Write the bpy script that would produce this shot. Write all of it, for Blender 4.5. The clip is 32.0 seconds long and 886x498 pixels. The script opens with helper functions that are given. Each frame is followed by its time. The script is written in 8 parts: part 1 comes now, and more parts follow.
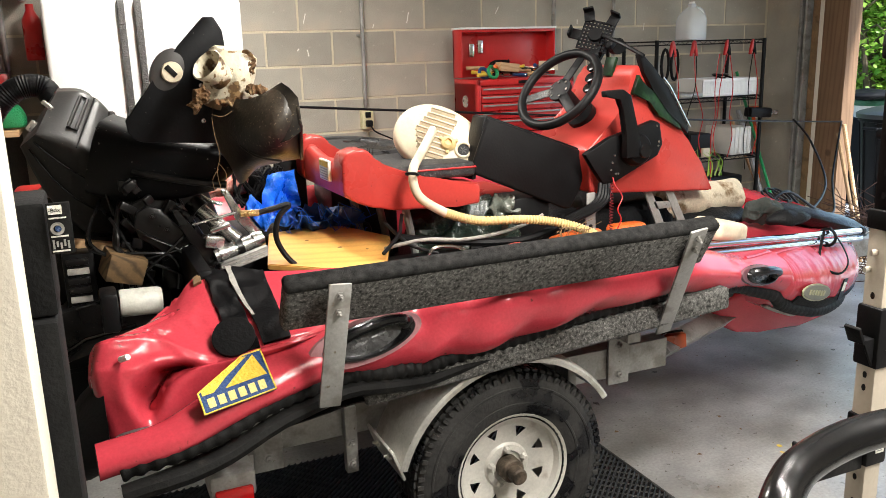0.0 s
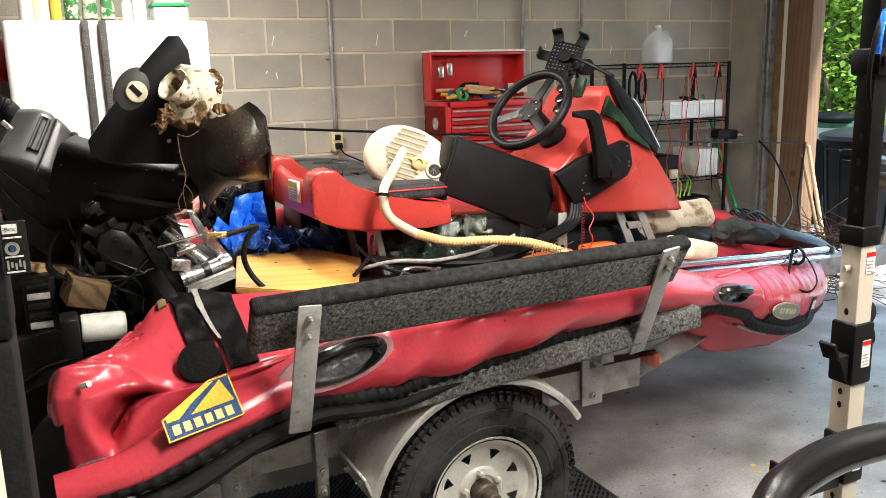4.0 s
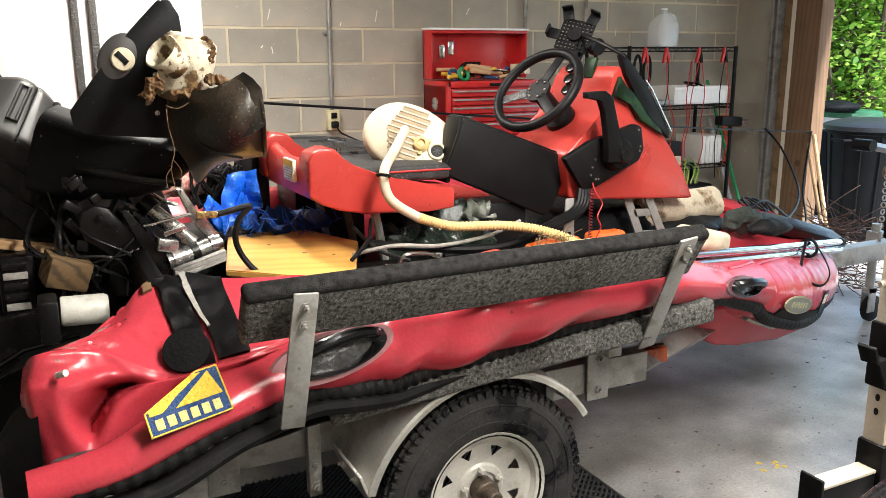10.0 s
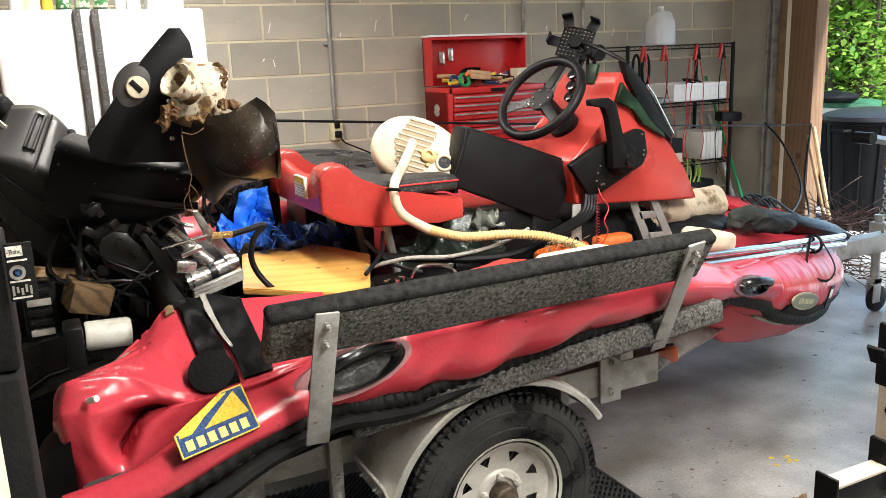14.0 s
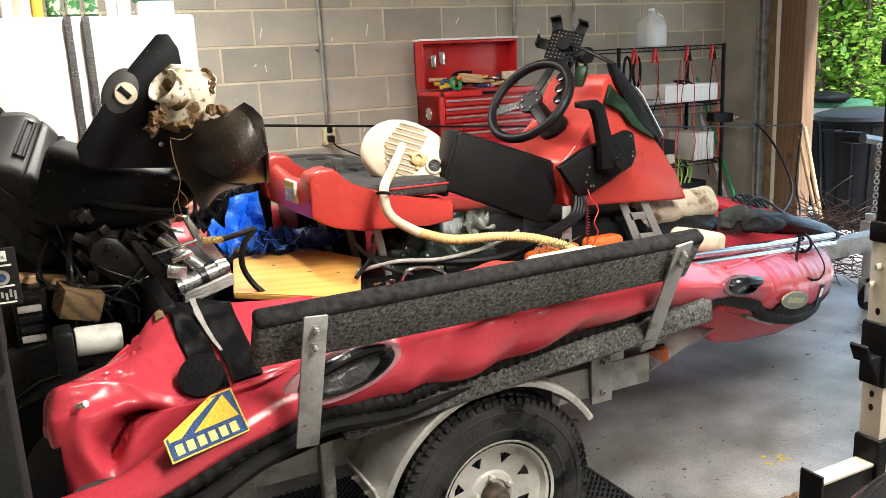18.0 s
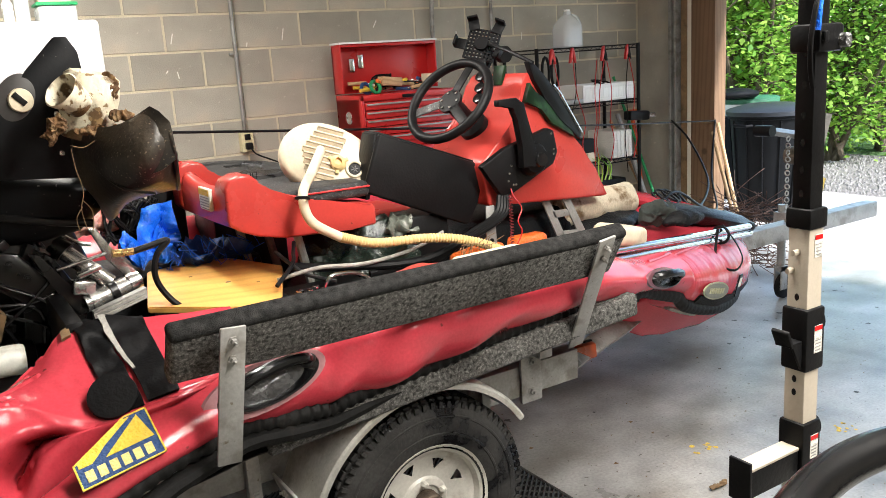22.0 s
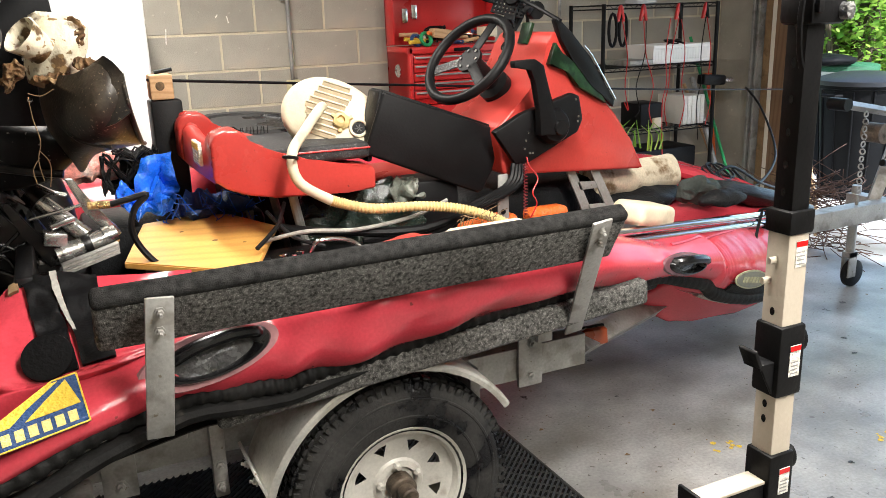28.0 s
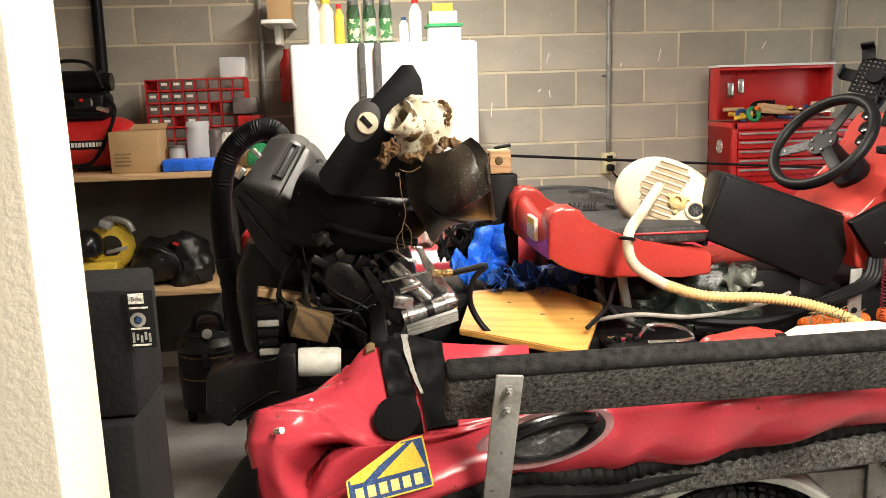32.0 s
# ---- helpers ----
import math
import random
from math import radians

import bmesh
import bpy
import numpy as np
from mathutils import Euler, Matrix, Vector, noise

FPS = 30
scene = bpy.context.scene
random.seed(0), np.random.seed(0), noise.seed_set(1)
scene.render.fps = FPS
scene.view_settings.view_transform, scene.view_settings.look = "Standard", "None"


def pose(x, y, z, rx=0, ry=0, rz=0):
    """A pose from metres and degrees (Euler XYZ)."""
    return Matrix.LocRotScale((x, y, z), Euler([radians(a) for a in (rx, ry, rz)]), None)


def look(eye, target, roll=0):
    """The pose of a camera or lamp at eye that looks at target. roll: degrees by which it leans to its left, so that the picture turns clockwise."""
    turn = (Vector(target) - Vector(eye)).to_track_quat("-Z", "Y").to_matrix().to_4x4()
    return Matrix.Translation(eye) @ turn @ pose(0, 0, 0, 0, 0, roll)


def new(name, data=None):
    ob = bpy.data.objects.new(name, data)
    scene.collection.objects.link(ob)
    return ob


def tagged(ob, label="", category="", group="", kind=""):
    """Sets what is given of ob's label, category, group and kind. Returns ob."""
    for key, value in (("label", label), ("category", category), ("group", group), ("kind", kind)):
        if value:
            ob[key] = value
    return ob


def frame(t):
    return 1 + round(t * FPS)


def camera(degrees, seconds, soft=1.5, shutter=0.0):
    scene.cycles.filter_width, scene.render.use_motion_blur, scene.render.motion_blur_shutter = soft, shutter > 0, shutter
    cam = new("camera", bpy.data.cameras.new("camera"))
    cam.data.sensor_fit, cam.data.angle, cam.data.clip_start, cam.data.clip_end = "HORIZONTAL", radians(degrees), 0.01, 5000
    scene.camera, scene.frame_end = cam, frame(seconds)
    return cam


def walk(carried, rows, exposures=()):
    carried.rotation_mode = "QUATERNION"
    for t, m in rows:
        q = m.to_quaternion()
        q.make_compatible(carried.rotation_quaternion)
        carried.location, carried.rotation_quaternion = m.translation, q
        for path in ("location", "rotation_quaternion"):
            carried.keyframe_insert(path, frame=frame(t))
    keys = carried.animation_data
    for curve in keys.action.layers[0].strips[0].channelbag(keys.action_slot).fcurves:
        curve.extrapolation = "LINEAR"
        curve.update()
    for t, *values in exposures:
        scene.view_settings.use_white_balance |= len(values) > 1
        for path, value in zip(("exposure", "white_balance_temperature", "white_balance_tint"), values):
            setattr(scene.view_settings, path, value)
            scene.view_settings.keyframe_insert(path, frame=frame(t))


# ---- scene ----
cam = camera(56.7, 32.0, soft=0.85)
PATH = [
    (0, (-1.889, 0.114, 1.489), (-1.107, 1.894, 1.021), -1.6),
    (0.5, (-1.884, 0.109, 1.495), (-1.094, 1.887, 1.033), -1.6),
    (1, (-1.887, 0.116, 1.494), (-1.071, 1.889, 1.055), -1.5),
    (1.5, (-1.894, 0.112, 1.499), (-1.058, 1.884, 1.097), -1.6),
    (2, (-1.884, 0.128, 1.492), (-1.023, 1.891, 1.104), -1.9),
    (2.5, (-1.892, 0.11, 1.494), (-1.041, 1.874, 1.086), -1.9),
    (4.5, (-1.879, 0.168, 1.467), (-1.017, 1.924, 1.052), -1.3),
    (5, (-1.887, 0.203, 1.463), (-0.973, 1.931, 1.04), -1.6),
    (5.5, (-1.886, 0.22, 1.462), (-0.943, 1.928, 1.022), -1.9),
    (6, (-1.874, 0.229, 1.459), (-0.929, 1.931, 0.999), -1.8),
    (6.5, (-1.867, 0.232, 1.458), (-0.915, 1.933, 1.008), -1.6),
    (7, (-1.862, 0.256, 1.455), (-0.926, 1.967, 1.012), -1.7),
    (7.5, (-1.86, 0.26, 1.453), (-0.942, 1.977, 0.996), -1.9),
    (8, (-1.861, 0.257, 1.455), (-0.937, 1.965, 0.977), -2.1),
    (8.5, (-1.861, 0.258, 1.456), (-0.924, 1.961, 0.988), -1.5),
    (9, (-1.87, 0.257, 1.464), (-0.938, 1.97, 1.018), -0.9),
    (9.5, (-1.861, 0.263, 1.459), (-0.96, 1.992, 1.012), -0.6),
    (10, (-1.855, 0.263, 1.456), (-0.988, 2.007, 1.001), -0.3),
    (10.5, (-1.862, 0.254, 1.459), (-1.007, 2.003, 1.004), -0.0),
    (11, (-1.862, 0.245, 1.466), (-1.021, 2.006, 1.025), -0.4),
    (11.5, (-1.866, 0.257, 1.467), (-1.023, 2.024, 1.057), -0.3),
    (12, (-1.864, 0.271, 1.466), (-0.982, 2.025, 1.083), -0.4),
    (12.5, (-1.863, 0.272, 1.47), (-0.968, 2.019, 1.09), -0.4),
    (13, (-1.876, 0.269, 1.482), (-0.996, 2.026, 1.106), -0.3),
    (13.5, (-1.882, 0.264, 1.495), (-1.005, 2.015, 1.09), -1.1),
    (14, (-1.893, 0.245, 1.499), (-1.031, 1.991, 1.043), -2.3),
    (14.5, (-1.9, 0.232, 1.494), (-1.041, 1.973, 1.01), -2.8),
    (16.5, (-1.886, 0.225, 1.494), (-1.023, 1.969, 1.031), -3.0),
    (17, (-1.883, 0.227, 1.496), (-1.011, 1.963, 1.023), -2.9),
    (17.5, (-1.881, 0.226, 1.497), (-1.009, 1.966, 1.039), -2.7),
    (18, (-1.881, 0.227, 1.498), (-1.01, 1.971, 1.05), -2.8),
    (18.5, (-1.879, 0.225, 1.498), (-1.006, 1.965, 1.042), -3.0),
    (19, (-1.875, 0.221, 1.496), (-0.994, 1.958, 1.042), -2.8),
    (19.5, (-1.864, 0.229, 1.494), (-0.973, 1.965, 1.055), -2.5),
    (20, (-1.859, 0.232, 1.496), (-0.948, 1.959, 1.064), -1.9),
    (20.5, (-1.863, 0.234, 1.492), (-0.931, 1.951, 1.066), -1.0),
    (21, (-1.864, 0.226, 1.486), (-0.927, 1.946, 1.081), -2.1),
    (21.5, (-1.862, 0.228, 1.489), (-0.894, 1.932, 1.09), -3.2),
    (22, (-1.852, 0.257, 1.48), (-0.827, 1.916, 1.035), -3.8),
    (22.5, (-1.755, 0.268, 1.453), (-0.771, 1.928, 0.926), -3.1),
    (23, (-1.6, 0.213, 1.456), (-0.794, 1.966, 0.929), -1.4),
    (23.5, (-1.523, 0.241, 1.467), (-0.728, 2.0, 0.943), -2.2),
    (24, (-1.562, 0.246, 1.476), (-0.753, 1.981, 0.898), -2.7),
    (24.5, (-1.557, 0.252, 1.475), (-0.746, 1.973, 0.859), -3.4),
    (25, (-1.549, 0.268, 1.473), (-0.74, 1.99, 0.858), -3.5),
    (25.5, (-1.555, 0.261, 1.471), (-0.749, 1.991, 0.872), -3.2),
    (27.5, (-1.556, 0.274, 1.468), (-0.804, 2.036, 0.892), -2.1),
    (28, (-1.545, 0.265, 1.482), (-0.724, 2.005, 0.936), -1.9),
    (28.5, (-1.551, 0.268, 1.502), (-0.718, 2.007, 0.972), -2.4),
    (29, (-1.546, 0.277, 1.497), (-0.74, 2.035, 0.988), -2.6),
    (29.5, (-1.55, 0.28, 1.497), (-0.747, 2.042, 0.999), -2.5),
    (30, (-1.565, 0.301, 1.513), (-0.864, 2.117, 1.052), -2.8),
    (30.5, (-1.606, 0.314, 1.527), (-1.188, 2.227, 1.119), -3.0),
    (31, (-1.629, 0.327, 1.521), (-1.367, 2.272, 1.135), -3.1),
    (31.5, (-1.639, 0.331, 1.521), (-1.412, 2.281, 1.139), -2.8),
    (32, (-1.663, 0.339, 1.522), (-1.474, 2.295, 1.149), -1.8),
]
walk(cam, [(t, look(eye, target, roll)) for t, eye, target, roll in PATH], [(0.0, 1.45, 6050, 10), (29.5, 1.45, 6050, 10), (31.0, 1.45, 6450, 10), (32.0, 1.45, 6450, 10)])

# ---- world, sun, large lights ----
world = bpy.data.worlds.new("sky")
scene.world = world
world.use_nodes = True
_wn = world.node_tree.nodes
_sky = _wn.new("ShaderNodeTexSky")
_sky.sky_type = "NISHITA"
_sky.sun_disc = False
_sky.sun_elevation, _sky.sun_rotation = radians(45), radians(167)
_wn["Background"].inputs["Strength"].default_value = 0.12
world.node_tree.links.new(_sky.outputs[0], _wn["Background"].inputs["Color"])

sun = new("sun", bpy.data.lights.new("sun", "SUN"))
sun.data.energy, sun.data.angle, sun.data.color = 5.0, radians(4), (1.0, 0.96, 0.9)
sun.matrix_world = look((5.5, -5.0, 8.5), (3.6, 3.2, 0))


def ceiling_lamp_light(x, y, z, sx, sy, watts, colour):
    lamp = new("tube_light", bpy.data.lights.new("tube_light", "AREA"))
    lamp.data.shape, lamp.data.size, lamp.data.size_y = "RECTANGLE", sx, sy
    lamp.data.energy, lamp.data.color = watts, colour
    lamp.matrix_world = pose(x, y, z)
    return lamp


WARM = (1.0, 0.915, 0.785)
ceiling_lamp_light(-1.30, 3.60, 2.50, 0.12, 1.2, 23, WARM)
ceiling_lamp_light(-0.65, 1.30, 2.50, 0.12, 1.2, 31, WARM)
ceiling_lamp_light(-0.30, 0.0, 2.50, 0.14, 1.2, 46, WARM)
# the sky's light in the door opening
door_sky = new("door_daylight", bpy.data.lights.new("door_daylight", "AREA"))
door_sky.data.shape, door_sky.data.size, door_sky.data.size_y = "RECTANGLE", 1.9, 2.1
door_sky.data.energy, door_sky.data.color = 10, (0.52, 0.75, 1.0)
door_sky.matrix_world = look((3.25, 3.1, 1.1), (1.4, 1.6, -0.9))


# ---- materials ----
def mat(name, base, rough=0.6, metal=0.0, var=0.12, scale=8.0, bump=0.02, fine=120.0, spec=0.5, second=None, mix_at=0.55, mix_scale=6.0, coat=0.0, objrand=0.0, sharp=0.12, second_rough=None, specks=None):
    m = bpy.data.materials.new(name)
    m.use_nodes = True
    nt = m.node_tree
    n, l = nt.nodes, nt.links
    b = n["Principled BSDF"]
    b.inputs["Roughness"].default_value, b.inputs["Metallic"].default_value = rough, metal
    b.inputs["Specular IOR Level"].default_value = spec
    b.inputs["Coat Weight"].default_value = coat
    co = n.new("ShaderNodeTexCoord")
    big, small = n.new("ShaderNodeTexNoise"), n.new("ShaderNodeTexNoise")
    for node, s in ((big, scale), (small, fine)):
        node.inputs["Scale"].default_value, node.inputs["Detail"].default_value = s, 5
        l.new(co.outputs["Object"], node.inputs["Vector"])
    ramp = n.new("ShaderNodeMapRange")
    ramp.inputs[1].default_value, ramp.inputs[2].default_value = 0.3, 0.7
    ramp.inputs[3].default_value, ramp.inputs[4].default_value = 1 - var, 1 + var
    l.new(big.outputs[0], ramp.inputs[0])
    ramp2 = n.new("ShaderNodeMapRange")
    ramp2.inputs[1].default_value, ramp2.inputs[2].default_value = 0.3, 0.7
    ramp2.inputs[3].default_value, ramp2.inputs[4].default_value = 1 - var * 0.5, 1 + var * 0.5
    l.new(small.outputs[0], ramp2.inputs[0])
    mul = n.new("ShaderNodeMath")
    mul.operation = "MULTIPLY"
    l.new(ramp.outputs[0], mul.inputs[0])
    l.new(ramp2.outputs[0], mul.inputs[1])
    last = mul.outputs[0]
    if objrand:
        info, r3 = n.new("ShaderNodeObjectInfo"), n.new("ShaderNodeMapRange")
        r3.inputs[3].default_value, r3.inputs[4].default_value = 1 - objrand, 1 + objrand
        l.new(info.outputs["Random"], r3.inputs[0])
        m2 = n.new("ShaderNodeMath")
        m2.operation = "MULTIPLY"
        l.new(last, m2.inputs[0])
        l.new(r3.outputs[0], m2.inputs[1])
        last = m2.outputs[0]
    col = n.new("ShaderNodeRGB")
    col.outputs[0].default_value = (*base, 1)
    colour = col.outputs[0]
    if second:
        spots, edge, mix = n.new("ShaderNodeTexNoise"), n.new("ShaderNodeMapRange"), n.new("ShaderNodeMix")
        spots.inputs["Scale"].default_value, spots.inputs["Detail"].default_value = mix_scale, 8
        l.new(co.outputs["Object"], spots.inputs["Vector"])
        edge.inputs[1].default_value, edge.inputs[2].default_value = mix_at, mix_at + sharp
        l.new(spots.outputs[0], edge.inputs[0])
        mix.data_type = "RGBA"
        l.new(edge.outputs[0], mix.inputs["Factor"])
        l.new(colour, mix.inputs["A"])
        mix.inputs["B"].default_value = (*second, 1)
        colour = mix.outputs["Result"]
    if specks:
        dots, small_edge, mix3 = n.new("ShaderNodeTexNoise"), n.new("ShaderNodeMapRange"), n.new("ShaderNodeMix")
        dots.inputs["Scale"].default_value, dots.inputs["Detail"].default_value = specks[0], 3
        l.new(co.outputs["Object"], dots.inputs["Vector"])
        small_edge.inputs[1].default_value, small_edge.inputs[2].default_value = specks[1], specks[1] + 0.04
        l.new(dots.outputs[0], small_edge.inputs[0])
        mix3.data_type = "RGBA"
        l.new(small_edge.outputs[0], mix3.inputs["Factor"])
        l.new(colour, mix3.inputs["A"])
        mix3.inputs["B"].default_value = (*specks[2], 1)
        colour = mix3.outputs["Result"]
    sc = n.new("ShaderNodeVectorMath")
    sc.operation = "SCALE"
    l.new(colour, sc.inputs[0])
    l.new(last, sc.inputs["Scale"])
    l.new(sc.outputs[0], b.inputs["Base Color"])
    rr = n.new("ShaderNodeMapRange")
    rr.inputs[3].default_value, rr.inputs[4].default_value = max(0.02, rough - 0.12), min(1, rough + 0.12)
    l.new(big.outputs[0], rr.inputs[0])
    l.new(rr.outputs[0], b.inputs["Roughness"])
    if second and second_rough is not None:
        mr = n.new("ShaderNodeMix")
        l.new(edge.outputs[0], mr.inputs[0])
        l.new(rr.outputs[0], mr.inputs[2])
        mr.inputs[3].default_value = second_rough
        l.new(mr.outputs[0], b.inputs["Roughness"])
    if bump:
        bp = n.new("ShaderNodeBump")
        bp.inputs["Strength"].default_value, bp.inputs["Distance"].default_value = 0.6, bump
        l.new(small.outputs[0], bp.inputs["Height"])
        l.new(bp.outputs[0], b.inputs["Normal"])
    return m


M_BLOCK = mat("painted_block", (0.375, 0.35, 0.295), 0.7, var=0.15, scale=4, bump=0.004, fine=160, objrand=0.13, second=(0.45, 0.36, 0.245), mix_at=0.55, mix_scale=1.7, sharp=0.2, specks=(26, 0.69, (0.52, 0.48, 0.40)))
M_MORTAR = mat("mortar", (0.60, 0.54, 0.40), 0.9, var=0.12, bump=0.006)
M_FLOOR = mat("concrete_floor", (0.355, 0.35, 0.34), 0.32, var=0.30, scale=4.0, bump=0.0008, fine=90, second=(0.125, 0.113, 0.088), mix_at=0.42, mix_scale=1.9, sharp=0.30, second_rough=0.28, specks=(46, 0.665, (0.12, 0.11, 0.095)))
M_WHITE = mat("white_paint", (0.70, 0.645, 0.54), 0.6, var=0.05, scale=3, bump=0.003)
M_FRIDGE = mat("fridge_enamel", (0.84, 0.84, 0.82), 0.3, var=0.03, scale=3, bump=0.001)
M_CEIL = mat("ceiling_board", (0.6, 0.57, 0.5), 0.8, var=0.06, scale=2, bump=0.004)
M_RED_TUBE = mat("red_boat_fabric", (0.455, 0.042, 0.060), 0.2, var=0.16, scale=3.5, bump=0.0006, fine=140, spec=0.4, second=(0.34, 0.036, 0.050), mix_at=0.54, mix_scale=4, sharp=0.2, specks=(40, 0.70, (0.17, 0.03, 0.03)))
M_RED_GRP = mat("red_gelcoat", (0.45, 0.045, 0.036), 0.3, var=0.1, scale=4, bump=0.0006, spec=0.4, second=(0.50, 0.07, 0.055), mix_at=0.55, mix_scale=3, specks=(90, 0.71, (0.2, 0.025, 0.02)))
M_RED_BOX = mat("red_enamel", (0.50, 0.02, 0.02), 0.3, var=0.08, scale=6, bump=0.0006)
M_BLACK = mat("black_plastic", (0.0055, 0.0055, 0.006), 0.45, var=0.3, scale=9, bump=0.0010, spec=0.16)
M_BLACK_GLOSS = mat("black_gloss", (0.006, 0.006, 0.0065), 0.22, var=0.2, scale=9, bump=0.0004, spec=0.4)
M_MOTOR = mat("motor_black", (0.0065, 0.006, 0.006), 0.30, var=0.35, scale=10, bump=0.0008, spec=0.34, second=(0.035, 0.027, 0.018), mix_at=0.66, mix_scale=12, specks=(90, 0.69, (0.07, 0.06, 0.05)))
M_DUCT = mat("wet_dirty_duct", (0.009, 0.008, 0.007), 0.36, var=0.5, scale=9, bump=0.0014, second=(0.085, 0.066, 0.046), mix_at=0.47, mix_scale=6, sharp=0.25, second_rough=0.55, specks=(150, 0.64, (0.16, 0.13, 0.09)))
M_SKEG = mat("fin_black", (0.0055, 0.0057, 0.0065), 0.5, var=0.25, scale=9, bump=0.0005, spec=0.14, specks=(75, 0.705, (0.16, 0.15, 0.13)))
M_ALLOY = mat("scuffed_alloy", (0.50, 0.49, 0.47), 0.25, 0.85, var=0.25, scale=16, bump=0.001, second=(0.10, 0.095, 0.09), mix_at=0.58, mix_scale=22)
M_RUBBER = mat("rubber", (0.011, 0.011, 0.0115), 0.55, var=0.5, scale=12, bump=0.003, spec=0.35, second=(0.028, 0.026, 0.024), mix_at=0.58, mix_scale=16)
M_STRAKE = mat("strake_rubber", (0.006, 0.0058, 0.0055), 0.6, var=0.5, scale=18, bump=0.002, spec=0.16, second=(0.018, 0.016, 0.014), mix_at=0.6, mix_scale=20)
M_TYRE = mat("tyre_rubber", (0.030, 0.029, 0.028), 0.75, var=0.45, scale=14, bump=0.003, spec=0.3, second=(0.006, 0.006, 0.007), mix_at=0.50, mix_scale=7, sharp=0.05, second_rough=0.25)
M_CARPET = mat("marine_carpet", (0.108, 0.106, 0.10), 0.95, var=0.75, scale=110, bump=0.010, fine=420, spec=0.05, specks=(260, 0.58, (0.20, 0.195, 0.185)))
M_CARPET_D = mat("dark_carpet", (0.024, 0.0235, 0.023), 0.95, var=0.5, scale=60, bump=0.008, fine=420, spec=0.05)
M_NEOPRENE = mat("neoprene", (0.0035, 0.0035, 0.004), 0.5, var=0.3, scale=14, bump=0.002, spec=0.16)
M_GALV = mat("galvanised_steel", (0.32, 0.315, 0.30), 0.45, 0.35, var=0.2, scale=10, bump=0.001, second=(0.20, 0.19, 0.172), mix_at=0.52, mix_scale=12, specks=(50, 0.68, (0.18, 0.155, 0.12)))
M_CHROME = mat("chrome", (0.72, 0.72, 0.72), 0.15, 1.0, var=0.08, scale=8, bump=0)
M_SPOKE = mat("dull_alloy_spoke", (0.16, 0.16, 0.16), 0.35, 0.6, var=0.1)
M_FENDER = mat("worn_arch_steel", (0.56, 0.55, 0.51), 0.38, 0.55, var=0.2, scale=9, bump=0.001, second=(0.33, 0.31, 0.27), mix_at=0.55, mix_scale=9, specks=(40, 0.68, (0.25, 0.20, 0.15)))
M_RIM = mat("painted_rim", (0.62, 0.60, 0.55), 0.42, 0.1, var=0.14, scale=10, bump=0.001, second=(0.42, 0.38, 0.33), mix_at=0.62, mix_scale=16)
M_RUST = mat("rusty_steel", (0.13, 0.10, 0.075), 0.6, 0.5, var=0.4, scale=20, bump=0.004, second=(0.05, 0.04, 0.03), mix_at=0.52, mix_scale=18)
def wood(name, light, dark, rough, along_axis, rings=22.0, stretch=0.06, knots=True):
    """Sawn timber: stretched grain lines, slow colour drift and a few dark knots."""
    m = mat(name, light, rough, var=0.14, scale=5, bump=0.0008, fine=140)
    n, l = m.node_tree.nodes, m.node_tree.links
    co, mp, wv, rg, mx = (n.new(t) for t in ("ShaderNodeTexCoord", "ShaderNodeMapping", "ShaderNodeTexWave", "ShaderNodeMapRange", "ShaderNodeMix"))
    mp.inputs["Scale"].default_value = [stretch if k == along_axis else 1.0 for k in range(3)]
    wv.wave_type, wv.bands_direction = "BANDS", "DIAGONAL"
    wv.inputs["Scale"].default_value, wv.inputs["Distortion"].default_value = rings, 5.0
    wv.inputs["Detail"].default_value, wv.inputs["Detail Scale"].default_value = 3.0, 1.2
    l.new(co.outputs["Object"], mp.inputs["Vector"])
    l.new(mp.outputs[0], wv.inputs["Vector"])
    rg.inputs[1].default_value, rg.inputs[2].default_value, rg.inputs[4].default_value = 0.45, 1.0, 0.75
    l.new(wv.outputs["Fac"], rg.inputs[0])
    mx.data_type = "RGBA"
    l.new(rg.outputs[0], mx.inputs["Factor"])
    mx.inputs["A"].default_value, mx.inputs["B"].default_value = (*light, 1), (*dark, 1)
    colour = mx.outputs["Result"]
    if knots:
        vo, ke, km = n.new("ShaderNodeTexVoronoi"), n.new("ShaderNodeMapRange"), n.new("ShaderNodeMix")
        vo.inputs["Scale"].default_value = 3.2
        l.new(co.outputs["Object"], vo.inputs["Vector"])
        ke.inputs[1].default_value, ke.inputs[2].default_value, ke.inputs[3].default_value, ke.inputs[4].default_value = 0.05, 0.10, 0.8, 0.0
        l.new(vo.outputs["Distance"], ke.inputs[0])
        km.data_type = "RGBA"
        l.new(ke.outputs[0], km.inputs["Factor"])
        l.new(colour, km.inputs["A"])
        km.inputs["B"].default_value = (*[c * 0.5 for c in dark], 1)
        colour = km.outputs["Result"]
    l.new(colour, n["Vector Math"].inputs[0])
    return m


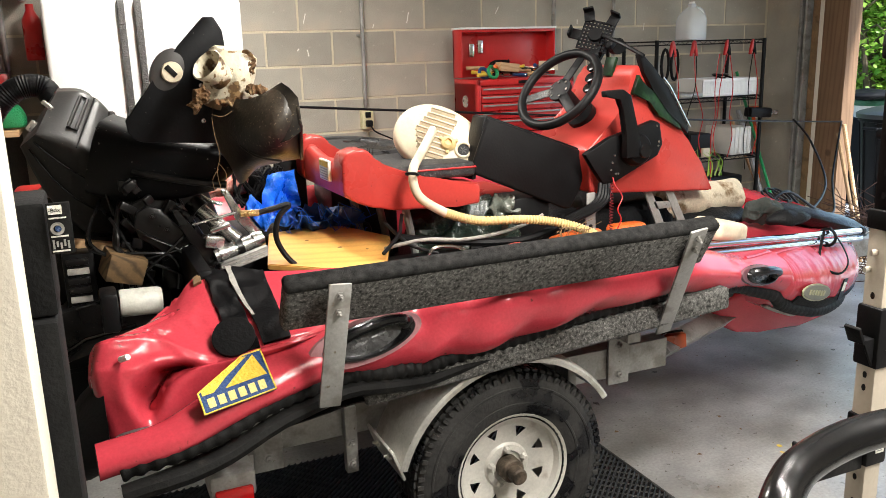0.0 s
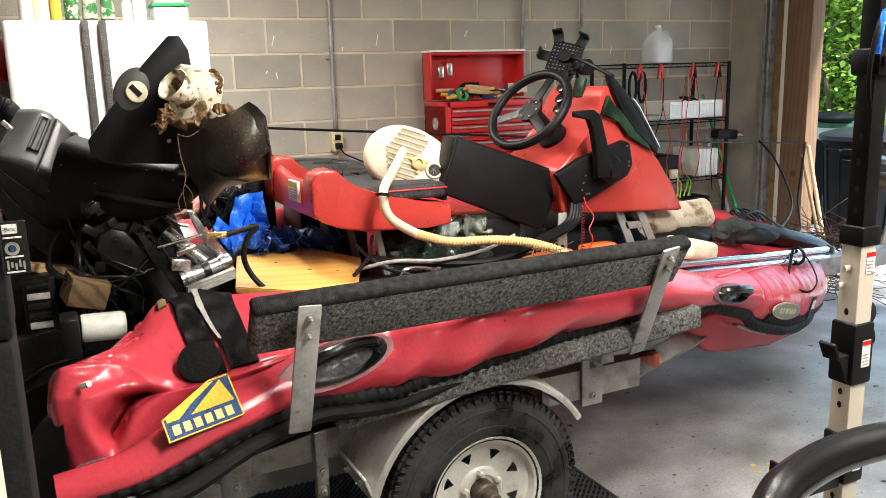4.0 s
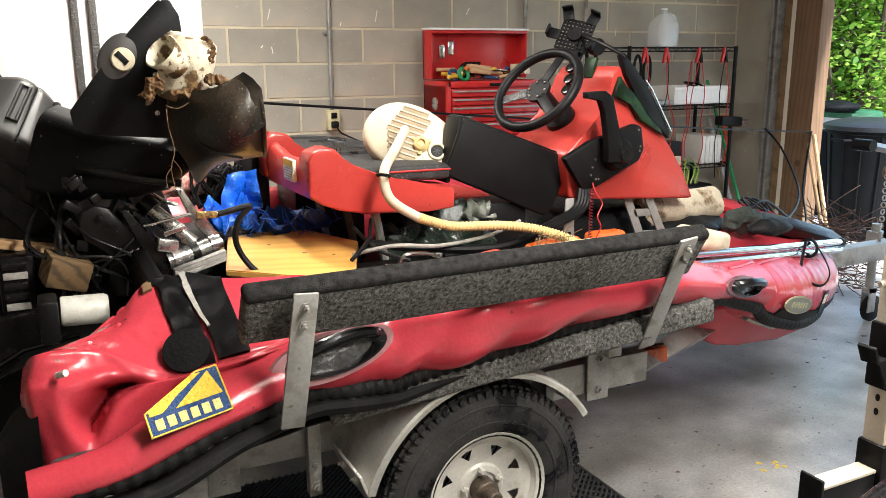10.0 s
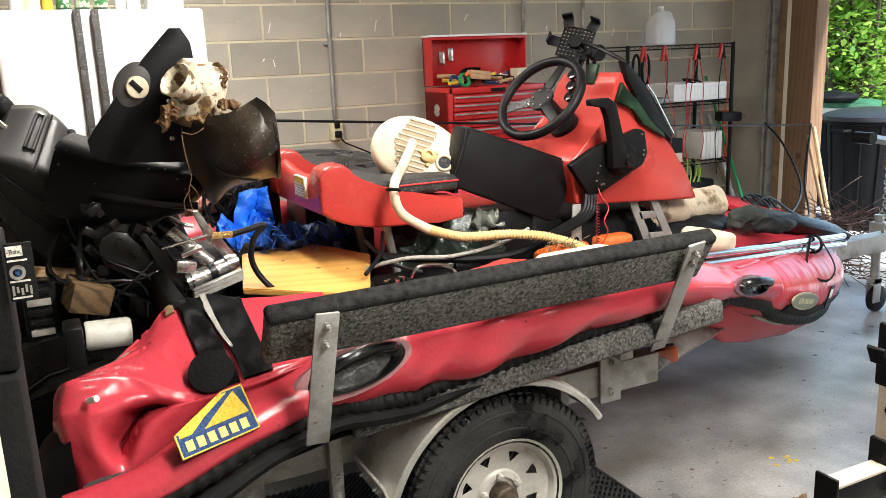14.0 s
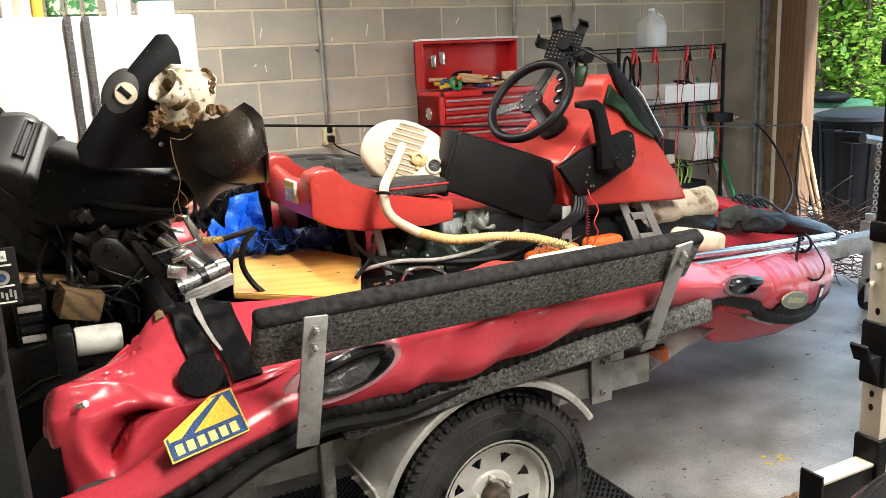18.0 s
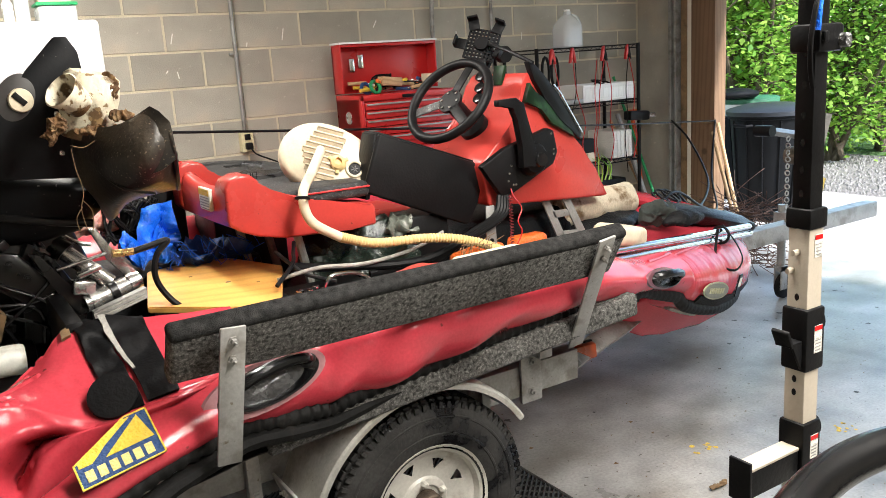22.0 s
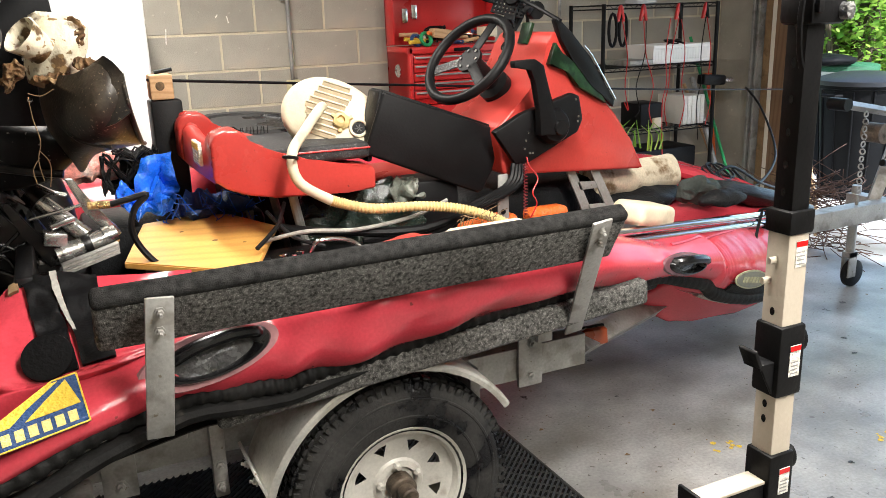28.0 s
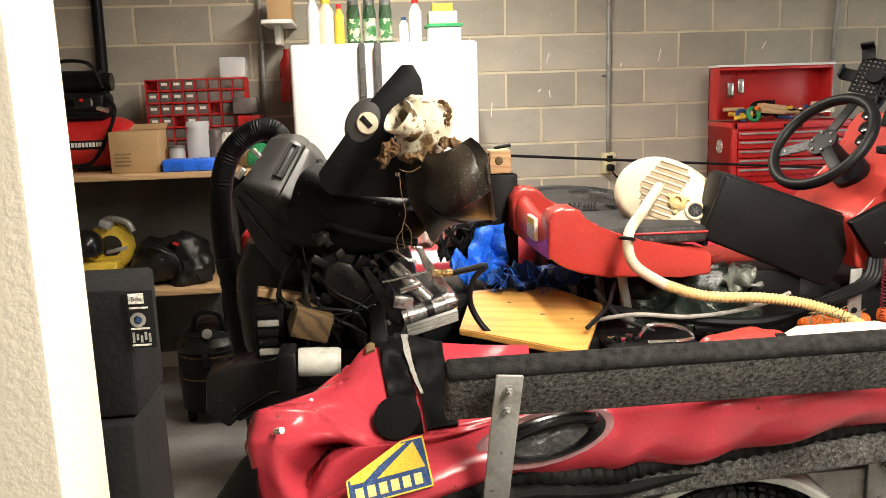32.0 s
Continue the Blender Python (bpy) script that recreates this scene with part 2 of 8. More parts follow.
M_PLY = wood("varnished_plywood", (0.70, 0.39, 0.10), (0.58, 0.29, 0.065), 0.3, 0, 9.0, 0.25, False)
M_TIMBER = wood("bare_timber", (0.52, 0.34, 0.18), (0.38, 0.22, 0.10), 0.7, 0, 26.0, 0.08, False)
M_POST = wood("door_post_pine", (0.19, 0.112, 0.06), (0.13, 0.072, 0.036), 0.75, 2, 16.0, 0.05)
M_BLOCKWOOD = wood("cross_cut_block", (0.16, 0.098, 0.042), (0.035, 0.022, 0.010), 0.75, 0, 16.0, 0.7, False)
M_TIMBER_D = mat("old_timber", (0.20, 0.125, 0.06), 0.75, var=0.3, scale=8, bump=0.004, second=(0.07, 0.045, 0.02), mix_at=0.55, mix_scale=9)
M_CREAM = mat("cream_plastic", (0.66, 0.58, 0.42), 0.5, var=0.1, scale=12, bump=0.001, second=(0.5, 0.42, 0.27), mix_at=0.6, mix_scale=9)
M_SLOT = mat("shaded_cream_plastic", (0.34, 0.27, 0.16), 0.6, var=0.2, scale=20, bump=0.001)
M_HOSE = mat("yellowed_hose", (0.62, 0.46, 0.20), 0.5, var=0.12, scale=12, bump=0.001)
M_TAUPE = mat("taupe_powder_coat", (0.42, 0.37, 0.30), 0.4, 0.0, var=0.06, scale=8, bump=0.001)
M_BLUE_TARP = mat("blue_tarp", (0.015, 0.13, 0.72), 0.28, var=0.3, scale=14, bump=0.006)
M_GREEN = mat("green_plastic", (0.02, 0.30, 0.10), 0.4, var=0.1)
M_GREEN_DULL = mat("weathered_green_plastic", (0.03, 0.14, 0.07), 0.5, var=0.2)
M_YELLOW = mat("yellow_plastic", (0.78, 0.54, 0.05), 0.4, var=0.12, scale=14)
M_ORANGE = mat("orange_plastic", (0.80, 0.15, 0.02), 0.4, var=0.1)
M_PRINT = mat("pale_yellow_print", (0.80, 0.62, 0.22), 0.45, var=0.08)
M_BLUE = mat("blue_print", (0.018, 0.055, 0.17), 0.4, var=0.08)
M_LABEL = mat("paper_label", (0.78, 0.76, 0.70), 0.5, var=0.05)
M_CARD = mat("cardboard", (0.42, 0.27, 0.13), 0.8, var=0.08, scale=10, bump=0.001)
M_MUD = mat("dried_mud", (0.11, 0.058, 0.022), 0.95, var=0.5, scale=40, bump=0.012, fine=90, second=(0.26, 0.17, 0.08), mix_at=0.57, mix_scale=34)
M_MAT = mat("rubber_mat", (0.006, 0.006, 0.0065), 0.7, var=0.3, scale=20, bump=0.002, spec=0.2)
M_MATRIB = mat("dusty_mat_rib", (0.034, 0.033, 0.031), 0.6, var=0.4, scale=12, bump=0.001)
M_AMBER = mat("amber_lens", (0.27, 0.050, 0.014), 0.3, var=0.05, bump=0)
M_REDLENS = mat("red_lens", (0.55, 0.01, 0.01), 0.15, var=0.05, bump=0)
M_CAMO = mat("green_camo_print", (0.005, 0.013, 0.006), 0.4, var=0.4, scale=14, bump=0, spec=0.15, second=(0.014, 0.040, 0.015), mix_at=0.5, mix_scale=16)
M_CANVAS = mat("stained_canvas", (0.58, 0.51, 0.38), 0.9, var=0.2, scale=14, bump=0.006, second=(0.17, 0.11, 0.055), mix_at=0.55, mix_scale=13, sharp=0.1)
M_OLDWEB = mat("worn_webbing", (0.30, 0.285, 0.26), 0.8, var=0.3, scale=40, bump=0.002)
M_DARKBAG = mat("dark_nylon", (0.010, 0.0105, 0.0115), 0.55, var=0.4, scale=16, bump=0.006, spec=0.16)
M_VINYL = mat("worn_seat_vinyl", (0.030, 0.030, 0.031), 0.6, var=0.5, scale=18, bump=0.004, spec=0.3, specks=(150, 0.62, (0.10, 0.098, 0.095)))
M_LEAF = mat("leaves", (0.10, 0.27, 0.035), 0.4, var=0.35, scale=2.0, bump=0)
M_BARK = mat("bark", (0.10, 0.075, 0.05), 0.9, var=0.3, scale=12, bump=0.01)
M_DRIVE = mat("concrete_drive", (0.58, 0.565, 0.54), 0.85, var=0.15, scale=2, bump=0.004)
M_GRASS = mat("grass", (0.06, 0.12, 0.03), 0.95, var=0.4, scale=3, bump=0.02)


# ---- mesh helpers ----
WORLD = {}


def finish(name, bm, material, smooth=35):
    bmesh.ops.recalc_face_normals(bm, faces=bm.faces)
    me = bpy.data.meshes.new(name)
    bm.to_mesh(me)
    bm.free()
    if smooth:
        for p in me.polygons:
            p.use_smooth = True
        me.set_sharp_from_angle(angle=radians(smooth))
    if material:
        me.materials.append(material)
    return me


def part(name, bm, material, parent=None, label="", smooth=35):
    ob = new(name, finish(name, bm, material, smooth))
    if parent is not None:
        ob.parent = parent
        ob.matrix_basis = WORLD.get(parent.name, Matrix()).inverted()
    if label:
        ob["label"] = label
    return ob


def thing(name, x, y, z, label, category, group="", kind=""):
    ob = new(name)
    ob.empty_display_size = 0.05
    ob.location = (x, y, z)
    WORLD[ob.name] = Matrix.Translation((x, y, z))
    return tagged(ob, label, category, group, kind)


def solo(name, bm, material, label, category, group="", kind="", smooth=35):
    return tagged(part(name, bm, material, None, "", smooth), label, category, group, kind)


def join(*bms):
    out = bmesh.new()
    for b in bms:
        me = bpy.data.meshes.new("tmp")
        b.to_mesh(me)
        b.free()
        out.from_mesh(me)
        bpy.data.meshes.remove(me)
    return out


def moved(bm, m):
    bmesh.ops.transform(bm, matrix=m, verts=bm.verts)
    return bm


def box(x0, x1, y0, y1, z0, z1, bevel=0.004, seg=2):
    bm = bmesh.new()
    bmesh.ops.create_cube(bm, size=1)
    bmesh.ops.transform(bm, matrix=Matrix.Translation(((x0 + x1) / 2, (y0 + y1) / 2, (z0 + z1) / 2)) @ Matrix.Diagonal((x1 - x0, y1 - y0, z1 - z0, 1)), verts=bm.verts)
    if bevel:
        bmesh.ops.bevel(bm, geom=bm.edges[:], offset=min(bevel, 0.45 * min(abs(x1 - x0), abs(y1 - y0), abs(z1 - z0))), segments=seg, affect="EDGES", profile=0.5)
    return bm


def cbox(c, s, bevel=0.004, rot=(0, 0, 0), seg=2):
    bm = box(-s[0] / 2, s[0] / 2, -s[1] / 2, s[1] / 2, -s[2] / 2, s[2] / 2, bevel, seg)
    return moved(bm, pose(*c, *rot))


def prism(profile, depth, bevel=0.004, seg=2):
    """A polygon in x, z, thickened from y = 0 to y = depth."""
    bm = bmesh.new()
    lo = [bm.verts.new((x, 0, z)) for x, z in profile]
    hi = [bm.verts.new((x, depth, z)) for x, z in profile]
    bm.faces.new(lo)
    bm.faces.new(hi[::-1])
    k = len(profile)
    for i in range(k):
        bm.faces.new((lo[i], hi[i], hi[(i + 1) % k], lo[(i + 1) % k]))
    if bevel:
        bmesh.ops.bevel(bm, geom=bm.edges[:], offset=bevel, segments=seg, affect="EDGES", profile=0.5)
    return bm


def frame_of(d):
    d = d.normalized()
    up = Vector((0, 0, 1)) if abs(d.z) < 0.9 else Vector((1, 0, 0))
    a = d.cross(up).normalized()
    return a, a.cross(d).normalized()


def smooth_path(pts, per=6):
    pts = [Vector(p) for p in pts]
    out = []
    for i in range(len(pts) - 1):
        p0, p1, p2, p3 = pts[max(i - 1, 0)], pts[i], pts[i + 1], pts[min(i + 2, len(pts) - 1)]
        for k in range(per):
            t = k / per
            out.append(0.5 * ((2 * p1) + (p2 - p0) * t + (2 * p0 - 5 * p1 + 4 * p2 - p3) * t * t + (3 * p1 - p0 - 3 * p2 + p3) * t ** 3))
    return out + [pts[-1]]


def sweep(pts, r, seg=10, closed=False, per=0, caps=True, flat=1.0):
    """A round rod of radius r (a number, or a function of 0..1) along points."""
    pts = smooth_path(pts, per) if per else [Vector(p) for p in pts]
    n = len(pts)
    bm = bmesh.new()
    rings = []
    ref = None
    for i, p in enumerate(pts):
        if closed:
            d = pts[(i + 1) % n] - pts[i - 1]
        else:
            d = pts[min(i + 1, n - 1)] - pts[max(i - 1, 0)]
        d = d.normalized()
        if ref is None:
            a, b = frame_of(d)
        else:
            a = (ref - d * ref.dot(d)).normalized()
            b = a.cross(d).normalized()
        ref = a
        rad = r(i / max(n - 1, 1)) if callable(r) else r
        rings.append([bm.verts.new(p + (a * math.cos(q) + b * flat * math.sin(q)) * rad) for q in (2 * math.pi * k / seg for k in range(seg))])
    for i in range(n if closed else n - 1):
        A, B = rings[i], rings[(i + 1) % n]
        for k in range(seg):
            bm.faces.new((A[k], A[(k + 1) % seg], B[(k + 1) % seg], B[k]))
    if caps and not closed:
        bm.faces.new(rings[0])
        bm.faces.new(rings[-1][::-1])
    return bm


def rod(a, b, r, seg=10):
    return sweep([a, b], r, seg)


def lathe(profile, seg=24, m=Matrix(), close=False):
    """Turns (radius, height) pairs round z."""
    bm = bmesh.new()
    rings = []
    for r, z in profile:
        if r < 1e-5:
            rings.append([bm.verts.new((0, 0, z))])
        else:
            rings.append([bm.verts.new((r * math.cos(q), r * math.sin(q), z)) for q in (2 * math.pi * k / seg for k in range(seg))])
    pairs = list(zip(rings, rings[1:])) + ([(rings[-1], rings[0])] if close else [])
    for A, B in pairs:
        for k in range(seg):
            q = (k + 1) % seg
            if len(A) == 1 and len(B) == 1:
                continue
            if len(A) == 1:
                bm.faces.new((A[0], B[k], B[q]))
            elif len(B) == 1:
                bm.faces.new((A[k], B[0], A[q]))
            else:
                bm.faces.new((A[k], B[k], B[q], A[q]))
    return moved(bm, m)


def ring(centre, normal, R, r, seg=32, tube=8, flat=1.0):
    n = Vector(normal)
    a, b = frame_of(n)
    c = Vector(centre)
    return sweep([c + (a * math.cos(q) + b * math.sin(q)) * R for q in (2 * math.pi * k / seg for k in range(seg))], r, tube, closed=True, flat=flat)


def along(centre, direction):
    """A pose whose z axis points along a direction."""
    return Matrix.Translation(centre) @ Vector(direction).to_track_quat("Z", "Y").to_matrix().to_4x4()


def loft(sections, closed_ring=True, caps=True):
    bm = bmesh.new()
    rings = [[bm.verts.new(p) for p in s] for s in sections]
    for A, B in zip(rings, rings[1:]):
        k = len(A)
        for i in range(k if closed_ring else k - 1):
            bm.faces.new((A[i], A[(i + 1) % k], B[(i + 1) % k], B[i]))
    if caps and closed_ring:
        bm.faces.new(rings[0])
        bm.faces.new(rings[-1][::-1])
    return bm


def rumple(bm, amount, scale, seed=0.0):
    bm.normal_update()
    for v in bm.verts:
        v.co += v.normal * (amount * (noise.noise(v.co * scale + Vector((seed, seed * 1.7, 0))) + 0.5 * noise.noise(v.co * scale * 2.3 + Vector((seed, 3, 9)))))
    return bm


def lump(c, s, amount, scale, seed=0.0, sub=4, rot=(0, 0, 0)):
    """A crumpled soft heap of half sizes s."""
    bm = bmesh.new()
    bmesh.ops.create_icosphere(bm, subdivisions=sub, radius=1)
    for v in bm.verts:
        v.co.z = max(v.co.z, -0.55)
    moved(bm, pose(*c, *rot) @ Matrix.Diagonal((*s, 1)))
    return rumple(bm, amount, scale, seed)


def crumple(c, s, amount, scale, seed=0.0, rot=(0, 0, 0)):
    """A sharply folded heap of sheet."""
    bm = bmesh.new()
    bmesh.ops.create_icosphere(bm, subdivisions=5, radius=1)
    for v in bm.verts:
        v.co.z = max(v.co.z, -0.6)
    moved(bm, pose(*c, *rot) @ Matrix.Diagonal((*s, 1)))
    bm.normal_update()
    for v in bm.verts:
        p = v.co * scale + Vector((seed, seed * 2.1, seed))
        f = 1 - 2 * abs(noise.noise(p)) + 0.6 * (1 - 2 * abs(noise.noise(p * 2.1)))
        v.co += v.normal * amount * (f - 0.9)
    return bm


def patch(rows, per, thick):
    """A smooth curved plate through rows of control points, thickened away from the room."""
    fine = [smooth_path(r, per) for r in rows]
    cols = [smooth_path([r[k] for r in fine], per) for k in range(len(fine[0]))]
    bm = bmesh.new()
    top = [[bm.verts.new(q) for q in c] for c in cols]
    low = [[bm.verts.new(q + Vector((0.2, 1, -0.2)).normalized() * thick) for q in c] for c in cols]
    n, m = len(cols), len(cols[0])
    for i in range(n - 1):
        for j in range(m - 1):
            bm.faces.new((top[i][j], top[i + 1][j], top[i + 1][j + 1], top[i][j + 1]))
            bm.faces.new((low[i][j], low[i][j + 1], low[i + 1][j + 1], low[i + 1][j]))
    rim = [(i, 0) for i in range(n - 1)] + [(n - 1, j) for j in range(m - 1)] + [(i, m - 1) for i in range(n - 1, 0, -1)] + [(0, j) for j in range(m - 1, 0, -1)]
    for a, b in zip(rim, rim[1:] + rim[:1]):
        bm.faces.new((top[a[0]][a[1]], low[a[0]][a[1]], low[b[0]][b[1]], top[b[0]][b[1]]))
    return bm


def lerp_table(table, x):
    """Smooth values between rows (x, a, b, ...)."""
    if x <= table[0][0]:
        return table[0][1:]
    for i in range(len(table) - 1):
        A, B = table[i], table[i + 1]
        if x <= B[0]:
            h = B[0] - A[0]
            t = (x - A[0]) / h
            P, Q = table[max(i - 1, 0)], table[min(i + 2, len(table) - 1)]
            out = []
            for k in range(1, len(A)):
                m0, m1 = (B[k] - P[k]) / (B[0] - P[0]), (Q[k] - A[k]) / (Q[0] - A[0])
                out.append((2 * t ** 3 - 3 * t * t + 1) * A[k] + (t ** 3 - 2 * t * t + t) * h * m0 + (3 * t * t - 2 * t ** 3) * B[k] + (t ** 3 - t * t) * h * m1)
            return tuple(out)
    return table[-1][1:]

# ---- structure ----
WALL = 5.07
H = 0.2032
wall_north = solo("wall_north", box(-3.9, 3.25, WALL + 0.004, WALL + 0.2, 0, 2.6, 0), M_MORTAR, "grey painted concrete block wall with pale mortar joints", "wall", kind="structure")
floor = solo("floor", box(-3.9, 3.25, -2.0, WALL + 0.1, -0.15, 0, 0), M_FLOOR, "worn and stained grey concrete garage floor", "floor", kind="structure")
ceiling = solo("ceiling", box(-3.9, 3.25, -2.0, WALL + 0.2, 2.6, 2.7, 0), M_CEIL, "plain painted garage ceiling", "ceiling", kind="structure")
wall_west = solo("wall_west", box(-4.1, -3.9, -2.0, WALL + 0.2, 0, 2.6, 0), M_BLOCK, "grey block side wall", "wall", kind="structure")
wall_south = solo("wall_south", box(-4.1, 3.25, -2.2, -2.0, 0, 2.6, 0), M_BLOCK, "grey block wall at the back of the garage", "wall", kind="structure")
# stretch south of the opening is unseen, widened to hold back daylight
wall_east = solo("wall_east", join(box(3.06, 3.25, 4.62, WALL, 0, 2.6, 0), box(3.06, 3.25, -2.0, 4.62, 2.25, 2.6, 0), box(3.06, 3.25, -2.0, 1.2, 0, 2.25, 0)), M_BLOCK, "block wall round the garage door opening", "wall", kind="structure")
partition = solo("partition", box(-3.9, -1.969, 1.12, 1.257, 0, 2.6, 0.006), M_WHITE, "white painted partition end beside the opening", "wall", kind="structure")
ground = solo("ground", box(3.26, 80, -60, 80, -0.4, -0.12, 0), M_GRASS, "rough ground and grass beyond the drive", "ground", kind="structure")
drive = solo("drive", box(3.255, 5.6, -6, 6.2, -0.2, -0.02, 0), M_DRIVE, "pale concrete drive in daylight", "drive", kind="structure")

# door frame at the opening: bare timber, white strip, brown jamb, steel track
door_frame = thing("door_frame", 3.05, 4.45, 0, "timber garage door frame with white strip and steel track", "door frame", kind="structure")
part("post", box(3.0, 3.12, 4.27, 4.485, 0, 2.6, 0.004), M_POST, door_frame, "bare pale timber face")
part("strip", box(3.005, 3.10, 4.487, 4.525, 0, 2.6, 0.003), M_WHITE, door_frame, "white weather strip")
part("jamb", box(3.02, 3.10, 4.528, 4.60, 0, 2.6, 0.003), M_TIMBER_D, door_frame, "brown stained jamb")
for a, b in ((4.615, 4.635), (4.66, 4.685)):
    part("track", box(2.98, 3.055, a, b, 0, 2.6, 0.002), M_GALV, door_frame, "galvanised door track")

# rubber mat under the trailer: thin sheet with raised ribs
rubber_mat = thing("rubber_mat", -1.0, 2.3, 0, "black ribbed rubber mat under the trailer wheel", "mat")
MX0, MX1, MY0, MY1 = -1.9, -0.21, 1.35, 2.9
part("sheet", box(MX0, MX1, MY0, MY1, 0.001, 0.006, 0), M_MAT, rubber_mat)
_ribs = bmesh.new()


def rib_line(bm, x0, y0, x1, y1, w, z):
    """One low ridge of the mat's grid."""
    d = Vector((x1 - x0, y1 - y0, 0)).normalized()
    s = Vector((-d.y, d.x, 0)) * w
    a, b = Vector((x0, y0, 0.006)), Vector((x1, y1, 0.006))
    up = Vector((0, 0, z))
    v = [bm.verts.new(p) for p in (a - s, b - s, b + up, a + up, a + s, b + s)]
    bm.faces.new((v[0], v[1], v[2], v[3]))
    bm.faces.new((v[3], v[2], v[5], v[4]))


for k in range(140):
    c = MX0 - MY1 + 0.0235 * k
    x0, x1 = max(MX0, MY0 + c), min(MX1, MY1 + c)
    if x1 > x0 + 0.01:
        rib_line(_ribs, x0, x0 - c, x1, x1 - c, 0.0042, 0.008)
for k in range(64):
    c = MX0 + MY0 + 0.051 * k
    x0, x1 = max(MX0, c - MY1), min(MX1, c - MY0)
    if x1 > x0 + 0.01:
        rib_line(_ribs, x0, c - x0, x1, c - x1, 0.003, 0.005)
part("rib", _ribs, M_MATRIB, rubber_mat, "", 0)
for x0, x1, y0, y1 in ((MX0, MX1, MY0 - 0.01, MY0), (MX1, MX1 + 0.012, MY0 - 0.01, MY1)):
    part("edge", box(x0, x1, y0, y1, 0.0005, 0.012, 0.003), M_MATRIB, rubber_mat)

# leaf litter and paint spots on the floor
_rng = random.Random(7)
_lit = bmesh.new()
for k in range(420):
    x, y = _rng.uniform(-0.2, 2.9), _rng.uniform(0.9, 3.9)
    s, a = _rng.uniform(0.0015, 0.004) * (2.6 if k % 12 == 0 else 1), _rng.uniform(0, 6.28)
    v = [_lit.verts.new((x + s * _rng.uniform(0.6, 1.6) * math.cos(a + q), y + s * math.sin(a + q), 0.002 + 0.003 * (j % 2))) for j, q in enumerate((0, 1.5, 3.1, 4.6))]
    _lit.faces.new(v)
tagged(part("floor_litter", _lit, M_TIMBER_D, None, "", 0), "dry crumbs of leaf and dirt on the concrete", "litter", kind="stuff")
_yel = bmesh.new()
for cx, cy, n in ((0.42, 2.18, 9), (0.95, 1.95, 10)):
    for k in range(n):
        x, y, s = cx + _rng.uniform(-0.05, 0.05), cy + _rng.uniform(-0.035, 0.035), _rng.uniform(0.004, 0.011)
        _yel.faces.new([_yel.verts.new((x + s * (0.7 + 0.5 * _rng.random()) * math.cos(q), y + s * math.sin(q), 0.0015)) for q in (0, 1, 2, 3.1, 4.2, 5.2)])
tagged(part("paint_spots", _yel, M_YELLOW, None, "", 0), "flecks of yellow paint on the concrete floor", "paint spots", kind="stuff")

_st = bmesh.new()
for k in range(26):
    cx, cy, r = _rng.uniform(-0.1, 2.6), _rng.uniform(1.2, 3.2), _rng.uniform(0.006, 0.022)
    _st.faces.new([_st.verts.new((cx + r * _rng.uniform(0.6, 1.3) * math.cos(q), cy + r * 0.8 * _rng.uniform(0.6, 1.3) * math.sin(q), 0.0012)) for q in [0.7 * j for j in range(9)]])
tagged(part("oil_spots", _st, mat("dried_oil", (0.035, 0.03, 0.026), 0.35, var=0.3), None, "", 0), "small dark oil and tar spots on the concrete", "oil spots", kind="stuff")
_cl = [crumple((0.23, 1.95, 0.012), (0.028, 0.014, 0.008), 0.012, 30, 2.0), crumple((0.27, 1.96, 0.008), (0.014, 0.010, 0.005), 0.008, 40, 3.0)]
tagged(part("leaf_clump", join(*_cl), M_TIMBER_D, None), "small clump of dry leaves on the floor", "leaves", kind="stuff")

# ceiling lamps
def strip_lamp(x, y):
    lamp = thing("ceiling_lamp", x, y, 2.6, "white ceiling strip lamp with one bare tube", "lamp", "garage strip lamps")
    part("housing", box(x - 0.07, x + 0.07, y - 0.65, y + 0.65, 2.55, 2.6, 0.01), M_FRIDGE, lamp)
    part("tube", rod((x, y - 0.6, 2.53), (x, y + 0.6, 2.53), 0.014), M_LABEL, lamp)


strip_lamp(-1.15, 3.65)
strip_lamp(-0.85, 1.45)
strip_lamp(-0.40, -0.60)

# ---- refrigerator and what stands on it ----
M_DARKGREY = mat("dark_grey_trim", (0.055, 0.053, 0.05), 0.4, var=0.12)
fridge = thing("refrigerator", -1.53, 4.75, 0, "white side-by-side refrigerator against the block wall", "refrigerator")
part("body", box(-1.965, -1.085, 4.42, 5.02, 0.02, 1.76, 0.01), M_FRIDGE, fridge)
for a, b in ((-1.97, -1.625), (-1.555, -1.08)):
    part("door", box(a, b, 4.33, 4.415, 0.10, 1.765, 0.02, 3), M_FRIDGE, fridge)
part("centre_strip", box(-1.62, -1.56, 4.345, 4.41, 0.10, 1.765, 0.004), M_FRIDGE, fridge)
for x in (-1.635, -1.56):
    part("handle", box(x - 0.014, x + 0.018, 4.30, 4.345, 0.45, 1.764, 0.008), M_DARKGREY, fridge, "dark grey full-height handle")
part("kick_plate", box(-1.95, -1.10, 4.37, 4.42, 0.0, 0.095, 0.004), M_BLACK, fridge)


def bottle(name, x, y, z, r, h, body, cap, label, neck=0.5, band=None, cat="bottle"):
    b = thing(name, x, y, z, label, cat)
    part("body", lathe([(0, 0), (r, 0), (r, h * 0.72), (r * neck, h * 0.86), (r * neck, h * 0.9), (0, h * 0.9)], 18, pose(x, y, z)), body, b)
    part("cap", lathe([(0, h * 0.89), (r * neck * 1.12, h * 0.89), (r * neck * 1.05, h), (0, h)], 14, pose(x, y, z)), cap, b)
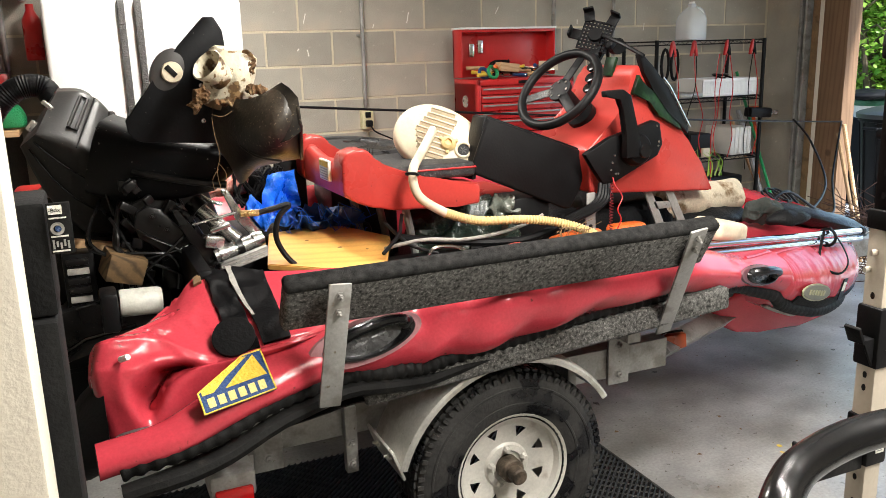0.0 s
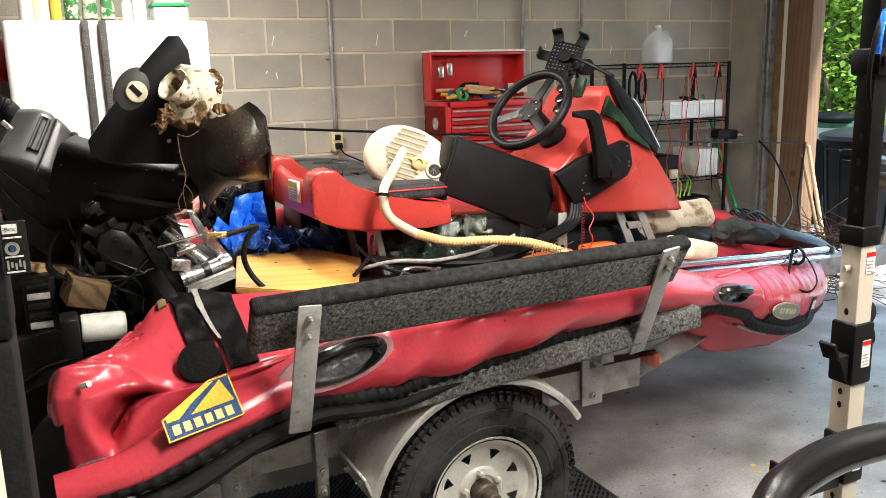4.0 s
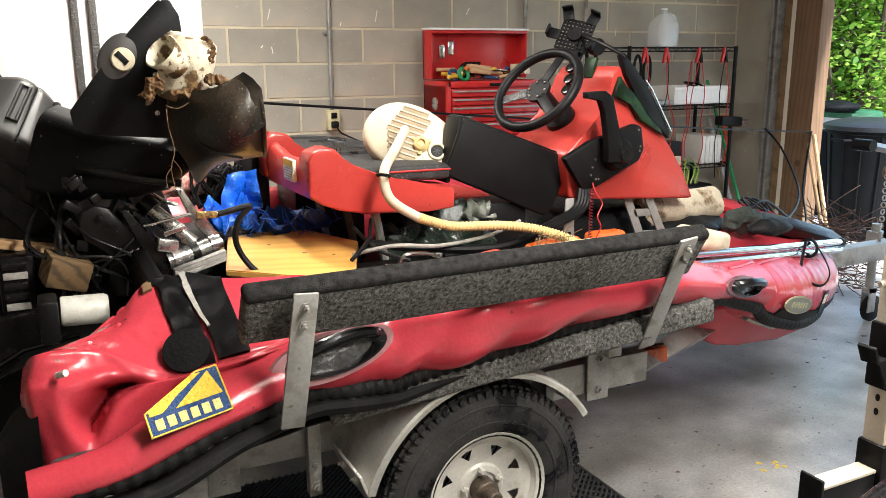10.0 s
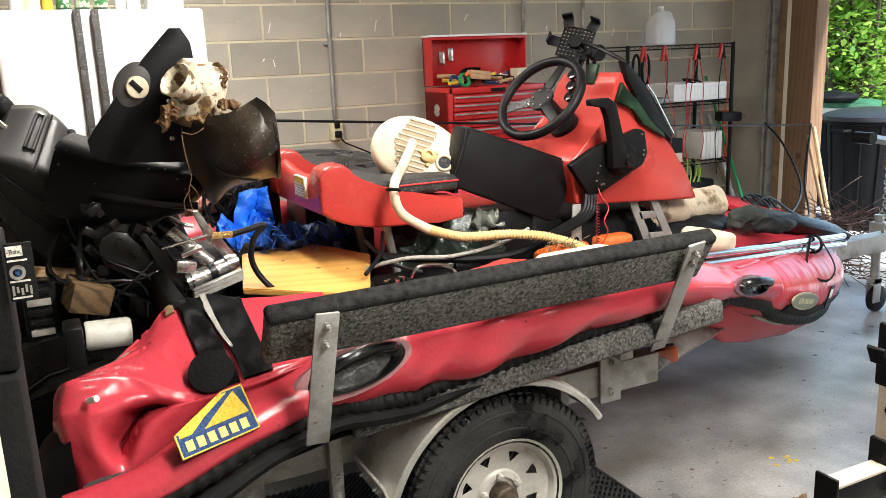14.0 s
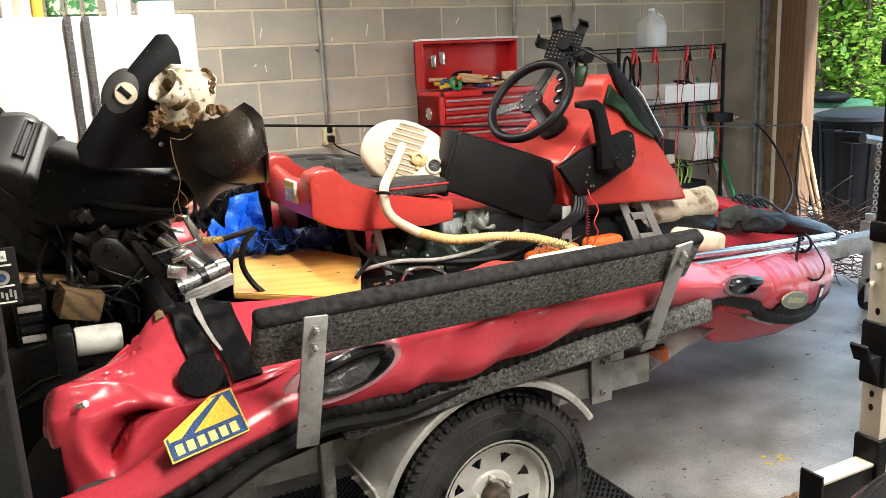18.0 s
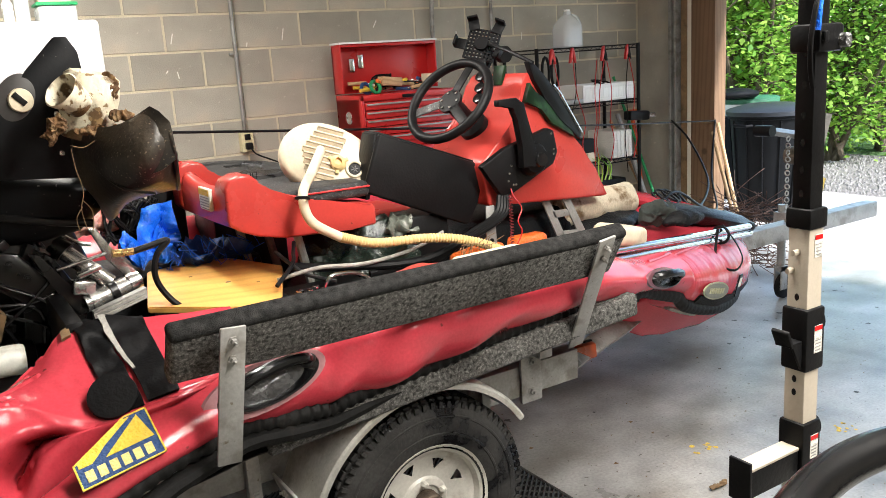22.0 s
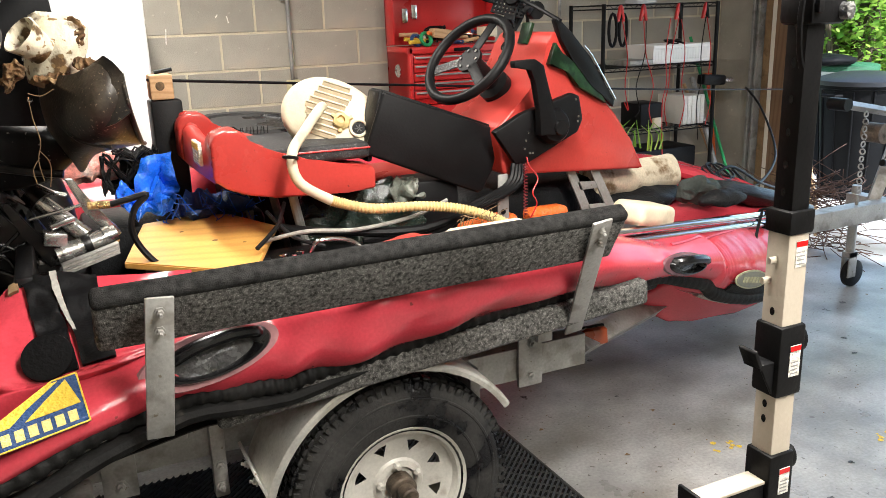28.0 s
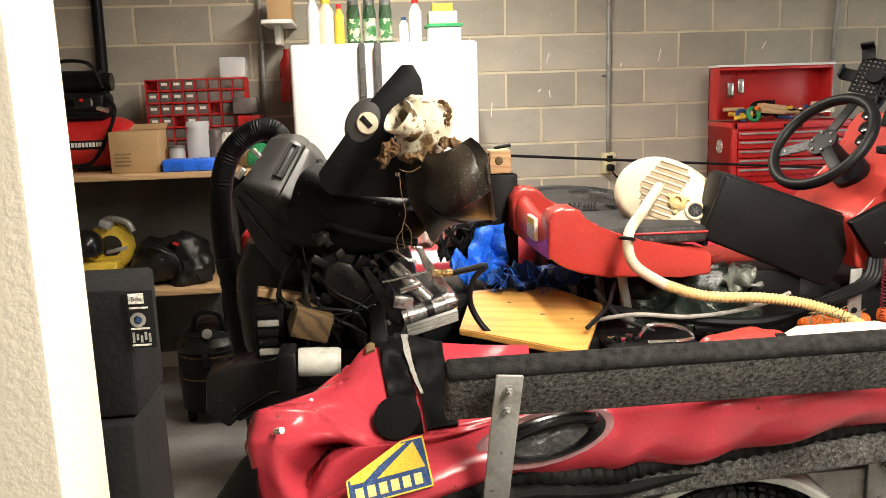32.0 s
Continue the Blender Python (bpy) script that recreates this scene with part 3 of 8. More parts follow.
    if band:
        part("label", lathe([(r * 1.012, h * 0.12), (r * 1.012, h * 0.6)], 18, pose(x, y, z)), band, b)
    return b


FT = 1.762
M_CANGREEN = mat("dark_green_can", (0.016, 0.055, 0.018), 0.35, var=0.2)
M_CANPRINT = mat("green_printed_can", (0.45, 0.48, 0.36), 0.4, var=0.15, scale=40, second=(0.03, 0.16, 0.04), mix_at=0.5, mix_scale=34, sharp=0.03)
bottle("spray_bottle", -1.865, 4.6, FT, 0.03, 0.26, M_FRIDGE, M_LABEL, "tall white plastic bottle standing on the refrigerator")
bottle("oil_bottle", -1.80, 4.62, FT, 0.042, 0.24, M_CREAM, M_YELLOW, "cream plastic bottle with yellow cap on the refrigerator")
bottle("lubricant_bottle", -1.735, 4.6, FT, 0.024, 0.21, M_YELLOW, M_RED_BOX, "slim yellow plastic bottle on the refrigerator")
for x in (-1.665, -1.585, -1.505):
    bottle("spray_can", x, 4.6, FT, 0.033, 0.225, M_CANGREEN, M_SPOKE, "dark green spray can with pale print on the refrigerator", 0.8, M_CANPRINT, "spray can")
bottle("small_bottle", -1.415, 4.6, FT, 0.024, 0.14, M_LABEL, M_BLUE, "small white bottle with dark cap on the refrigerator")
M_CLEAR = bpy.data.materials.new("clear_plastic")
M_CLEAR.use_nodes = True
_b = M_CLEAR.node_tree.nodes["Principled BSDF"]
_b.inputs["Base Color"].default_value, _b.inputs["Roughness"].default_value = (0.86, 0.9, 0.92, 1), 0.25
_b.inputs["Alpha"].default_value = 0.42
bottle("water_bottle", -1.355, 4.6, FT, 0.032, 0.23, M_CLEAR, M_RED_BOX, "clear plastic bottle with red cap on the refrigerator")
tub = thing("food_container", -1.22, 4.6, FT, "clear plastic container with green lid on the refrigerator", "container")
part("body", box(-1.30, -1.13, 4.52, 4.68, FT, FT + 0.085, 0.015), M_CLEAR, tub)
part("lid", box(-1.305, -1.125, 4.515, 4.685, FT + 0.085, FT + 0.10, 0.005), M_GREEN, tub, "green lid")
pile = thing("paper_stack", -1.22, 4.6, FT + 0.1, "stack of cream and yellow boxes on the container", "boxes")
part("box", box(-1.29, -1.15, 4.54, 4.66, FT + 0.10, FT + 0.16, 0.003), M_CREAM, pile)
part("box", box(-1.27, -1.17, 4.55, 4.65, FT + 0.16, FT + 0.20, 0.003), M_YELLOW, pile)

# small wall shelf left of the refrigerator
wshelf = thing("wall_shelf", -2.06, 4.9, 1.9, "small white wall shelf carrying a cardboard box", "shelf")
part("board", box(-2.13, -1.975, 4.70, 5.07, 1.895, 1.915, 0.003), M_FRIDGE, wshelf)
part("bracket", box(-2.08, -2.05, 4.85, 5.07, 1.80, 1.895, 0.003), M_FRIDGE, wshelf)
solo("carton", box(-2.10, -1.98, 4.74, 4.98, 1.916, 2.04, 0.003), M_CARD, "brown cardboard carton on the small shelf", "carton")

# conduits and outlet
for name, x, z0, top in (("conduit", -0.22, 1.15, 2.6), ("conduit", 1.625, 1.05, 2.6)):
    c = thing(name, x, 5.05, z0, "thin grey steel conduit running up the block wall", "conduit", "wall conduits")
    part("pipe", rod((x, 5.048, z0), (x, 5.048, top), 0.0115, 10), M_GALV, c)
    part("clip", cbox((x - 0.012, 5.055, 1.60), (0.05, 0.014, 0.016), 0.003), M_GALV, c)
c = thing("conduit", 1.14, 5.05, 1.45, "grey conduit with a round end fitting on the wall", "conduit", "wall conduits")
part("pipe", sweep([(1.135, 5.04, 1.48), (1.135, 5.04, 1.75), (1.15, 5.04, 1.95), (1.17, 5.04, 2.2), (1.17, 5.04, 2.6)], 0.015, 10, per=4), M_GALV, c)
part("fitting", lathe([(0, 0), (0.032, 0), (0.032, 0.02), (0.02, 0.03), (0, 0.03)], 16, along((1.135, 5.068, 1.465), (0, -1, 0))), M_GALV, c)
M_IVORY = mat("yellowed_ivory", (0.70, 0.63, 0.38), 0.4, var=0.06)
outlet = thing("power_outlet", -0.217, 5.05, 1.09, "cream double power outlet with black plug", "outlet")
part("box", box(-0.255, -0.18, 5.02, 5.075, 1.03, 1.15, 0.006), M_IVORY, outlet)
part("socket", box(-0.235, -0.20, 5.012, 5.022, 1.10, 1.135, 0.003), M_BLACK, outlet)
part("plug", box(-0.238, -0.196, 4.985, 5.022, 1.045, 1.085, 0.008), M_BLACK, outlet, "black plug")
part("cord", sweep([(-0.217, 4.985, 1.06), (-0.20, 4.95, 1.02), (-0.12, 4.95, 0.98), (0.05, 4.95, 0.9)], 0.005, 6, per=5), M_BLACK, outlet)
# stray scratches of paint on the wall
_mk = bmesh.new()
for x, z, s, a in ((-0.57, 1.70, 0.06, 15), (-0.56, 1.50, 0.04, -10), (-0.62, 1.52, 0.02, 40), (0.09, 1.70, 0.07, 12), (-0.14, 1.65, 0.025, 20), (-0.90, 1.42, 0.08, 5), (0.72, 1.74, 0.05, 30), (0.03, 1.10, 0.03, 15), (1.9, 1.62, 0.05, 8), (1.34, 1.66, 0.03, 0)):
    m = moved(box(-0.003, 0.003, -0.001, 0.0005, -s / 2, s / 2, 0), pose(x, WALL - 0.001, z, 0, a, 0))
    _mk = join(_mk, m)
tagged(part("paint_marks", _mk, M_LABEL, None, "", 0), "short white scratches and paint drips on the block wall", "paint marks", kind="stuff")

# ---- tool chest ----
chest = thing("tool_chest", 0.54, 4.75, 0, "red steel tool chest with its lid open, full of tools", "tool chest")
part("base_cabinet", box(0.285, 0.955, 4.49, 4.87, 0.05, 1.0, 0.006), M_RED_BOX, chest)
part("body", join(box(0.29, 0.95, 4.525, 4.83, 1.003, 1.30, 0.006), box(0.29, 0.31, 4.50, 4.83, 1.003, 1.32, 0.004), box(0.93, 0.95, 4.50, 4.83, 1.003, 1.32, 0.004), box(0.29, 0.95, 4.81, 4.83, 1.003, 1.32, 0.004), box(0.29, 0.95, 4.50, 4.53, 1.285, 1.32, 0.004)), M_RED_BOX, chest)
for k in range(5):
    z = 1.275 - k * 0.048
    d = part("drawer", box(0.315, 0.925, 4.495, 4.53, z - 0.042, z, 0.004), M_RED_BOX, chest)
    part("pull", box(0.32, 0.92, 4.483, 4.496, z - 0.016, z - 0.006, 0.002), M_GALV, d, "dull metal drawer pull")
part("badge", box(0.56, 0.66, 4.492, 4.4985, 1.290, 1.308, 0.001), M_BLACK, chest, "small dark badge")
part("lid", join(box(0.29, 0.95, 4.82, 4.84, 1.325, 1.60, 0.004), box(0.29, 0.95, 4.72, 4.84, 1.595, 1.612, 0.003), box(0.29, 0.30, 4.72, 4.84, 1.33, 1.60, 0.002), box(0.94, 0.95, 4.72, 4.84, 1.33, 1.60, 0.002)), M_RED_BOX, chest)
part("lid_edge", box(0.285, 0.955, 4.71, 4.845, 1.612, 1.624, 0.002), M_FRIDGE, chest, "pale worn lid edge")
part("side_handle", ring((0.285, 4.66, 1.19), (1, 0, 0), 0.032, 0.006, 18, 6), M_CHROME, chest)
part("side_catch", cbox((0.286, 4.66, 1.19), (0.008, 0.05, 0.06), 0.003), M_CHROME, chest, "round chrome catch")
TOOLCOL = (M_YELLOW, M_BLACK, M_TIMBER, M_CHROME, M_ORANGE, M_BLACK, M_CHROME, M_BLUE, M_YELLOW)
_rng = random.Random(3)
for k in range(26):
    x, y = _rng.uniform(0.40, 0.85), _rng.uniform(4.58, 4.76)
    a, l = _rng.uniform(-60, 60), _rng.uniform(0.08, 0.2)
    z = 1.335 + _rng.random() * 0.05
    m = TOOLCOL[k % 9]
    t = thing("hand_tool", x, y, 1.32, "assorted hand tool lying in the open chest", "tool", "tools in the chest")
    part("handle", moved(rod((-l / 2, 0, 0), (0.1 * l, 0, 0), 0.011, 8), pose(x, y, z, 0, _rng.uniform(-14, 14), a)), m, t)
    part("shank", moved(box(0.08 * l, l / 2, -0.006, 0.006, -0.004, 0.004, 0.002), pose(x, y, z, 0, _rng.uniform(-8, 8), a)), M_CHROME if k % 2 else M_BLACK, t)
solo("tape_roll", ring((0.42, 4.56, 1.36), (0.3, -1, 0.35), 0.035, 0.012, 22, 8, 0.8), M_GREEN, "bright green roll of tape in the tool chest", "tape roll")
solo("tape_roll", ring((0.38, 4.60, 1.355), (0.1, -1, 0.5), 0.03, 0.011, 22, 8, 0.8), M_BLUE, "blue roll of tape in the tool chest", "tape roll")
solo("cable_coil", sweep([(0.55 + 0.07 * math.cos(q), 4.72, 1.40 + 0.025 * math.sin(q * 1.3)) for q in [k * 0.5 for k in range(26)]], 0.006, 6), M_BLACK, "coiled black cable on the tools", "cable")
solo("timber_offcut", cbox((0.53, 4.58, 1.385), (0.14, 0.06, 0.05), 0.004, (0, 6, 8)), M_TIMBER, "short wooden offcut on the tools", "wood block")
solo("paper_box", cbox((0.84, 4.62, 1.385), (0.10, 0.07, 0.06), 0.003, (0, 0, 10)), M_CREAM, "small pale paper box in the tool chest", "box")
for x, z in ((0.40, 1.49), (0.46, 1.51)):
    solo("hanging_tool", box(x - 0.018, x + 0.018, 4.798, 4.8185, z - 0.04, z + 0.04, 0.004), M_BLACK if x < 0.4 else M_CHROME, "small tool clipped inside the open lid", "tool", "tools in the lid")

# ---- wire rack ----
rack = thing("wire_rack", 2.17, 4.84, 0, "black wire shelving rack with red clamps and bins", "shelving")
for x in (1.70, 2.64):
    for y in (4.66, 5.02):
        part("post", rod((x, y, 0), (x, y, 1.52), 0.0135, 10), M_BLACK, rack)
for z in (0.30, 0.69, 1.11, 1.50):
    bm = [rod((1.70, y, z + dz), (2.64, y, z + dz), 0.0045, 6) for y in (4.66, 5.02) for dz in (-0.012, 0.012)]
    bm += [rod((x, 4.66, z + dz), (x, 5.02, z + dz), 0.0045, 6) for x in (1.70, 2.64) for dz in (-0.012, 0.012)]
    bm += [rod((1.72 + k * 0.0383, 4.66, z + 0.012), (1.72 + k * 0.0383, 5.02, z + 0.012), 0.002, 4) for k in range(25)]
    bm += [rod((1.70 + k * 0.0392, y, z + (0.012 if k % 2 else -0.012)), (1.7392 + k * 0.0392, y, z + (-0.012 if k % 2 else 0.012)), 0.002, 4) for k in range(24) for y in (4.66,)]
    bm += [rod((2.64, 4.66 + k * 0.036, z + (0.012 if k % 2 else -0.012)), (2.64, 4.696 + k * 0.036, z + (-0.012 if k % 2 else 0.012)), 0.002, 4) for k in range(10)]
    part("shelf", join(*bm), M_BLACK, rack)


def clamp(x, y, z):
    c = thing("spring_clamp", x, y, z, "red and black battery clamp gripping the rack's top shelf", "clamp", "clamps on the rack")
    for s, m in ((-1, M_RED_BOX), (1, M_RED_BOX if x < 2.2 else M_BLACK)):
        part("jaw", moved(prism([(0, 0.015), (0.012, 0.0), (0.022, -0.05), (0.03, -0.09), (0.016, -0.09), (0.004, -0.05), (-0.006, -0.01)], 0.02, 0.002), pose(x, y - 0.01, z, 0, 0, 0) @ Matrix.Diagonal((s, 1, 1, 1))), m, c)


for x in (1.82, 2.0, 2.29, 2.52):
    clamp(x, 4.645, 1.50)
for k, (x0, x1, z1) in enumerate(((1.83, 1.86, 0.9), (2.0, 2.09, 0.75), (2.02, 1.95, 0.8), (2.29, 2.22, 0.72), (2.31, 2.33, 0.7), (2.52, 2.5, 0.6), (2.53, 2.56, 0.7), (2.22, 2.2, 0.4))):
    solo("jumper_cable", sweep([(x0, 4.64, 1.42), ((x0 + x1) / 2 + 0.025 * (-1) ** k, 4.63, 1.2), (x1, 4.632, 1.0), (x1 + 0.03 * (-1) ** k, 4.63, 0.85), (x1, 4.635, z1)], 0.0032, 6, per=5), M_RED_BOX if k % 3 != 2 else M_BLACK, "thin red cable hanging down the front of the rack", "cable", "cables on the rack")
basket = thing("basket", 2.365, 4.8, 1.13, "white perforated plastic basket with black cords on the rack", "basket")
_bk = [box(2.12, 2.61, 4.68, 4.95, 1.128, 1.135, 0.002), box(2.12, 2.61, 4.675, 4.685, 1.225, 1.25, 0.003), box(2.12, 2.61, 4.68, 4.688, 1.13, 1.15, 0.002), box(2.12, 2.61, 4.945, 4.955, 1.13, 1.25, 0.002), box(2.12, 2.128, 4.68, 4.95, 1.13, 1.25, 0.002), box(2.602, 2.61, 4.68, 4.95, 1.13, 1.25, 0.002)]
_bk += [box(2.120 + k * 0.0245, 2.1365 + k * 0.0245, 4.679, 4.687, 1.15, 1.225, 0) for k in range(20)] + [box(2.12, 2.61, 4.6795, 4.6875, 1.157 + k * 0.017, 1.168 + k * 0.017, 0) for k in range(4)]
part("body", join(*_bk), M_FRIDGE, basket)
solo("cord_bundle", sweep([(2.40 + 0.09 * math.cos(q), 4.8 + 0.05 * math.sin(q * 1.1), 1.245 + 0.03 * math.sin(q * 0.7)) for q in [k * 0.45 for k in range(34)]], 0.007, 6), M_BLACK, "bundle of black cords in the white basket", "cords")
jug = thing("plastic_jug", 2.14, 4.85, 1.515, "translucent plastic gallon jug standing on the rack", "jug")
part("body", loft([[(2.14 + w * 0.092 * (abs(math.cos(q)) ** 0.5) * (1 if math.cos(q) > 0 else -1), 4.85 + w * 0.085 * (abs(math.sin(q)) ** 0.5) * (1 if math.sin(q) > 0 else -1), 1.515 + z) for q in [2 * math.pi * j / 24 for j in range(24)]] for z, w in ((0, 0.9), (0.01, 1), (0.13, 1), (0.165, 0.9), (0.20, 0.6), (0.225, 0.28), (0.25, 0.25))]), M_CLEAR, jug)
part("handle", sweep([(2.165, 4.83, 1.735), (2.205, 4.82, 1.72), (2.228, 4.815, 1.66), (2.22, 4.81, 1.60)], 0.013, 8, per=5), M_CLEAR, jug)
part("cap", lathe([(0, 0), (0.021, 0), (0.021, 0.016), (0, 0.016)], 16, pose(2.14, 4.85, 1.762)), M_FRIDGE, jug)
part("water", loft([[(2.14 + w * 0.086 * (abs(math.cos(q)) ** 0.5) * (1 if math.cos(q) > 0 else -1), 4.85 + w * 0.078 * (abs(math.sin(q)) ** 0.5) * (1 if math.sin(q) > 0 else -1), 1.519 + z) for q in [2 * math.pi * j / 20 for j in range(20)]] for z, w in ((0, 0.9), (0.01, 1), (0.09, 1))]), mat("water_tint", (0.62, 0.66, 0.70), 0.1, var=0.03, bump=0), jug)
bind = thing("binders", 2.49, 4.8, 0.70, "row of pale blue binders on the middle shelf", "binders")
for k in range(5):
    part("binder", box(2.40 + k * 0.038, 2.434 + k * 0.038, 4.68, 4.95, 0.705, 0.90, 0.003), M_LABEL, bind)
solo("battery_charger", box(2.05, 2.24, 4.7, 4.92, 0.705, 0.87, 0.01), M_BLACK, "black battery charger on the wire rack", "charger")
solo("grey_tray", box(1.93, 2.13, 4.68, 4.95, 1.125, 1.16, 0.008), M_GALV, "flat grey metal tray on the rack shelf", "tray")
solo("small_box", box(2.15, 2.22, 4.68, 4.75, 0.705, 0.77, 0.004), M_CREAM, "small pale box on the wire rack", "box")
for x in (1.76, 1.84):
    solo("rope_hank", sweep([(x + 0.03 * math.sin(q), 4.645, 1.36 - 0.10 * math.cos(q)) for q in [k * 0.4 for k in range(17)]], 0.01, 7), M_BLACK, "black rope hank hanging from the rack", "rope", "rope hanks")
solo("lower_bin", box(1.75, 2.55, 4.70, 5.0, 0.315, 0.55, 0.015), M_BLACK, "black storage bin on the lower shelf", "storage bin")
# long tools leaning in the corner
for nm, a, b, r, m, lab in (("broom", (2.70, 4.98, 1.28), (2.86, 4.55, 0.0), 0.011, M_GREEN, "green broom handle leaning in the corner"), ("rake", (2.66, 4.98, 0.95), (2.80, 4.52, 0.0), 0.013, M_TIMBER, "wooden rake handle leaning in the corner"), ("shovel", (2.92, 5.02, 1.0), (2.92, 4.82, 0.0), 0.012, M_ORANGE, "orange handled shovel leaning on the wall"), ("pole", (2.66, 4.9, 1.0), (2.72, 4.5, 0.0), 0.02, M_GALV, "grey steel pole leaning beside the rack")):
    t = thing(nm, b[0], b[1], 0, lab, nm)
    part("handle", rod(a, b, r, 10), m, t)
    if nm == "shovel":
        part("grip", rod((2.87, 5.02, 1.0), (2.98, 5.02, 1.0), 0.011, 8), m, t)
    if nm == "broom":
        part("head", cbox((2.86, 4.55, 0.05), (0.28, 0.06, 0.1), 0.01), M_BLACK, t)
drill = thing("cordless_drill", 2.68, 4.72, 1.11, "black power tool lying at the rack's end", "power tool")
part("body", cbox((2.62, 4.66, 1.00), (0.20, 0.08, 0.07), 0.015, (0, 4, 0)), M_BLACK, drill)
part("chuck", rod((2.72, 4.65, 0.995), (2.78, 4.645, 0.99), 0.022, 10), M_CHROME, drill)

# ---- shelving left of the refrigerator ----
bench = thing("storage_shelves", -2.8, 4.75, 0, "timber shelves on dark uprights against the block wall", "shelving")
for z in (1.155, 0.575):
    part("shelf", box(-3.75, -2.13 if z > 1 else -2.36, 4.42, 5.05, z, z + 0.03, 0.003), M_TIMBER, bench)
for x in (-3.7, -2.32):
    part("upright", box(x - 0.025, x + 0.025, 4.98, 5.04, 0, 1.155, 0.003), M_BLACK, bench)
for x in (-3.6, -2.38):
    part("leg", box(x - 0.02, x + 0.02, 4.5, 4.54, 0, 0.575, 0.003), M_BLACK, bench)
# dark panel added for the shelf shade; only block wall stands behind
part("back", box(-3.75, -2.15, 5.045, 5.065, 0.1, 1.15, 0.002), mat("shade_back_panel", (0.07, 0.066, 0.058), 0.85, var=0.3, scale=4, bump=0.002), bench, "added dark panel giving the shade behind the shelves")
S1, S2 = 1.186, 0.606
M_WETBAG = mat("coated_black_cloth", (0.009, 0.0088, 0.0085), 0.36, var=0.4, scale=16, bump=0.004, spec=0.4)
comp = thing("air_compressor", -2.98, 4.75, S1, "red air compressor with black pump and hose on the shelf", "air compressor")
part("tank", sweep([(-3.28 + 0.50 * k / 20, 4.75, 1.325) for k in range(21)], lambda u: 0.128 * (1 - (abs(2 * u - 1)) ** 5) ** 0.5 + 0.004, 26), M_RED_BOX, comp, "red pressed steel tank", 60)
part("badge", box(-3.10, -2.93, 4.618, 4.628, 1.30, 1.345, 0.002), M_BLACK, comp, "black badge with pale bars")
for k in range(9):
    part("letter_bar", box(-3.09 + k * 0.017, -3.079 + k * 0.017, 4.612, 4.619, 1.312, 1.334, 0), M_LABEL, comp)
part("pump", rumple(box(-3.14, -2.92, 4.66, 4.84, 1.44, 1.58, 0.03, 3), 0.004, 14), M_BLACK, comp, "black pump cover")
for k in range(5):
    part("fin", box(-3.13 + 0.001 * k, -2.94, 4.655, 4.70, 1.455 + k * 0.024, 1.462 + k * 0.024, 0.002), M_BLACK_GLOSS, comp)
part("motor", rod((-3.16, 4.75, 1.63), (-2.95, 4.75, 1.63), 0.06, 20), M_BLACK, comp)
part("motor_end", rod((-2.95, 4.75, 1.63), (-2.90, 4.75, 1.63), 0.045, 18), M_BLACK_GLOSS, comp)
part("switch_box", box(-3.06, -2.98, 4.62, 4.67, 1.50, 1.56, 0.006), M_BLACK_GLOSS, comp)
part("switch", box(-3.03, -3.01, 4.614, 4.622, 1.535, 1.55, 0.002), M_RED_BOX, comp, "small red switch")
part("coupling", rod((-2.95, 4.64, 1.50), (-2.90, 4.62, 1.49), 0.014, 10), M_CHROME, comp, "bright hose coupling")
part("cord", sweep([(-3.17 + 0.05 * math.cos(q), 4.62 + 0.01 * math.sin(q * 2), 1.57 + 0.11 * math.sin(q)) for q in [0.35 * k for k in range(38)]], 0.0065, 6), M_BLACK, comp, "coiled black power cord")
part("handle", sweep([(-3.18, 4.68, 1.6), (-3.15, 4.66, 1.72), (-2.98, 4.66, 1.72), (-2.93, 4.68, 1.6)], 0.009, 8, per=5), M_BLACK, comp)
part("gauge", lathe([(0, 0), (0.022, 0), (0.022, 0.02), (0, 0.02)], 14, along((-2.99, 4.65, 1.53), (0, -1, 0))), M_CHROME, comp)
part("hose", sweep([(-2.93, 4.68, 1.55), (-2.86, 4.6, 1.50), (-2.9, 4.6, 1.38), (-2.99, 4.6, 1.24), (-3.1, 4.6, 1.22)], 0.01, 8, per=6), M_BLACK, comp)
part("foot", box(-3.1, -2.95, 4.68, 4.82, S1, 1.22, 0.004), M_RUBBER, comp)
M_SMOKY = mat("smoky_drawer_plastic", (0.12, 0.10, 0.095), 0.3, var=0.4, scale=14, bump=0.0006)
can = thing("jerry_can", -3.42, 4.62, S1, "red plastic fuel can standing at the shelf's end", "fuel can")
part("body", rumple(box(-3.52, -3.33, 4.52, 4.74, S1, 1.72, 0.04, 4), 0.004, 9), M_RED_BOX, can)
part("grip", sweep([(-3.49, 4.62, 1.72), (-3.47, 4.62, 1.79), (-3.38, 4.62, 1.79), (-3.36, 4.62, 1.72)], 0.014, 8, per=5), M_RED_BOX, can)
part("label", box(-3.45, -3.36, 4.512, 4.519, 1.50, 1.62, 0.002), M_BLACK, can, "black label")
bins = thing("drawer_cabinet", -2.49, 4.85, S1, "red parts cabinet with rows of small clear drawers", "drawer cabinet")
part("frame", join(box(-2.745, -2.24, 4.85, 4.92, S1, 1.635, 0.003), *[box(-2.745, -2.24, 4.76, 4.85, z, z + 0.007, 0) for z in (1.20, 1.262, 1.325, 1.387, 1.449, 1.511, 1.573, 1.628)], *[box(-2.745 + k * 0.0622, -2.739 + k * 0.0622, 4.76, 4.85, 1.20, 1.635, 0) for k in range(9)]), M_RED_BOX, bins)
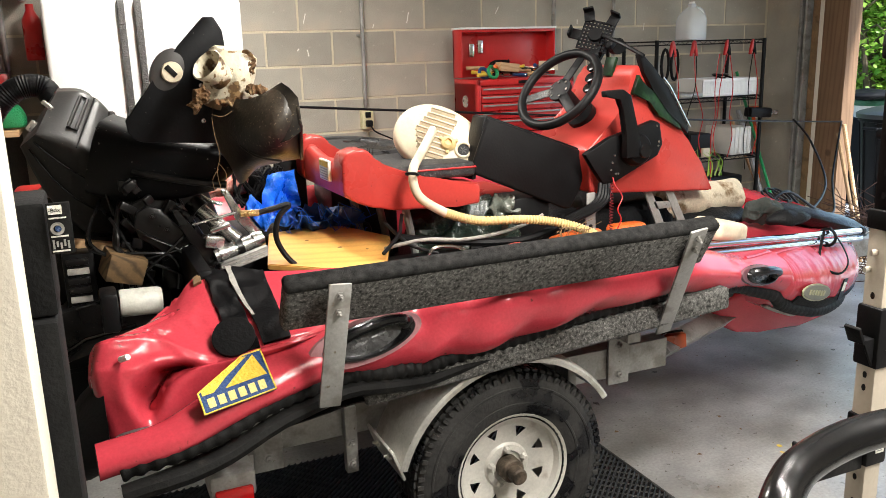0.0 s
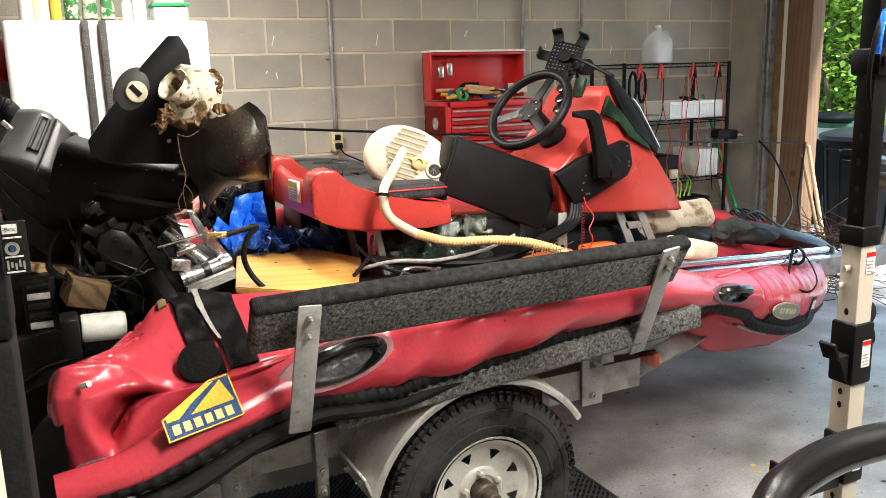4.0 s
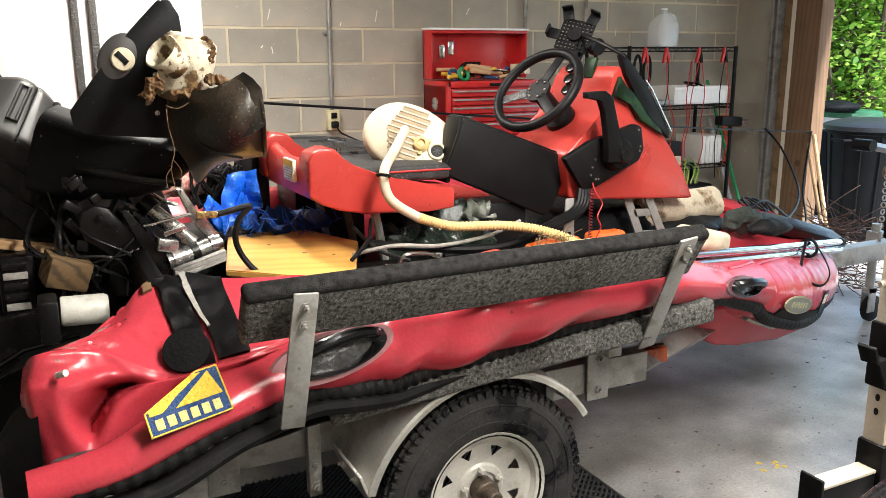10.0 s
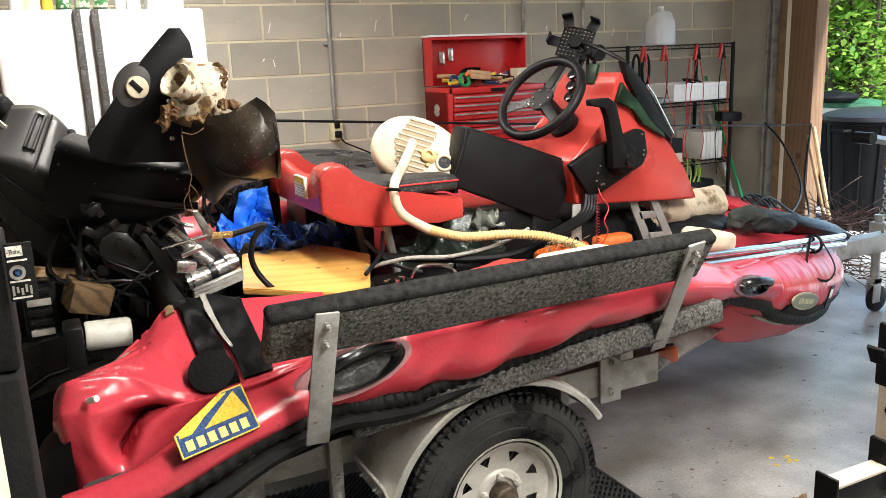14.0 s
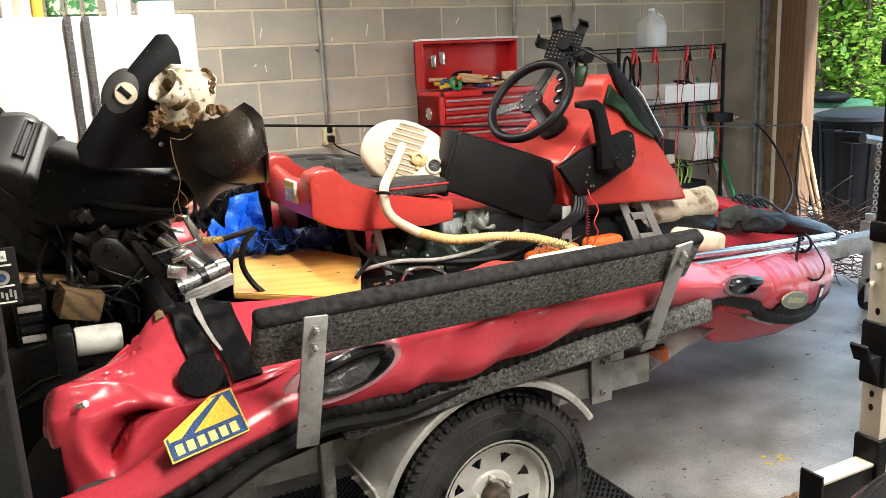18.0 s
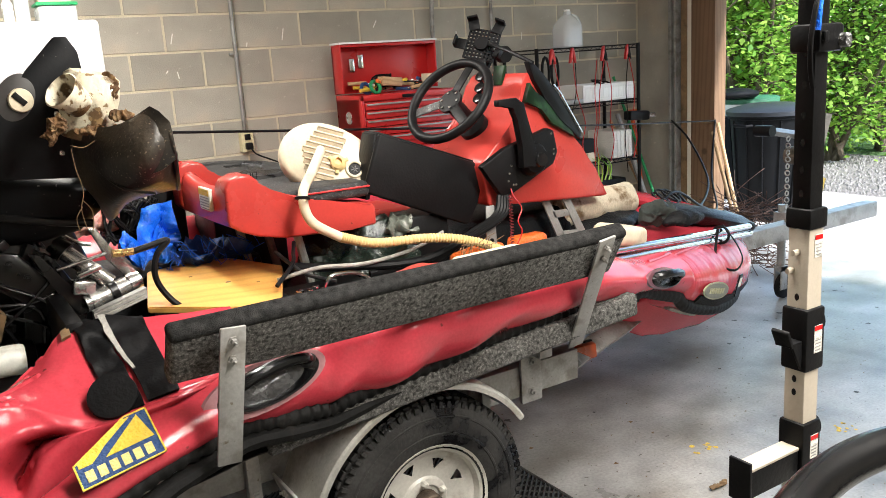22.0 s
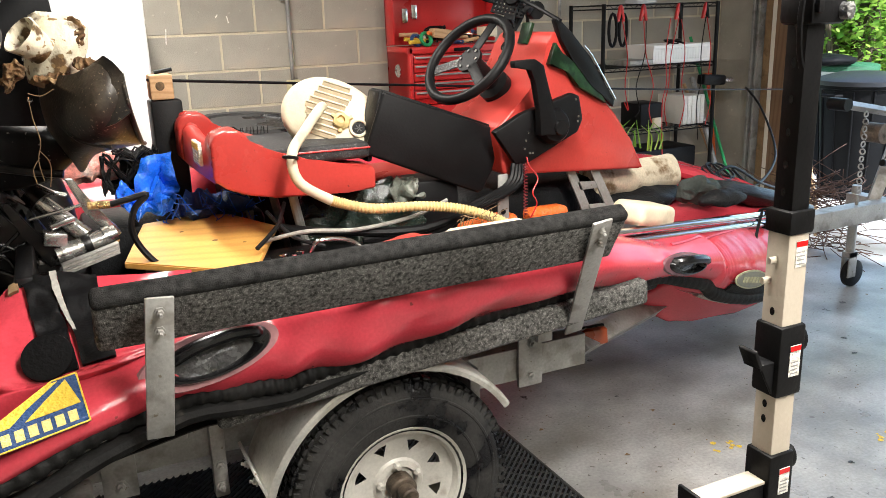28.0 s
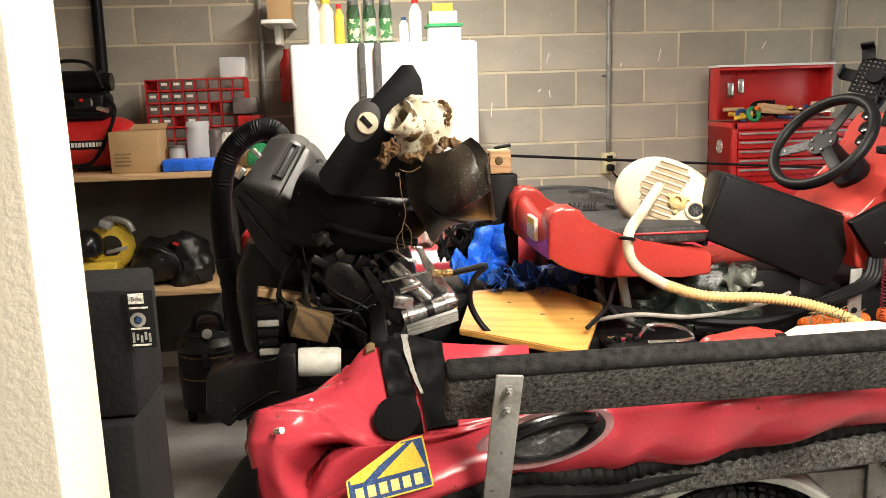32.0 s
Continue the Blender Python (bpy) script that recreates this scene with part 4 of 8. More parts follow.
for r in range(6):
    for k in range(8):
        if (r * 8 + k) % 11 == 7:
            continue
        x, z = -2.736 + k * 0.0622, 1.27 + r * 0.0622
        d = part("drawer", box(x, x + 0.052, 4.765, 4.845, z, z + 0.048, 0.002), M_SMOKY, bins)
        if r > 1 and k < 4 + (r == 3):
            part("label", box(x + 0.011, x + 0.041, 4.760, 4.764, z + 0.022, z + 0.036, 0), M_LABEL, d, "white paper label")
box1 = thing("cardboard_box", -2.75, 4.58, S1, "open brown cardboard box on the shelf", "cardboard box")
part("carton", box(-2.87, -2.64, 4.48, 4.68, S1, 1.385, 0.003), M_CARD, box1)
part("flap", cbox((-2.75, 4.70, 1.40), (0.22, 0.06, 0.004), 0, (25, 0, 0)), M_CARD, box1)
for k in range(4):
    part("print_bar", box(-2.85, -2.78 + 0.01 * (k % 2), 4.477, 4.4795, 1.22 + k * 0.018, 1.227 + k * 0.018, 0), M_TIMBER_D, box1, "faded print")
for x, z, h, r, m in ((-2.47, S1, 0.235, 0.06, M_CLEAR), (-2.385, S1, 0.19, 0.04, M_SMOKY), (-2.33, S1, 0.2, 0.035, M_LABEL), (-2.58, S1, 0.12, 0.04, M_CLEAR)):
    bottle("jar", x, 4.62, z, r, h, m, M_CLEAR if r > 0.05 else M_SMOKY, "pale plastic jar with lid on the shelf", 0.9, None, "jar")
solo("blue_case", box(-2.62, -2.38, 4.44, 4.56, S1, 1.245, 0.008), M_BLUE_TARP, "flat blue plastic case with clear lid", "case")
solo("clear_box", box(-2.37, -2.24, 4.80, 4.93, 1.637, 1.74, 0.008), M_CLEAR, "small clear storage box on the drawer cabinet", "storage box")
for k, (x, z) in enumerate(((-2.23, S1), (-2.23, 1.27), (-2.22, 1.36), (-2.24, 1.45))):
    solo("small_carton", box(x - 0.06, x + 0.06, 4.70, 4.85, z, z + 0.08, 0.003), (M_CARD, M_BLACK, M_RED_BOX, M_SMOKY)[k], "small stacked carton beside the cabinet", "carton", "stacked cartons")
solo("green_pouch", lump((-2.16, 4.52, S1 + 0.05), (0.07, 0.05, 0.07), 0.01, 12, 2.0), M_GREEN, "green plastic pouch with pale print", "pouch")
grinder = thing("yellow_saw", -2.95, 4.62, S2, "yellow and black power saw on the lower shelf", "power saw")
part("base", box(-3.05, -2.86, 4.55, 4.72, S2, 0.66, 0.01), M_TIMBER, grinder)
part("blade_guard", lathe([(0.055, 0.0), (0.115, 0.0), (0.12, 0.012), (0.12, 0.045), (0.105, 0.06), (0.055, 0.06)], 26, along((-2.965, 4.66, 0.80), (0.25, -1, 0.15))), M_YELLOW, grinder, "yellow blade guard")
part("body", box(-3.10, -2.90, 4.50, 4.70, S2 + 0.052, 0.745, 0.016, 3), M_YELLOW, grinder, "yellow saw body")
part("lock_lever", cbox((-2.90, 4.53, 0.80), (0.10, 0.02, 0.018), 0.004, (0, -12, 0)), M_GALV, grinder)
part("hinge", cbox((-2.945, 4.55, 0.93), (0.06, 0.06, 0.04), 0.01, (0, 25, 0)), M_GALV, grinder)
part("motor", lump((-3.045, 4.53, 0.825), (0.085, 0.09, 0.085), 0.003, 12, 1.0), M_BLACK_GLOSS, grinder, "round black motor housing")
part("handle", sweep([(-3.0, 4.62, 0.9), (-2.95, 4.60, 0.95), (-2.86, 4.6, 0.93), (-2.83, 4.6, 0.88)], 0.016, 8, per=5), M_GALV, grinder)
bag = thing("tool_bag", -2.66, 4.62, S2, "black crumpled tool bag on the lower shelf", "bag")
part("body", rumple(join(lump((-2.70, 4.62, S2 + 0.075), (0.17, 0.13, 0.135), 0.05, 8, 5.0), lump((-2.55, 4.60, S2 + 0.085), (0.115, 0.12, 0.155), 0.045, 9, 2.0)), 0.012, 26), M_WETBAG, bag, "creased black coated cloth", 40)
for y in (4.50, 4.56):
    part("handle", sweep([(-2.80, y, 0.76), (-2.76, y - 0.03, 0.82), (-2.66, y - 0.05, 0.80), (-2.60, y - 0.02, 0.74), (-2.585, y - 0.02, 0.68)], 0.010, 8, per=6, flat=0.5), M_WETBAG, bag)
part("end_roll", lathe([(0.0, 0), (0.038, 0), (0.042, 0.02), (0.04, 0.10), (0, 0.10)], 18, along((-2.475, 4.50, S2 + 0.06), (-0.6, 0.8, 0))), M_WETBAG, bag)
part("red_tag", cbox((-2.60, 4.485, 0.825), (0.03, 0.004, 0.015), 0, (0, 20, 0)), M_RED_BOX, bag, "small red tag")
solo("dark_pipe", rod((-3.03, 5.03, 1.19), (-3.01, 5.03, 2.6), 0.03, 12), M_BLACK, "black vertical drain pipe on the wall", "pipe")
solo("grey_pipe", rod((-2.175, 5.04, 1.19), (-2.165, 5.04, 2.6), 0.014, 10), M_GALV, "thin grey pipe up the block wall", "pipe")
solo("fire_extinguisher", lathe([(0, 0), (0.045, 0), (0.045, 0.2), (0.02, 0.25), (0.02, 0.28), (0, 0.28)], 16, pose(-2.03, 4.95, 1.50)), M_RED_BOX, "red cylinder hanging beside the refrigerator", "cylinder")
vh = thing("shop_vacuum_hose", -2.15, 3.5, 0, "thick ribbed black hose looped upward behind the motor", "hose")
part("hose", sweep([(-2.10, 3.5, 0.0), (-2.16, 3.5, 0.6), (-2.2, 3.5, 1.05), (-2.17, 3.5, 1.28), (-2.08, 3.5, 1.39), (-1.98, 3.5, 1.40), (-1.93, 3.5, 1.3)], lambda u: 0.042 + 0.0015 * math.sin(u * 420), 12, per=24), M_NEOPRENE, vh)
part("cuff", lathe([(0.044, -0.03), (0.050, -0.03), (0.050, 0.03), (0.044, 0.03)], 20, along((-2.185, 3.5, 0.9), (-0.08, 0, 1))), M_BLACK, vh, "smooth black hose cuff")
crate = thing("dark_crate", -2.03, 3.6, 0, "black plastic crate on the floor behind the motor", "crate")
part("bin", box(-2.16, -1.92, 3.48, 3.78, 0.0, 0.835, 0.02), M_BLACK, crate)
for z in (0.30, 0.55, 0.80):
    part("rib", box(-2.165, -1.915, 3.474, 3.48, z, z + 0.018, 0.003), M_BLACK, crate)
solo("red_can", box(-2.14, -1.95, 3.5, 3.75, 0.836, 1.02, 0.03, 3), M_RED_BOX, "red metal container on the black crate", "container")
stand = thing("shop_vacuum", -2.43, 4.28, 0, "black shop vacuum with dull brown bands on the floor", "vacuum")
part("tank", lathe([(0, 0.06), (0.15, 0.06), (0.16, 0.2), (0.16, 0.36), (0.13, 0.43), (0, 0.46)], 24, pose(-2.43, 4.28, 0)), M_BLACK, stand)
for z in (0.22, 0.33):
    part("band", lathe([(0.161, z), (0.163, z + 0.004), (0.161, z + 0.008)], 24, pose(-2.43, 4.28, 0)), M_MUD, stand, "dull red-brown band")
part("knob", lathe([(0, 0), (0.024, 0), (0.022, 0.015), (0, 0.018)], 14, along((-2.42, 4.15, 0.445), (0, -1, 0.3))), M_GALV, stand, "dull metal knob")
part("lid", lathe([(0.168, 0.355), (0.175, 0.365), (0.172, 0.385), (0.12, 0.43), (0.05, 0.475), (0, 0.48)], 24, pose(-2.43, 4.28, 0)), M_BLACK_GLOSS, stand)
part("grip", sweep([(-2.50, 4.22, 0.44), (-2.47, 4.20, 0.53), (-2.38, 4.20, 0.53), (-2.35, 4.22, 0.44)], 0.013, 8, per=5), M_BLACK, stand)
for a in (0.0, 1.1):
    part("latch", cbox((-2.43 + 0.165 * math.sin(a), 4.28 - 0.165 * math.cos(a), 0.33), (0.03, 0.02, 0.07), 0.004), M_BLACK_GLOSS, stand)
for x, y in ((-2.53, 4.2), (-2.33, 4.2), (-2.43, 4.4)):
    part("wheel", rod((x - 0.015, y, 0.033), (x + 0.015, y, 0.033), 0.033, 12), M_BLACK, stand)

# black boxes beside the white partition end
M_CASE = mat("ribbed_case_plastic", (0.009, 0.009, 0.009), 0.8, var=0.3, scale=20, bump=0.003, spec=0.15)
stack = thing("black_cases", -2.05, 1.3, 0, "tall black ribbed plastic cases against the white partition", "cases")
part("lower_case", join(box(-2.25, -1.94, 1.270, 1.42, 0, 1.155, 0.006)), M_CASE, stack)
part("upper_case", join(box(-2.25, -1.938, 1.290, 1.42, 1.157, 1.312, 0.006)), M_CASE, stack)
pack = thing("blister_pack", -1.925, 1.286, 1.243, "black blister pack with white label on the case", "package")
part("card", box(-1.937, -1.908, 1.283, 1.288, 1.243, 1.311, 0.001), M_CASE, pack)
part("label", box(-1.935, -1.918, 1.2815, 1.2829, 1.296, 1.308, 0), M_LABEL, pack, "white label reading Box")
part("dial", lathe([(0.005, 0), (0.0085, 0), (0.0085, 0.003), (0.005, 0.003)], 18, along((-1.926, 1.2829, 1.277), (0, -1, 0))), M_GALV, pack)
part("dial_face", lathe([(0, 0), (0.004, 0), (0.004, 0.002), (0, 0.002)], 14, along((-1.925, 1.2829, 1.277), (0, -1, 0))), M_BLUE, pack)
for k in range(5):
    part("detail", box(-1.934 + k * 0.0045, -1.9315 + k * 0.0045, 1.2815, 1.2829, 1.250 + 0.003 * (k % 2), 1.262 - 0.002 * (k % 3), 0), M_GALV, pack)
for z in (1.290, 1.2655, 1.246):
    part("print_bar", box(-1.935, -1.914, 1.2818, 1.2829, z, z + 0.002, 0), M_LABEL, pack)
_t = bpy.data.curves.new("lettering", "FONT")
_t.body, _t.size, _t.extrude = "-Box", 0.0075, 0.0002
_tm = bpy.data.meshes.new_from_object(bpy.data.objects.new("tmp_text", _t))
_tm.materials.append(M_BLACK)
_to = new("lettering", _tm)
_to.parent = pack
_to.matrix_basis = WORLD[pack.name].inverted() @ pose(-1.9345, 1.2812, 1.2993, 90, 0, 0)

# ---- boat trailer ----
trailer = thing("boat_trailer", -0.87, 2.6, 0, "galvanised boat trailer with carpeted bunks under the red boat", "trailer")


def bolt(p, d, parent, r=0.011, m=None):
    b = lathe([(0, 0), (r * 1.5, 0), (r * 1.5, 0.003), (r, 0.003), (r, 0.011), (r * 0.5, 0.012), (r * 0.5, 0.02), (0, 0.02)], 6, along(p, d))
    return part("bolt", b, m or M_GALV, parent, "", 0)


for y0, y1, nm in ((2.20, 2.26, "side_rail"), (3.36, 3.42, "side_rail")):
    part(nm, moved(prism([(y0, 0.435), (y1, 0.435), (y1, 0.443), (y0 + 0.008, 0.443), (y0 + 0.008, 0.527), (y1, 0.527), (y1, 0.535), (y0, 0.535)], 1.59, 0.0015, 1), pose(-0.16, 0, 0, 0, 0, 90)), M_GALV, trailer)
for s in (-1, 1):
    part("tongue_rail", sweep([(-0.17, 2.81 + s * 0.58, 0.485), (0.6, 2.85 + s * 0.32, 0.485), (1.45, 2.93 + s * 0.05, 0.485)], 0.045, 4), M_GALV, trailer)
part("tongue", box(1.2, 2.75, 2.89, 2.97, 0.44, 0.53, 0.006), M_GALV, trailer)
part("axle", rod((-0.855, 2.2, 0.30), (-0.855, 3.42, 0.30), 0.028, 12), M_GALV, trailer)
for x in (-1.6, -0.9, -0.25):
    part("cross_member", box(x - 0.03, x + 0.03, 2.26, 3.36, 0.44, 0.50, 0.004), M_GALV, trailer)
for x, z0, z1 in ((-1.515, 0.385, 0.555), (-0.365, 0.415, 0.60)):
    p = part("plate", box(x - 0.04, x + 0.04, 2.185, 2.197, z0, z1, 0.002), M_GALV, trailer)
    bolt((x, 2.186, z0 + 0.035), (0, -1, 0), p)
    bolt((x, 2.186, z1 - 0.05), (0, -1, 0), p)
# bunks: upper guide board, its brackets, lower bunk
# darker carpet strip covers only the board's top edge
part("bunk_top", rumple(moved(box(-0.592, 0.607, -0.024, 0.023, 0.046, 0.0745, 0.013, 3), pose(-0.935, 1.835, 0.962, 30, 0, 1.0)), 0.002, 24), M_CARPET_D, trailer, "darker carpet along the top edge")
bunk = part("bunk_board", rumple(moved(box(-0.59, 0.605, -0.022, 0.022, -0.072, 0.072, 0.012, 3), pose(-0.935, 1.835, 0.962, 30, 0, 1.0)), 0.002, 20), M_CARPET, trailer, "black carpeted guide board")
for (tx, ty, tz), (bx, by, bz) in (((-1.411, 1.752, 1.012), (-1.437, 1.806, 0.712)), ((-0.425, 1.768, 1.015), (-0.348, 1.995, 0.648))):
    a, b = Vector((tx, ty, tz)), Vector((bx, by, bz))
    d = (b - a).normalized()
    side = Vector((1, 0, 0))
    side = (side - d * side.dot(d)).normalized()
    nrm = side.cross(d).normalized()
    m = Matrix((side, nrm, d)).transposed().to_4x4()
    m.translation = (a + b) / 2
    L = (b - a).length
    br = part("bracket", moved(box(-0.026, 0.026, -0.004, 0.004, -L / 2, L / 2, 0.003), m), M_GALV, trailer, "galvanised flat steel bracket")
    for q in (0.028, 0.068):
        c = a + d * q
        bolt(c + (nrm if nrm.y < 0 else -nrm) * 0.004, nrm if nrm.y < 0 else -nrm, br, 0.007)
part("lower_bunk", moved(box(-0.54, 0.66, -0.03, 0.03, -0.035, 0.035, 0.012, 3), pose(-0.77, 1.985, 0.69, 0, -3.2, 1.5)), M_CARPET, trailer, "black carpeted lower bunk")
part("lower_bunk", moved(box(-0.72, 0.66, -0.03, 0.03, -0.035, 0.035, 0.012, 3), pose(-0.77, 3.6, 0.69, 0, -3.2, 0)), M_CARPET, trailer)
part("bunk_arm", box(-1.42, -1.36, 2.07, 2.22, 0.56, 0.60, 0.004), M_GALV, trailer)
part("bunk_arm", box(-0.38, -0.33, 2.12, 2.22, 0.575, 0.61, 0.004), M_GALV, trailer)
part("side_marker", cbox((-0.112, 2.232, 0.503), (0.095, 0.03, 0.052), 0.006, (0, -4, -14)), M_AMBER, trailer, "amber marker lamp")
part("side_marker_base", cbox((-0.112, 2.250, 0.503), (0.105, 0.012, 0.06), 0.004, (0, -4, -14)), M_BLACK, trailer)
tl = part("tail_lamp", box(-1.69, -1.575, 2.05, 2.17, 0.40, 0.47, 0.01), M_GALV, trailer, "grey lamp box with red lens")
part("lens", box(-1.68, -1.585, 2.035, 2.051, 0.395, 0.435, 0.006), M_REDLENS, tl, "red lens")
# fender
FCX, FCZ, FR = -0.865, 0.305, 0.365
fsec = []
for k in range(33):
    q = radians(163 - 131 * k / 32)
    fsec.append([(FCX + R * math.cos(q), y, FCZ + R * math.sin(q)) for R, y in ((FR - 0.022, 1.974), (FR - 0.010, 1.972), (FR - 0.003, 1.976), (FR, 1.988), (FR + 0.002, 2.08), (FR, 2.185), (FR - 0.006, 2.185), (FR - 0.005, 2.08), (FR - 0.007, 1.988), (FR - 0.013, 1.98), (FR - 0.022, 1.98))])
fender = part("fender", loft(fsec), M_FENDER, trailer, "dull galvanised wheel arch")
part("fender_flap", moved(box(-0.004, 0.004, -0.105, 0.10, -0.05, 0.04, 0.002), pose(-1.215, 2.085, 0.425, 0, -20, 0)), M_FENDER, fender)
for y in (2.02, 2.11):
    bolt((-1.222, y, 0.435), (-1, 0, 0.3), fender, 0.008, M_RIM)
part("fender_bracket", box(-1.30, -1.265, 2.17, 2.2, 0.33, 0.53, 0.003), M_GALV, trailer)
bolt((-1.283, 2.168, 0.36), (0, -1, 0), trailer)
bolt((-1.283, 2.168, 0.42), (0, -1, 0), trailer)
part("fender_stay", box(-0.60, -0.57, 2.12, 2.20, 0.40, 0.54, 0.003), M_GALV, trailer)


def road_wheel(x, y, z, s):
    w = part("wheel", lathe([(0.0, 0.02), (0.02, 0.02), (0.02, -0.05), (0.0, -0.05)], 16, along((x, y, z), (0, s, 0))), M_GALV, trailer)
    m = along((x, y, z), (0, s, 0))
    prof = [(0.165, -0.075), (0.19, -0.085), (0.235, -0.088), (0.275, -0.08), (0.295, -0.066), (0.304, -0.045), (0.306, 0), (0.304, 0.045), (0.295, 0.066), (0.275, 0.08), (0.262, 0.0835), (0.26, 0.086), (0.255, 0.0865), (0.253, 0.0845), (0.235, 0.088), (0.215, 0.0875), (0.213, 0.0895), (0.208, 0.0895), (0.206, 0.087), (0.19, 0.085), (0.165, 0.075)]
    tyre = lathe(prof, 64, m)
    part("tyre", tyre, M_TYRE, w, "black damp radial tyre")
    lugs = bmesh.new()
    for k in range(72):
        for j, yy in enumerate((-0.055, -0.03, 0.0, 0.03, 0.055)):
            b = cbox((0.305 - abs(yy) * 0.05, 0, yy), (0.007, 0.019, 0.022), 0, (0, 0, 0))
            moved(b, m @ pose(0, 0, 0, 0, 0, k * 5 + (2.5 if j % 2 else 0)))
            me = bpy.data.meshes.new("t")
            b.to_mesh(me)
            b.free()
            lugs.from_mesh(me)
            bpy.data.meshes.remove(me)
        for yy in (-0.076, 0.076):
            b = moved(cbox((0.289, 0, yy), (0.018, 0.011, 0.007), 0), m @ pose(0, 0, 0, 0, 0, k * 5 + 1))
            me = bpy.data.meshes.new("t")
            b.to_mesh(me)
            b.free()
            lugs.from_mesh(me)
            bpy.data.meshes.remove(me)
    part("tread", lugs, M_TYRE, w, "", 0)
    part("rim", lathe([(0.135, 0.045), (0.150, 0.052), (0.158, 0.070), (0.172, 0.078), (0.178, 0.082), (0.179, 0.078), (0.166, 0.066), (0.16, 0.03), (0.155, -0.06)], 48, m), M_RIM, w, "cream painted steel rim")
    # spoked disc: eight triangular openings
    disc = bmesh.new()
    for k in range(8):
        a0 = math.pi / 4 * k
        outer = [(0.137, a0 + math.pi / 4 * j / 4) for j in range(5)] + [(0.07, a0 + math.pi / 4 * (4 - j) / 4) for j in range(5)]
        c = a0 + math.pi / 8
        hole = [(0.124, c - 0.15), (0.126, c), (0.124, c + 0.15), (0.092, c)]
        vo = [disc.verts.new((r * math.cos(a), r * math.sin(a), 0.045 - 0.012 * (0.137 - r) / 0.067)) for r, a in outer]
        vh = [disc.verts.new((r * math.cos(a), r * math.sin(a), 0.045 - 0.012 * (0.137 - r) / 0.067 - 0.004)) for r, a in hole]
        edges = [disc.edges.new((vo[i], vo[(i + 1) % len(vo)])) for i in range(len(vo))] + [disc.edges.new((vh[i], vh[(i + 1) % 4])) for i in range(4)]
        bmesh.ops.triangle_fill(disc, use_beauty=True, edges=edges, normal=(0, 0, 1))
    bmesh.ops.remove_doubles(disc, verts=disc.verts, dist=0.0005)
    part("spoke_disc", moved(disc, m), M_RIM, w, "", 60)
    part("hub_plate", lathe([(0.072, 0.033), (0.066, 0.040), (0.05, 0.043), (0.045, 0.036), (0.0, 0.036)], 32, m), M_RIM, w)
    part("hub", lathe([(0.036, 0.03), (0.036, 0.075), (0.032, 0.08), (0.024, 0.082), (0.024, 0.115), (0.02, 0.12), (0, 0.12)], 24, m), M_RUST, w, "greasy rusty bearing cap")
    for k in range(5):
        q = 2 * math.pi * k / 5 + 0.4
        part("lug_nut", lathe([(0, 0), (0.0105, 0), (0.0105, 0.012), (0.006, 0.018), (0, 0.018)], 6, m @ pose(0.056 * math.cos(q), 0.056 * math.sin(q), 0.04)), M_RIM, w, "", 0)


road_wheel(-0.855, 2.085, 0.306, -1)
road_wheel(-0.855, 3.54, 0.306, 1)
# winch post, winch, jack
wp = part("winch_post", sweep([(2.15, 2.99, 0.50), (2.37, 2.99, 1.06)], 0.038, 4), M_GALV, trailer)
part("sticker", cbox((2.255, 2.935, 0.66), (0.05, 0.006, 0.14), 0, (0, 20, 0)), M_YELLOW, wp, "yellow warning sticker")
part("winch_arm", sweep([(1.86, 2.99, 1.02), (2.34, 2.99, 0.93)], 0.022, 4), M_GALV, trailer)
part("winch_drum", rod((2.12, 2.94, 0.86), (2.12, 3.04, 0.86), 0.05, 16), M_RUST, trailer)
part("winch_crank", sweep([(2.12, 2.93, 0.86), (2.16, 2.90, 0.82), (2.06, 2.88, 0.74)], 0.01, 8), M_CHROME, trailer)
part("crank_grip", rod((2.04, 2.88, 0.735), (2.14, 2.88, 0.72), 0.017, 10), M_BLACK, trailer)
part("bow_roller", rod((1.84, 2.94, 1.02), (1.84, 3.04, 1.02), 0.03, 12), M_BLACK, trailer)
jack = part("jack_tube", rod((2.22, 3.14, 0.17), (2.22, 3.14, 0.56), 0.024, 12), M_GALV, trailer)
part("jack_fork", join(box(2.19, 2.25, 3.115, 3.122, 0.06, 0.2, 0.002), box(2.19, 2.25, 3.158, 3.165, 0.06, 0.2, 0.002), box(2.19, 2.25, 3.115, 3.165, 0.17, 0.2, 0.002)), M_GALV, jack)
part("jack_wheel", lathe([(0, -0.018), (0.06, -0.018), (0.075, -0.01), (0.075, 0.01), (0.06, 0.018), (0, 0.018)], 28, along((2.25, 3.14, 0.076), (0, -1, 0))), M_BLACK, jack, "black castor wheel")
part("jack_bracket", box(2.18, 2.26, 2.97, 3.17, 0.42, 0.52, 0.004), M_GALV, jack)
for k in range(11):
    part("chain_link", ring((1.955 + 0.002 * (k % 2), 2.93, 0.97 - k * 0.036), (1, 0, 0) if k % 2 else (0, 1, 0), 0.013, 0.004, 12, 5), M_GALV, trailer, "", 60)
part("hook", sweep([(1.955, 2.93, 0.58), (1.955, 2.93, 0.50), (1.935, 2.93, 0.475), (1.915, 2.93, 0.485), (1.912, 2.93, 0.52)], 0.008, 8, per=4), M_GALV, trailer)


# ---- inflatable boat ----
boat = thing("inflatable_boat", -0.3, 2.75, 0.55, "partly deflated red inflatable boat resting on its trailer", "boat")
